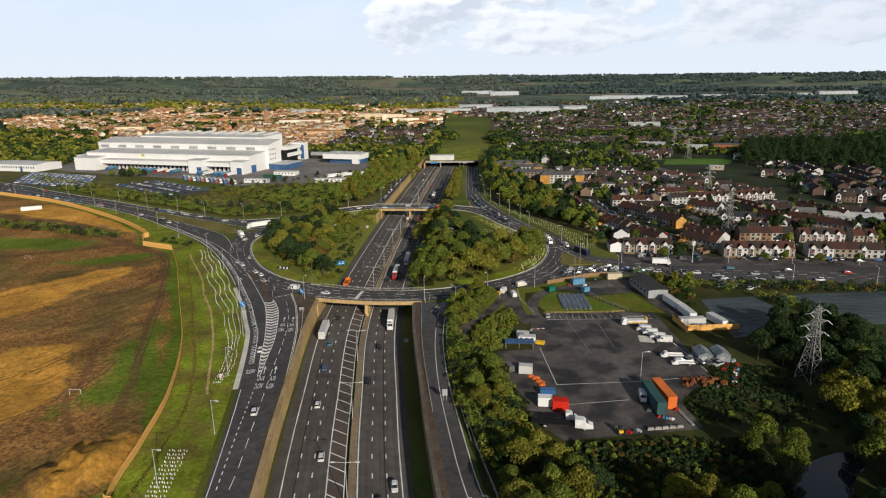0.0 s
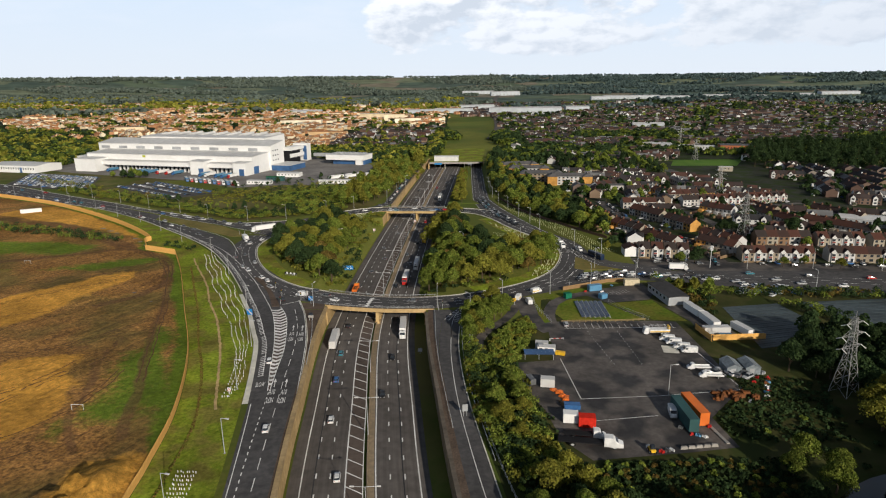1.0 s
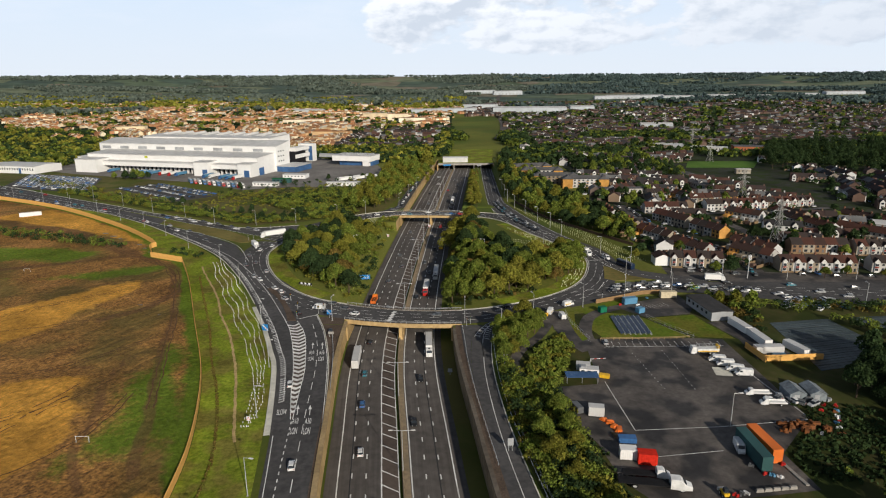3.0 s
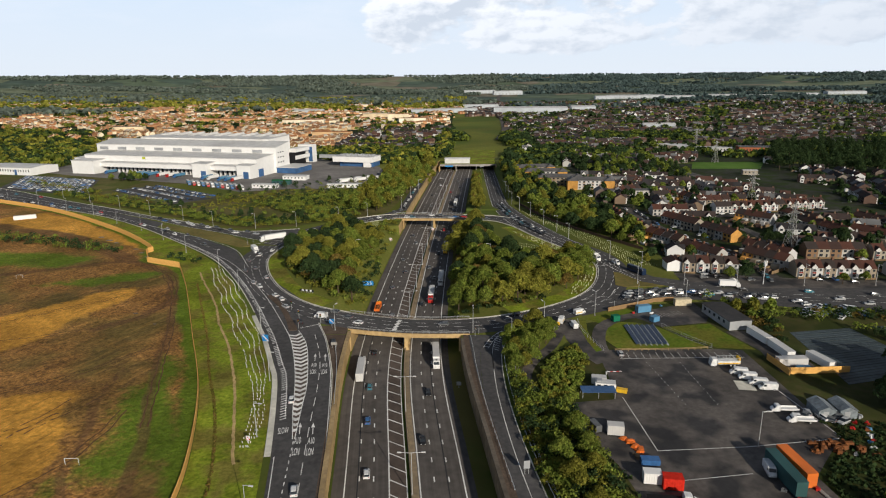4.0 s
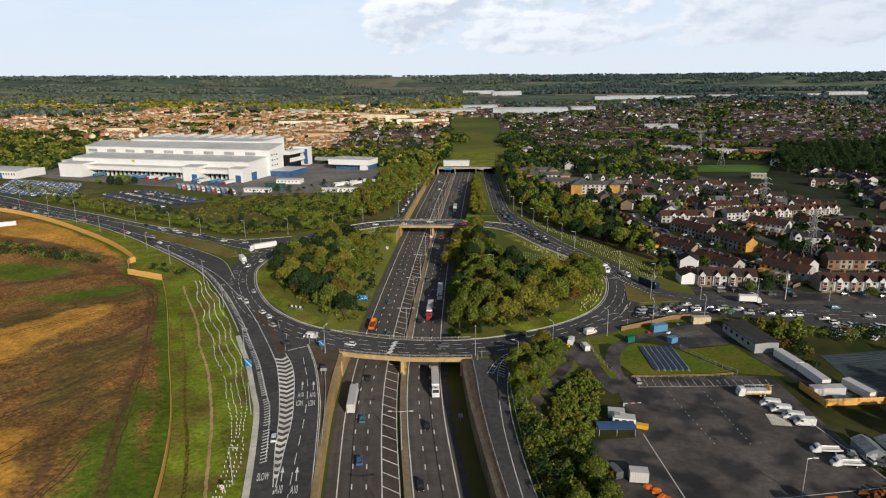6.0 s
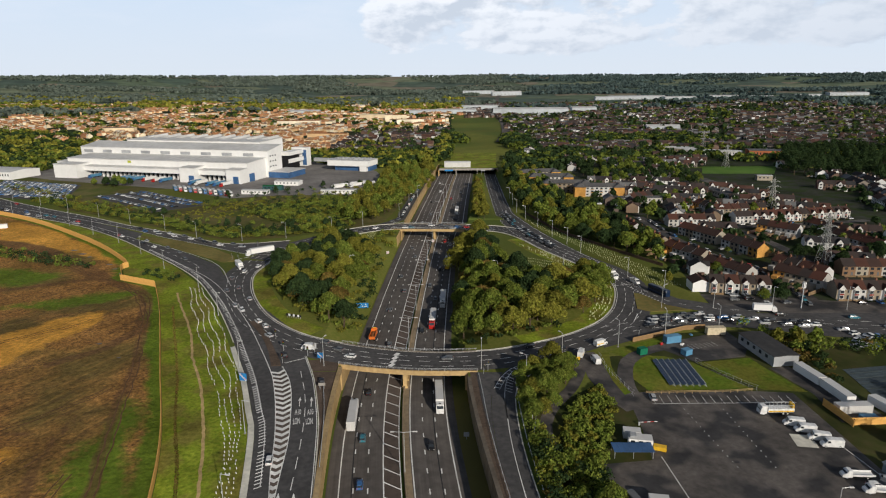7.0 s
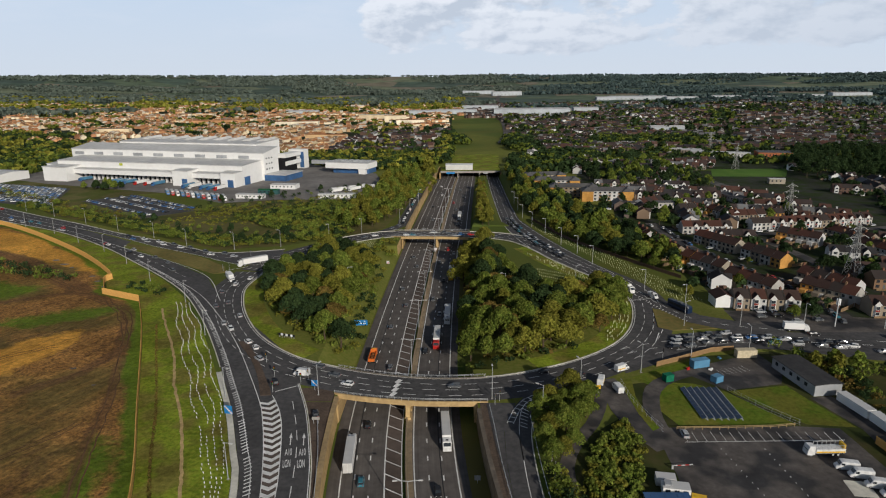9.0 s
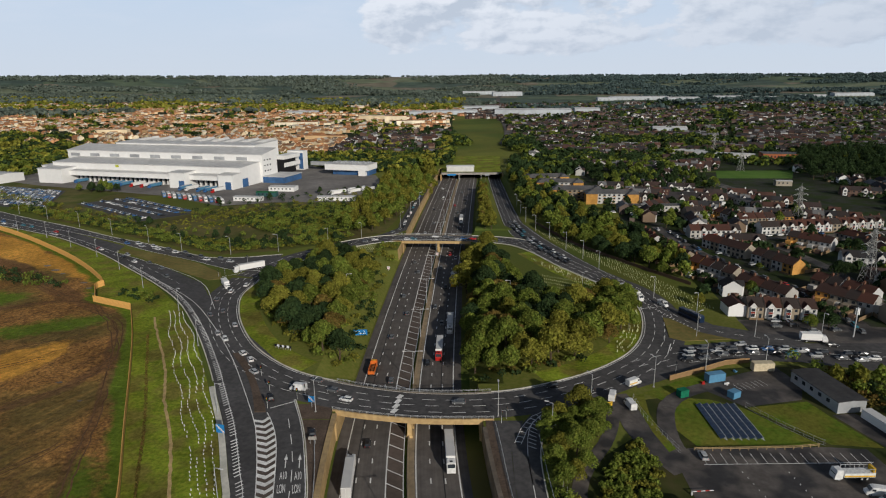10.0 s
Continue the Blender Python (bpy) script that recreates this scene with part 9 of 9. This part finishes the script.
# ---- signs and signals ----
def sign(x, y, z, a, w, h, legs, panels, label, name="road_sign", post_h=1.6):
    s = thing(name, label, "sign")
    s.matrix_basis = pose(x, y, z, 0, 0, a)
    for k in range(legs):
        px = 0 if legs == 1 else (-w * 0.3 + 0.6 * w * k)
        Shape().tube((px, 0.08, 0), (px, 0.08, post_h + h), 0.07, 0.07, 6).build("post", STEEL, s)
    Shape().box(0, 0, post_h, w, 0.06, h).build("board", panels[0], s)
    for mat_, u, v, pw, ph, rot in panels[1]:
        b = Shape()
        c, sn = math.cos(radians(rot)), math.sin(radians(rot))
        q = [(-pw / 2, -ph / 2), (pw / 2, -ph / 2), (pw / 2, ph / 2), (-pw / 2, ph / 2)]
        b.add([(u + c * i - sn * j, -0.045, post_h + v + sn * i + c * j) for i, j in q], [(0, 1, 2, 3)])
        b.build("legend_bar", mat_, s)
    return s


W_, B_ = SIGN_WHITE, SIGN_BLUE
sign(-26.6, 73, -4.6, 4, 5.6, 2.4, 2, (B_, [(W_, -1.2, 1.6, 2.2, 0.3, 0), (W_, 0.9, 0.8, 2.6, 0.3, 0), (W_, 1.6, 1.7, 0.25, 1.0, 30)]), "wide blue motorway direction sign with white bars", post_h=0.5)
sign(-52.6, -9.6, 0.1, -12, 2.6, 2.6, 2, (B_, [(W_, 0, 1.3, 0.5, 3.2, 45), (SIGN_RED, 0, 1.3, 0.16, 3.2, 45), (W_, -0.7, 1.9, 0.6, 0.2, 0)]), "square blue and white direction sign with a red bar", post_h=1.4)
sign(-31.2, 7.4, 0.1, -8, 2.0, 2.0, 1, (B_, [(W_, 0, 1.0, 0.4, 2.4, 45), (SIGN_RED, 0, 1.0, 0.14, 2.4, 45)]), "square blue and white sign with a red bar", post_h=1.6)
sign(-26.4, -12.5, 0.1, 5, 2.2, 1.0, 2, (CONCRETE, []), "plain pale backing board on two posts", post_h=1.2)
sign(-37.2, -75.5, 0.1, -10, 1.2, 1.4, 1, (W_, [(SIGN_RED, 0, 0.25, 1.1, 0.16, 0), (SIGN_RED, -0.28, 0.7, 1.1, 0.16, 60), (SIGN_RED, 0.28, 0.7, 1.1, 0.16, -60)]), "white warning sign with a red triangle", post_h=1.0)
sign(38.4, -30.5, 0.1, 10, 1.4, 1.7, 1, (W_, []), "plain white sign on a tall post", post_h=2.6)
sign(57.4, 5.6, 0.1, 20, 2.8, 1.4, 2, (YELLOW, [(DARK, 0, 0.9, 2.0, 0.2, 0), (DARK, 0, 0.5, 1.6, 0.2, 0)]), "yellow works sign with dark bars by the gate", post_h=1.6)
sign(cx(60) + 17.6, 58, ZM + 0.1, 0, 1.6, 2.2, 1, (GREY_CLAD, []), "grey sign back in the dark verge", post_h=1.0)
sign(cx(-30) + 18.4, -30, ZM + 0.2, 0, 1.6, 1.4, 1, (GREY_CLAD, []), "grey sign back in the dark verge", post_h=1.0)
sign(36.4, -88, 0.1, 10, 1.6, 2.2, 2, (GREY_CLAD, []), "grey sign back beside the on-slip", post_h=1.6)
for x, y in ((cx(166) - 24.5, 166), (cx(200) + 0.3, 198), (-22, 292)):
    sign(x, y, ground_z(x, y) if x < cx(y) - 5 else ZM + 0.9, 0, 1.6, 1.6, 1, (W_, [(SIGN_RED, 0, 0.3, 1.3, 0.16, 0), (SIGN_RED, -0.3, 0.8, 1.3, 0.16, 60), (SIGN_RED, 0.3, 0.8, 1.3, 0.16, -60)]), "white warning sign with a red triangle", post_h=1.0)
for x, y, a in ((6, 506, 2), (44, 505, 2)):
    sign(x, y, ZM + 0.05, a, 9 if x < 20 else 5, 1.8, 2, (B_ if x < 20 else GREY_CLAD, []), "gantry sign before the tunnel mouth", "gantry_sign", 5.4)
cv = thing("chevron_sign", "black and white chevron boards on posts", "sign")
for k in range(7):
    x, y = -54.4 + 1.0 * k, 50.6 - 0.35 * k
    Shape().box(x, y, 0.1, 0.12, 0.1, 1.2).build("post", STEEL, cv)
    Shape().box(x, y - 0.08, 0.9, 0.92, 0.05, 0.9, -18).build("board", SIGN_WHITE if k % 2 else DARK, cv)


def make_signal():
    p = thing("traffic_signal", "black traffic signal head on a grey post", "traffic signal")
    Shape().tube((0, 0, 0), (0, 0, 3.6), 0.08, 0.07, 6).build("post", STEEL, p)
    Shape().box(0, -0.05, 2.5, 0.7, 0.12, 1.3).build("backing_board", DARK, p)
    for k, m_ in enumerate((LAMP_RED, YELLOW, mat("green_lens", (0.01, 0.2, 0.05)))):
        Shape().tube((0, -0.12, 3.55 - 0.35 * k), (0, -0.2, 3.55 - 0.35 * k), 0.12, 0.12, 8).build("lens", m_, p)
    return p


for x, y, a in ((-44.4, 6.5, 10), (-36.8, 12.2, 10), (-46.8, 17, 0), (-52.8, 28, 0), (-35, 15, -60), (25.5, -1.2, 90), (27, 1, 90), (91, 90, 180), (100.5, 93, 180), (90.5, 57.5, 90), (86, 31.5, 90), (-109, 139, 120), (-98, 150, 160), (-103, 166, 200), (-106, 140, 130)):
    place("signal", make_signal, pose(x, y, 0.1, 0, 0, a))
tl = thing("phone_mast", "slim white mobile phone mast with panel antennas", "mast")
Shape().tube((163, 62, 0), (163, 62, 12), 0.25, 0.2, 8).build("column", STEEL, tl)
for k in range(3):
    a = 2.1 * k
    Shape().box(163 + 0.6 * math.cos(a), 62 + 0.6 * math.sin(a), 9, 0.35, 0.3, 2.6).build("antenna", WHITE, tl)

# goals, field container and verge planting
gl = thing("goal_frame", "rusty white goal frame in the field", "goal")
for x in (-81, -77.4):
    Shape().tube((x, -86, 0.2), (x, -86, 2.2), 0.06).build("post", STONE_WHITE, gl)
Shape().tube((-81, -86, 2.2), (-77.4, -86, 2.2), 0.06).build("crossbar", STONE_WHITE, gl)
box_unit("container", -299, 215, 30, 14, 2.6, 2.9, WHITE, "white container lorry body in the works site")
pl = thing("goal_frame", "thin white training frame on rough ground", "goal")
for x in (-205, -201.6):
    Shape().tube((x, 72, 0.2), (x, 72, 2.0), 0.06).build("post", STONE_WHITE, pl)
Shape().tube((-205, 72, 2.0), (-201.6, 72, 2.0), 0.06).build("crossbar", STONE_WHITE, pl)

tg_ = Shape()
GUARDS = 92
rowL = resample(cr_line([(-111.8, 88.6), (-92, 48), (-71.9, 9.4), (-58, -18), (-48, -40), (-40.8, -62), (-39, -77)]), GUARDS)
rowR = resample(cr_line([(-105.5, 88), (-84, 50), (-63.8, 9.5), (-52.5, -15), (-43.7, -40), (-37.6, -62), (-36.6, -77)]), GUARDS)


def guard(x, y, z, h=0.55, r=0.115):
    tg_.tube((x, y, z), (x + jr.uniform(-.08, .08), y + jr.uniform(-.08, .08), z + h), r, r * 0.9, 5)


for i in range(GUARDS):
    for j in range(4):
        f = j / 3 + 0.09 * math.sin(i * 0.35 + j)
        if jr.random() < 0.93:
            guard(rowL[i][0] * (1 - f) + rowR[i][0] * f + jr.uniform(-.2, .2), rowL[i][1] * (1 - f) + rowR[i][1] * f + jr.uniform(-.3, .3), 0.09)
for i in range(12):
    for j in range(7):
        guard(-35.4 + 0.75 * j + 0.25 * i + jr.uniform(-.2, .2), -116 - 1.7 * i + jr.uniform(-.2, .2), 0.09)
tagged(tg_.build("tree_guards", STONE_WHITE), "rows of short white tree guards on the green verge", "tree guards", kind="stuff")
tg_ = Shape()
for i in range(64):
    f = i / 63
    a = point_at([(62.5, 246), (75, 222), (92, 190), (105, 150), (116, 118), (122, 95)], f * 165)
    for j in range(11):
        if jr.random() < 0.85 and j not in (5,):
            y = a[1]
            x = a[0] + 1.0 * (j - 10) * 1.15
            if x > np.interp(y, [95, 130, 170, 217, 262], [104, 97.5, 83.5, 69.5, 60.5]):
                guard(x + jr.uniform(-.2, .2), y + jr.uniform(-.6, .6), 0.02, 0.6, 0.105)
for i in range(230):
    s_ = jr.uniform(0, 1)
    x, y, a = point_at(offset(ring, -jr.choice([2.0, 3.6, 5.2, 6.8]) + jr.uniform(-.3, .3)), 235 + 125 * s_)
    guard(x, y, max(0.04, ground_z(x, y)), 0.75, 0.16)
for i in range(26):
    for j in range(8):
        guard(52 + 0.9 * i + 0.5 * j, 104 + 5.2 * j + jr.uniform(-.4, .4) - 0.6 * i, 0.02, 0.6, 0.11)
        if j < 6 and i < 20:
            guard(-58 + 1.1 * i, 178 + 3.4 * j + 0.5 * i, 0.02, 0.65, 0.13)
tagged(tg_.build("tree_guards", mat("pale_green_tube", (0.52, 0.55, 0.28), rough=0.7)), "rows of pale green tree guards on the rough slope", "tree guards", kind="stuff")
hd = Shape()
hl = cr_line([(-108, 62), (-90, 24), (-76, -6), (-63.8, -35), (-51.9, -61), (-41.3, -92), (-37.3, -119), (-36, -140)])
rng = np.random.default_rng(3)
v = np.concatenate([cards(rng, [(x, y, 0.35)], [(0.5, 0.5, 0.5)], 7, 0.32) for x, y in resample(hl, 300)])
hd.v, hd.f = v.tolist(), quads(v)
hd.m = [0] * len(hd.f)
tagged(hd.build("low_hedge", LEAF["rust"]), "thin low hedge line along the verge", "hedge", kind="stuff")
rg = Shape()
rng = np.random.default_rng(6)
tuft = []
for poly, n_ in (([(44, -60), (60, -80), (64, -110), (50, -118), (42, -95)], 500), ([(60, -112), (118, -108), (120, -140), (60, -145)], 1300), ([(122, -60), (150, -66), (140, -100), (108, -100), (108, -88), (123, -74)], 700), ([(-200, 250), (-60, 240), (-70, 330), (-180, 315)], 900)):
    xs, yl = [p[0] for p in poly], [p[1] for p in poly]
    for _ in range(n_):
        x, y = rng.uniform(min(xs), max(xs)), rng.uniform(min(yl), max(yl))
        if inside(x, y, poly):
            tuft.append(cards(rng, [(x, y, 0.25)], [(0.9, 0.9, 0.45)], 6, 0.7))
v = np.concatenate(tuft)
rg.v, rg.f = v.tolist(), quads(v)
# tufts round the depot take the dark leaves in place of shade
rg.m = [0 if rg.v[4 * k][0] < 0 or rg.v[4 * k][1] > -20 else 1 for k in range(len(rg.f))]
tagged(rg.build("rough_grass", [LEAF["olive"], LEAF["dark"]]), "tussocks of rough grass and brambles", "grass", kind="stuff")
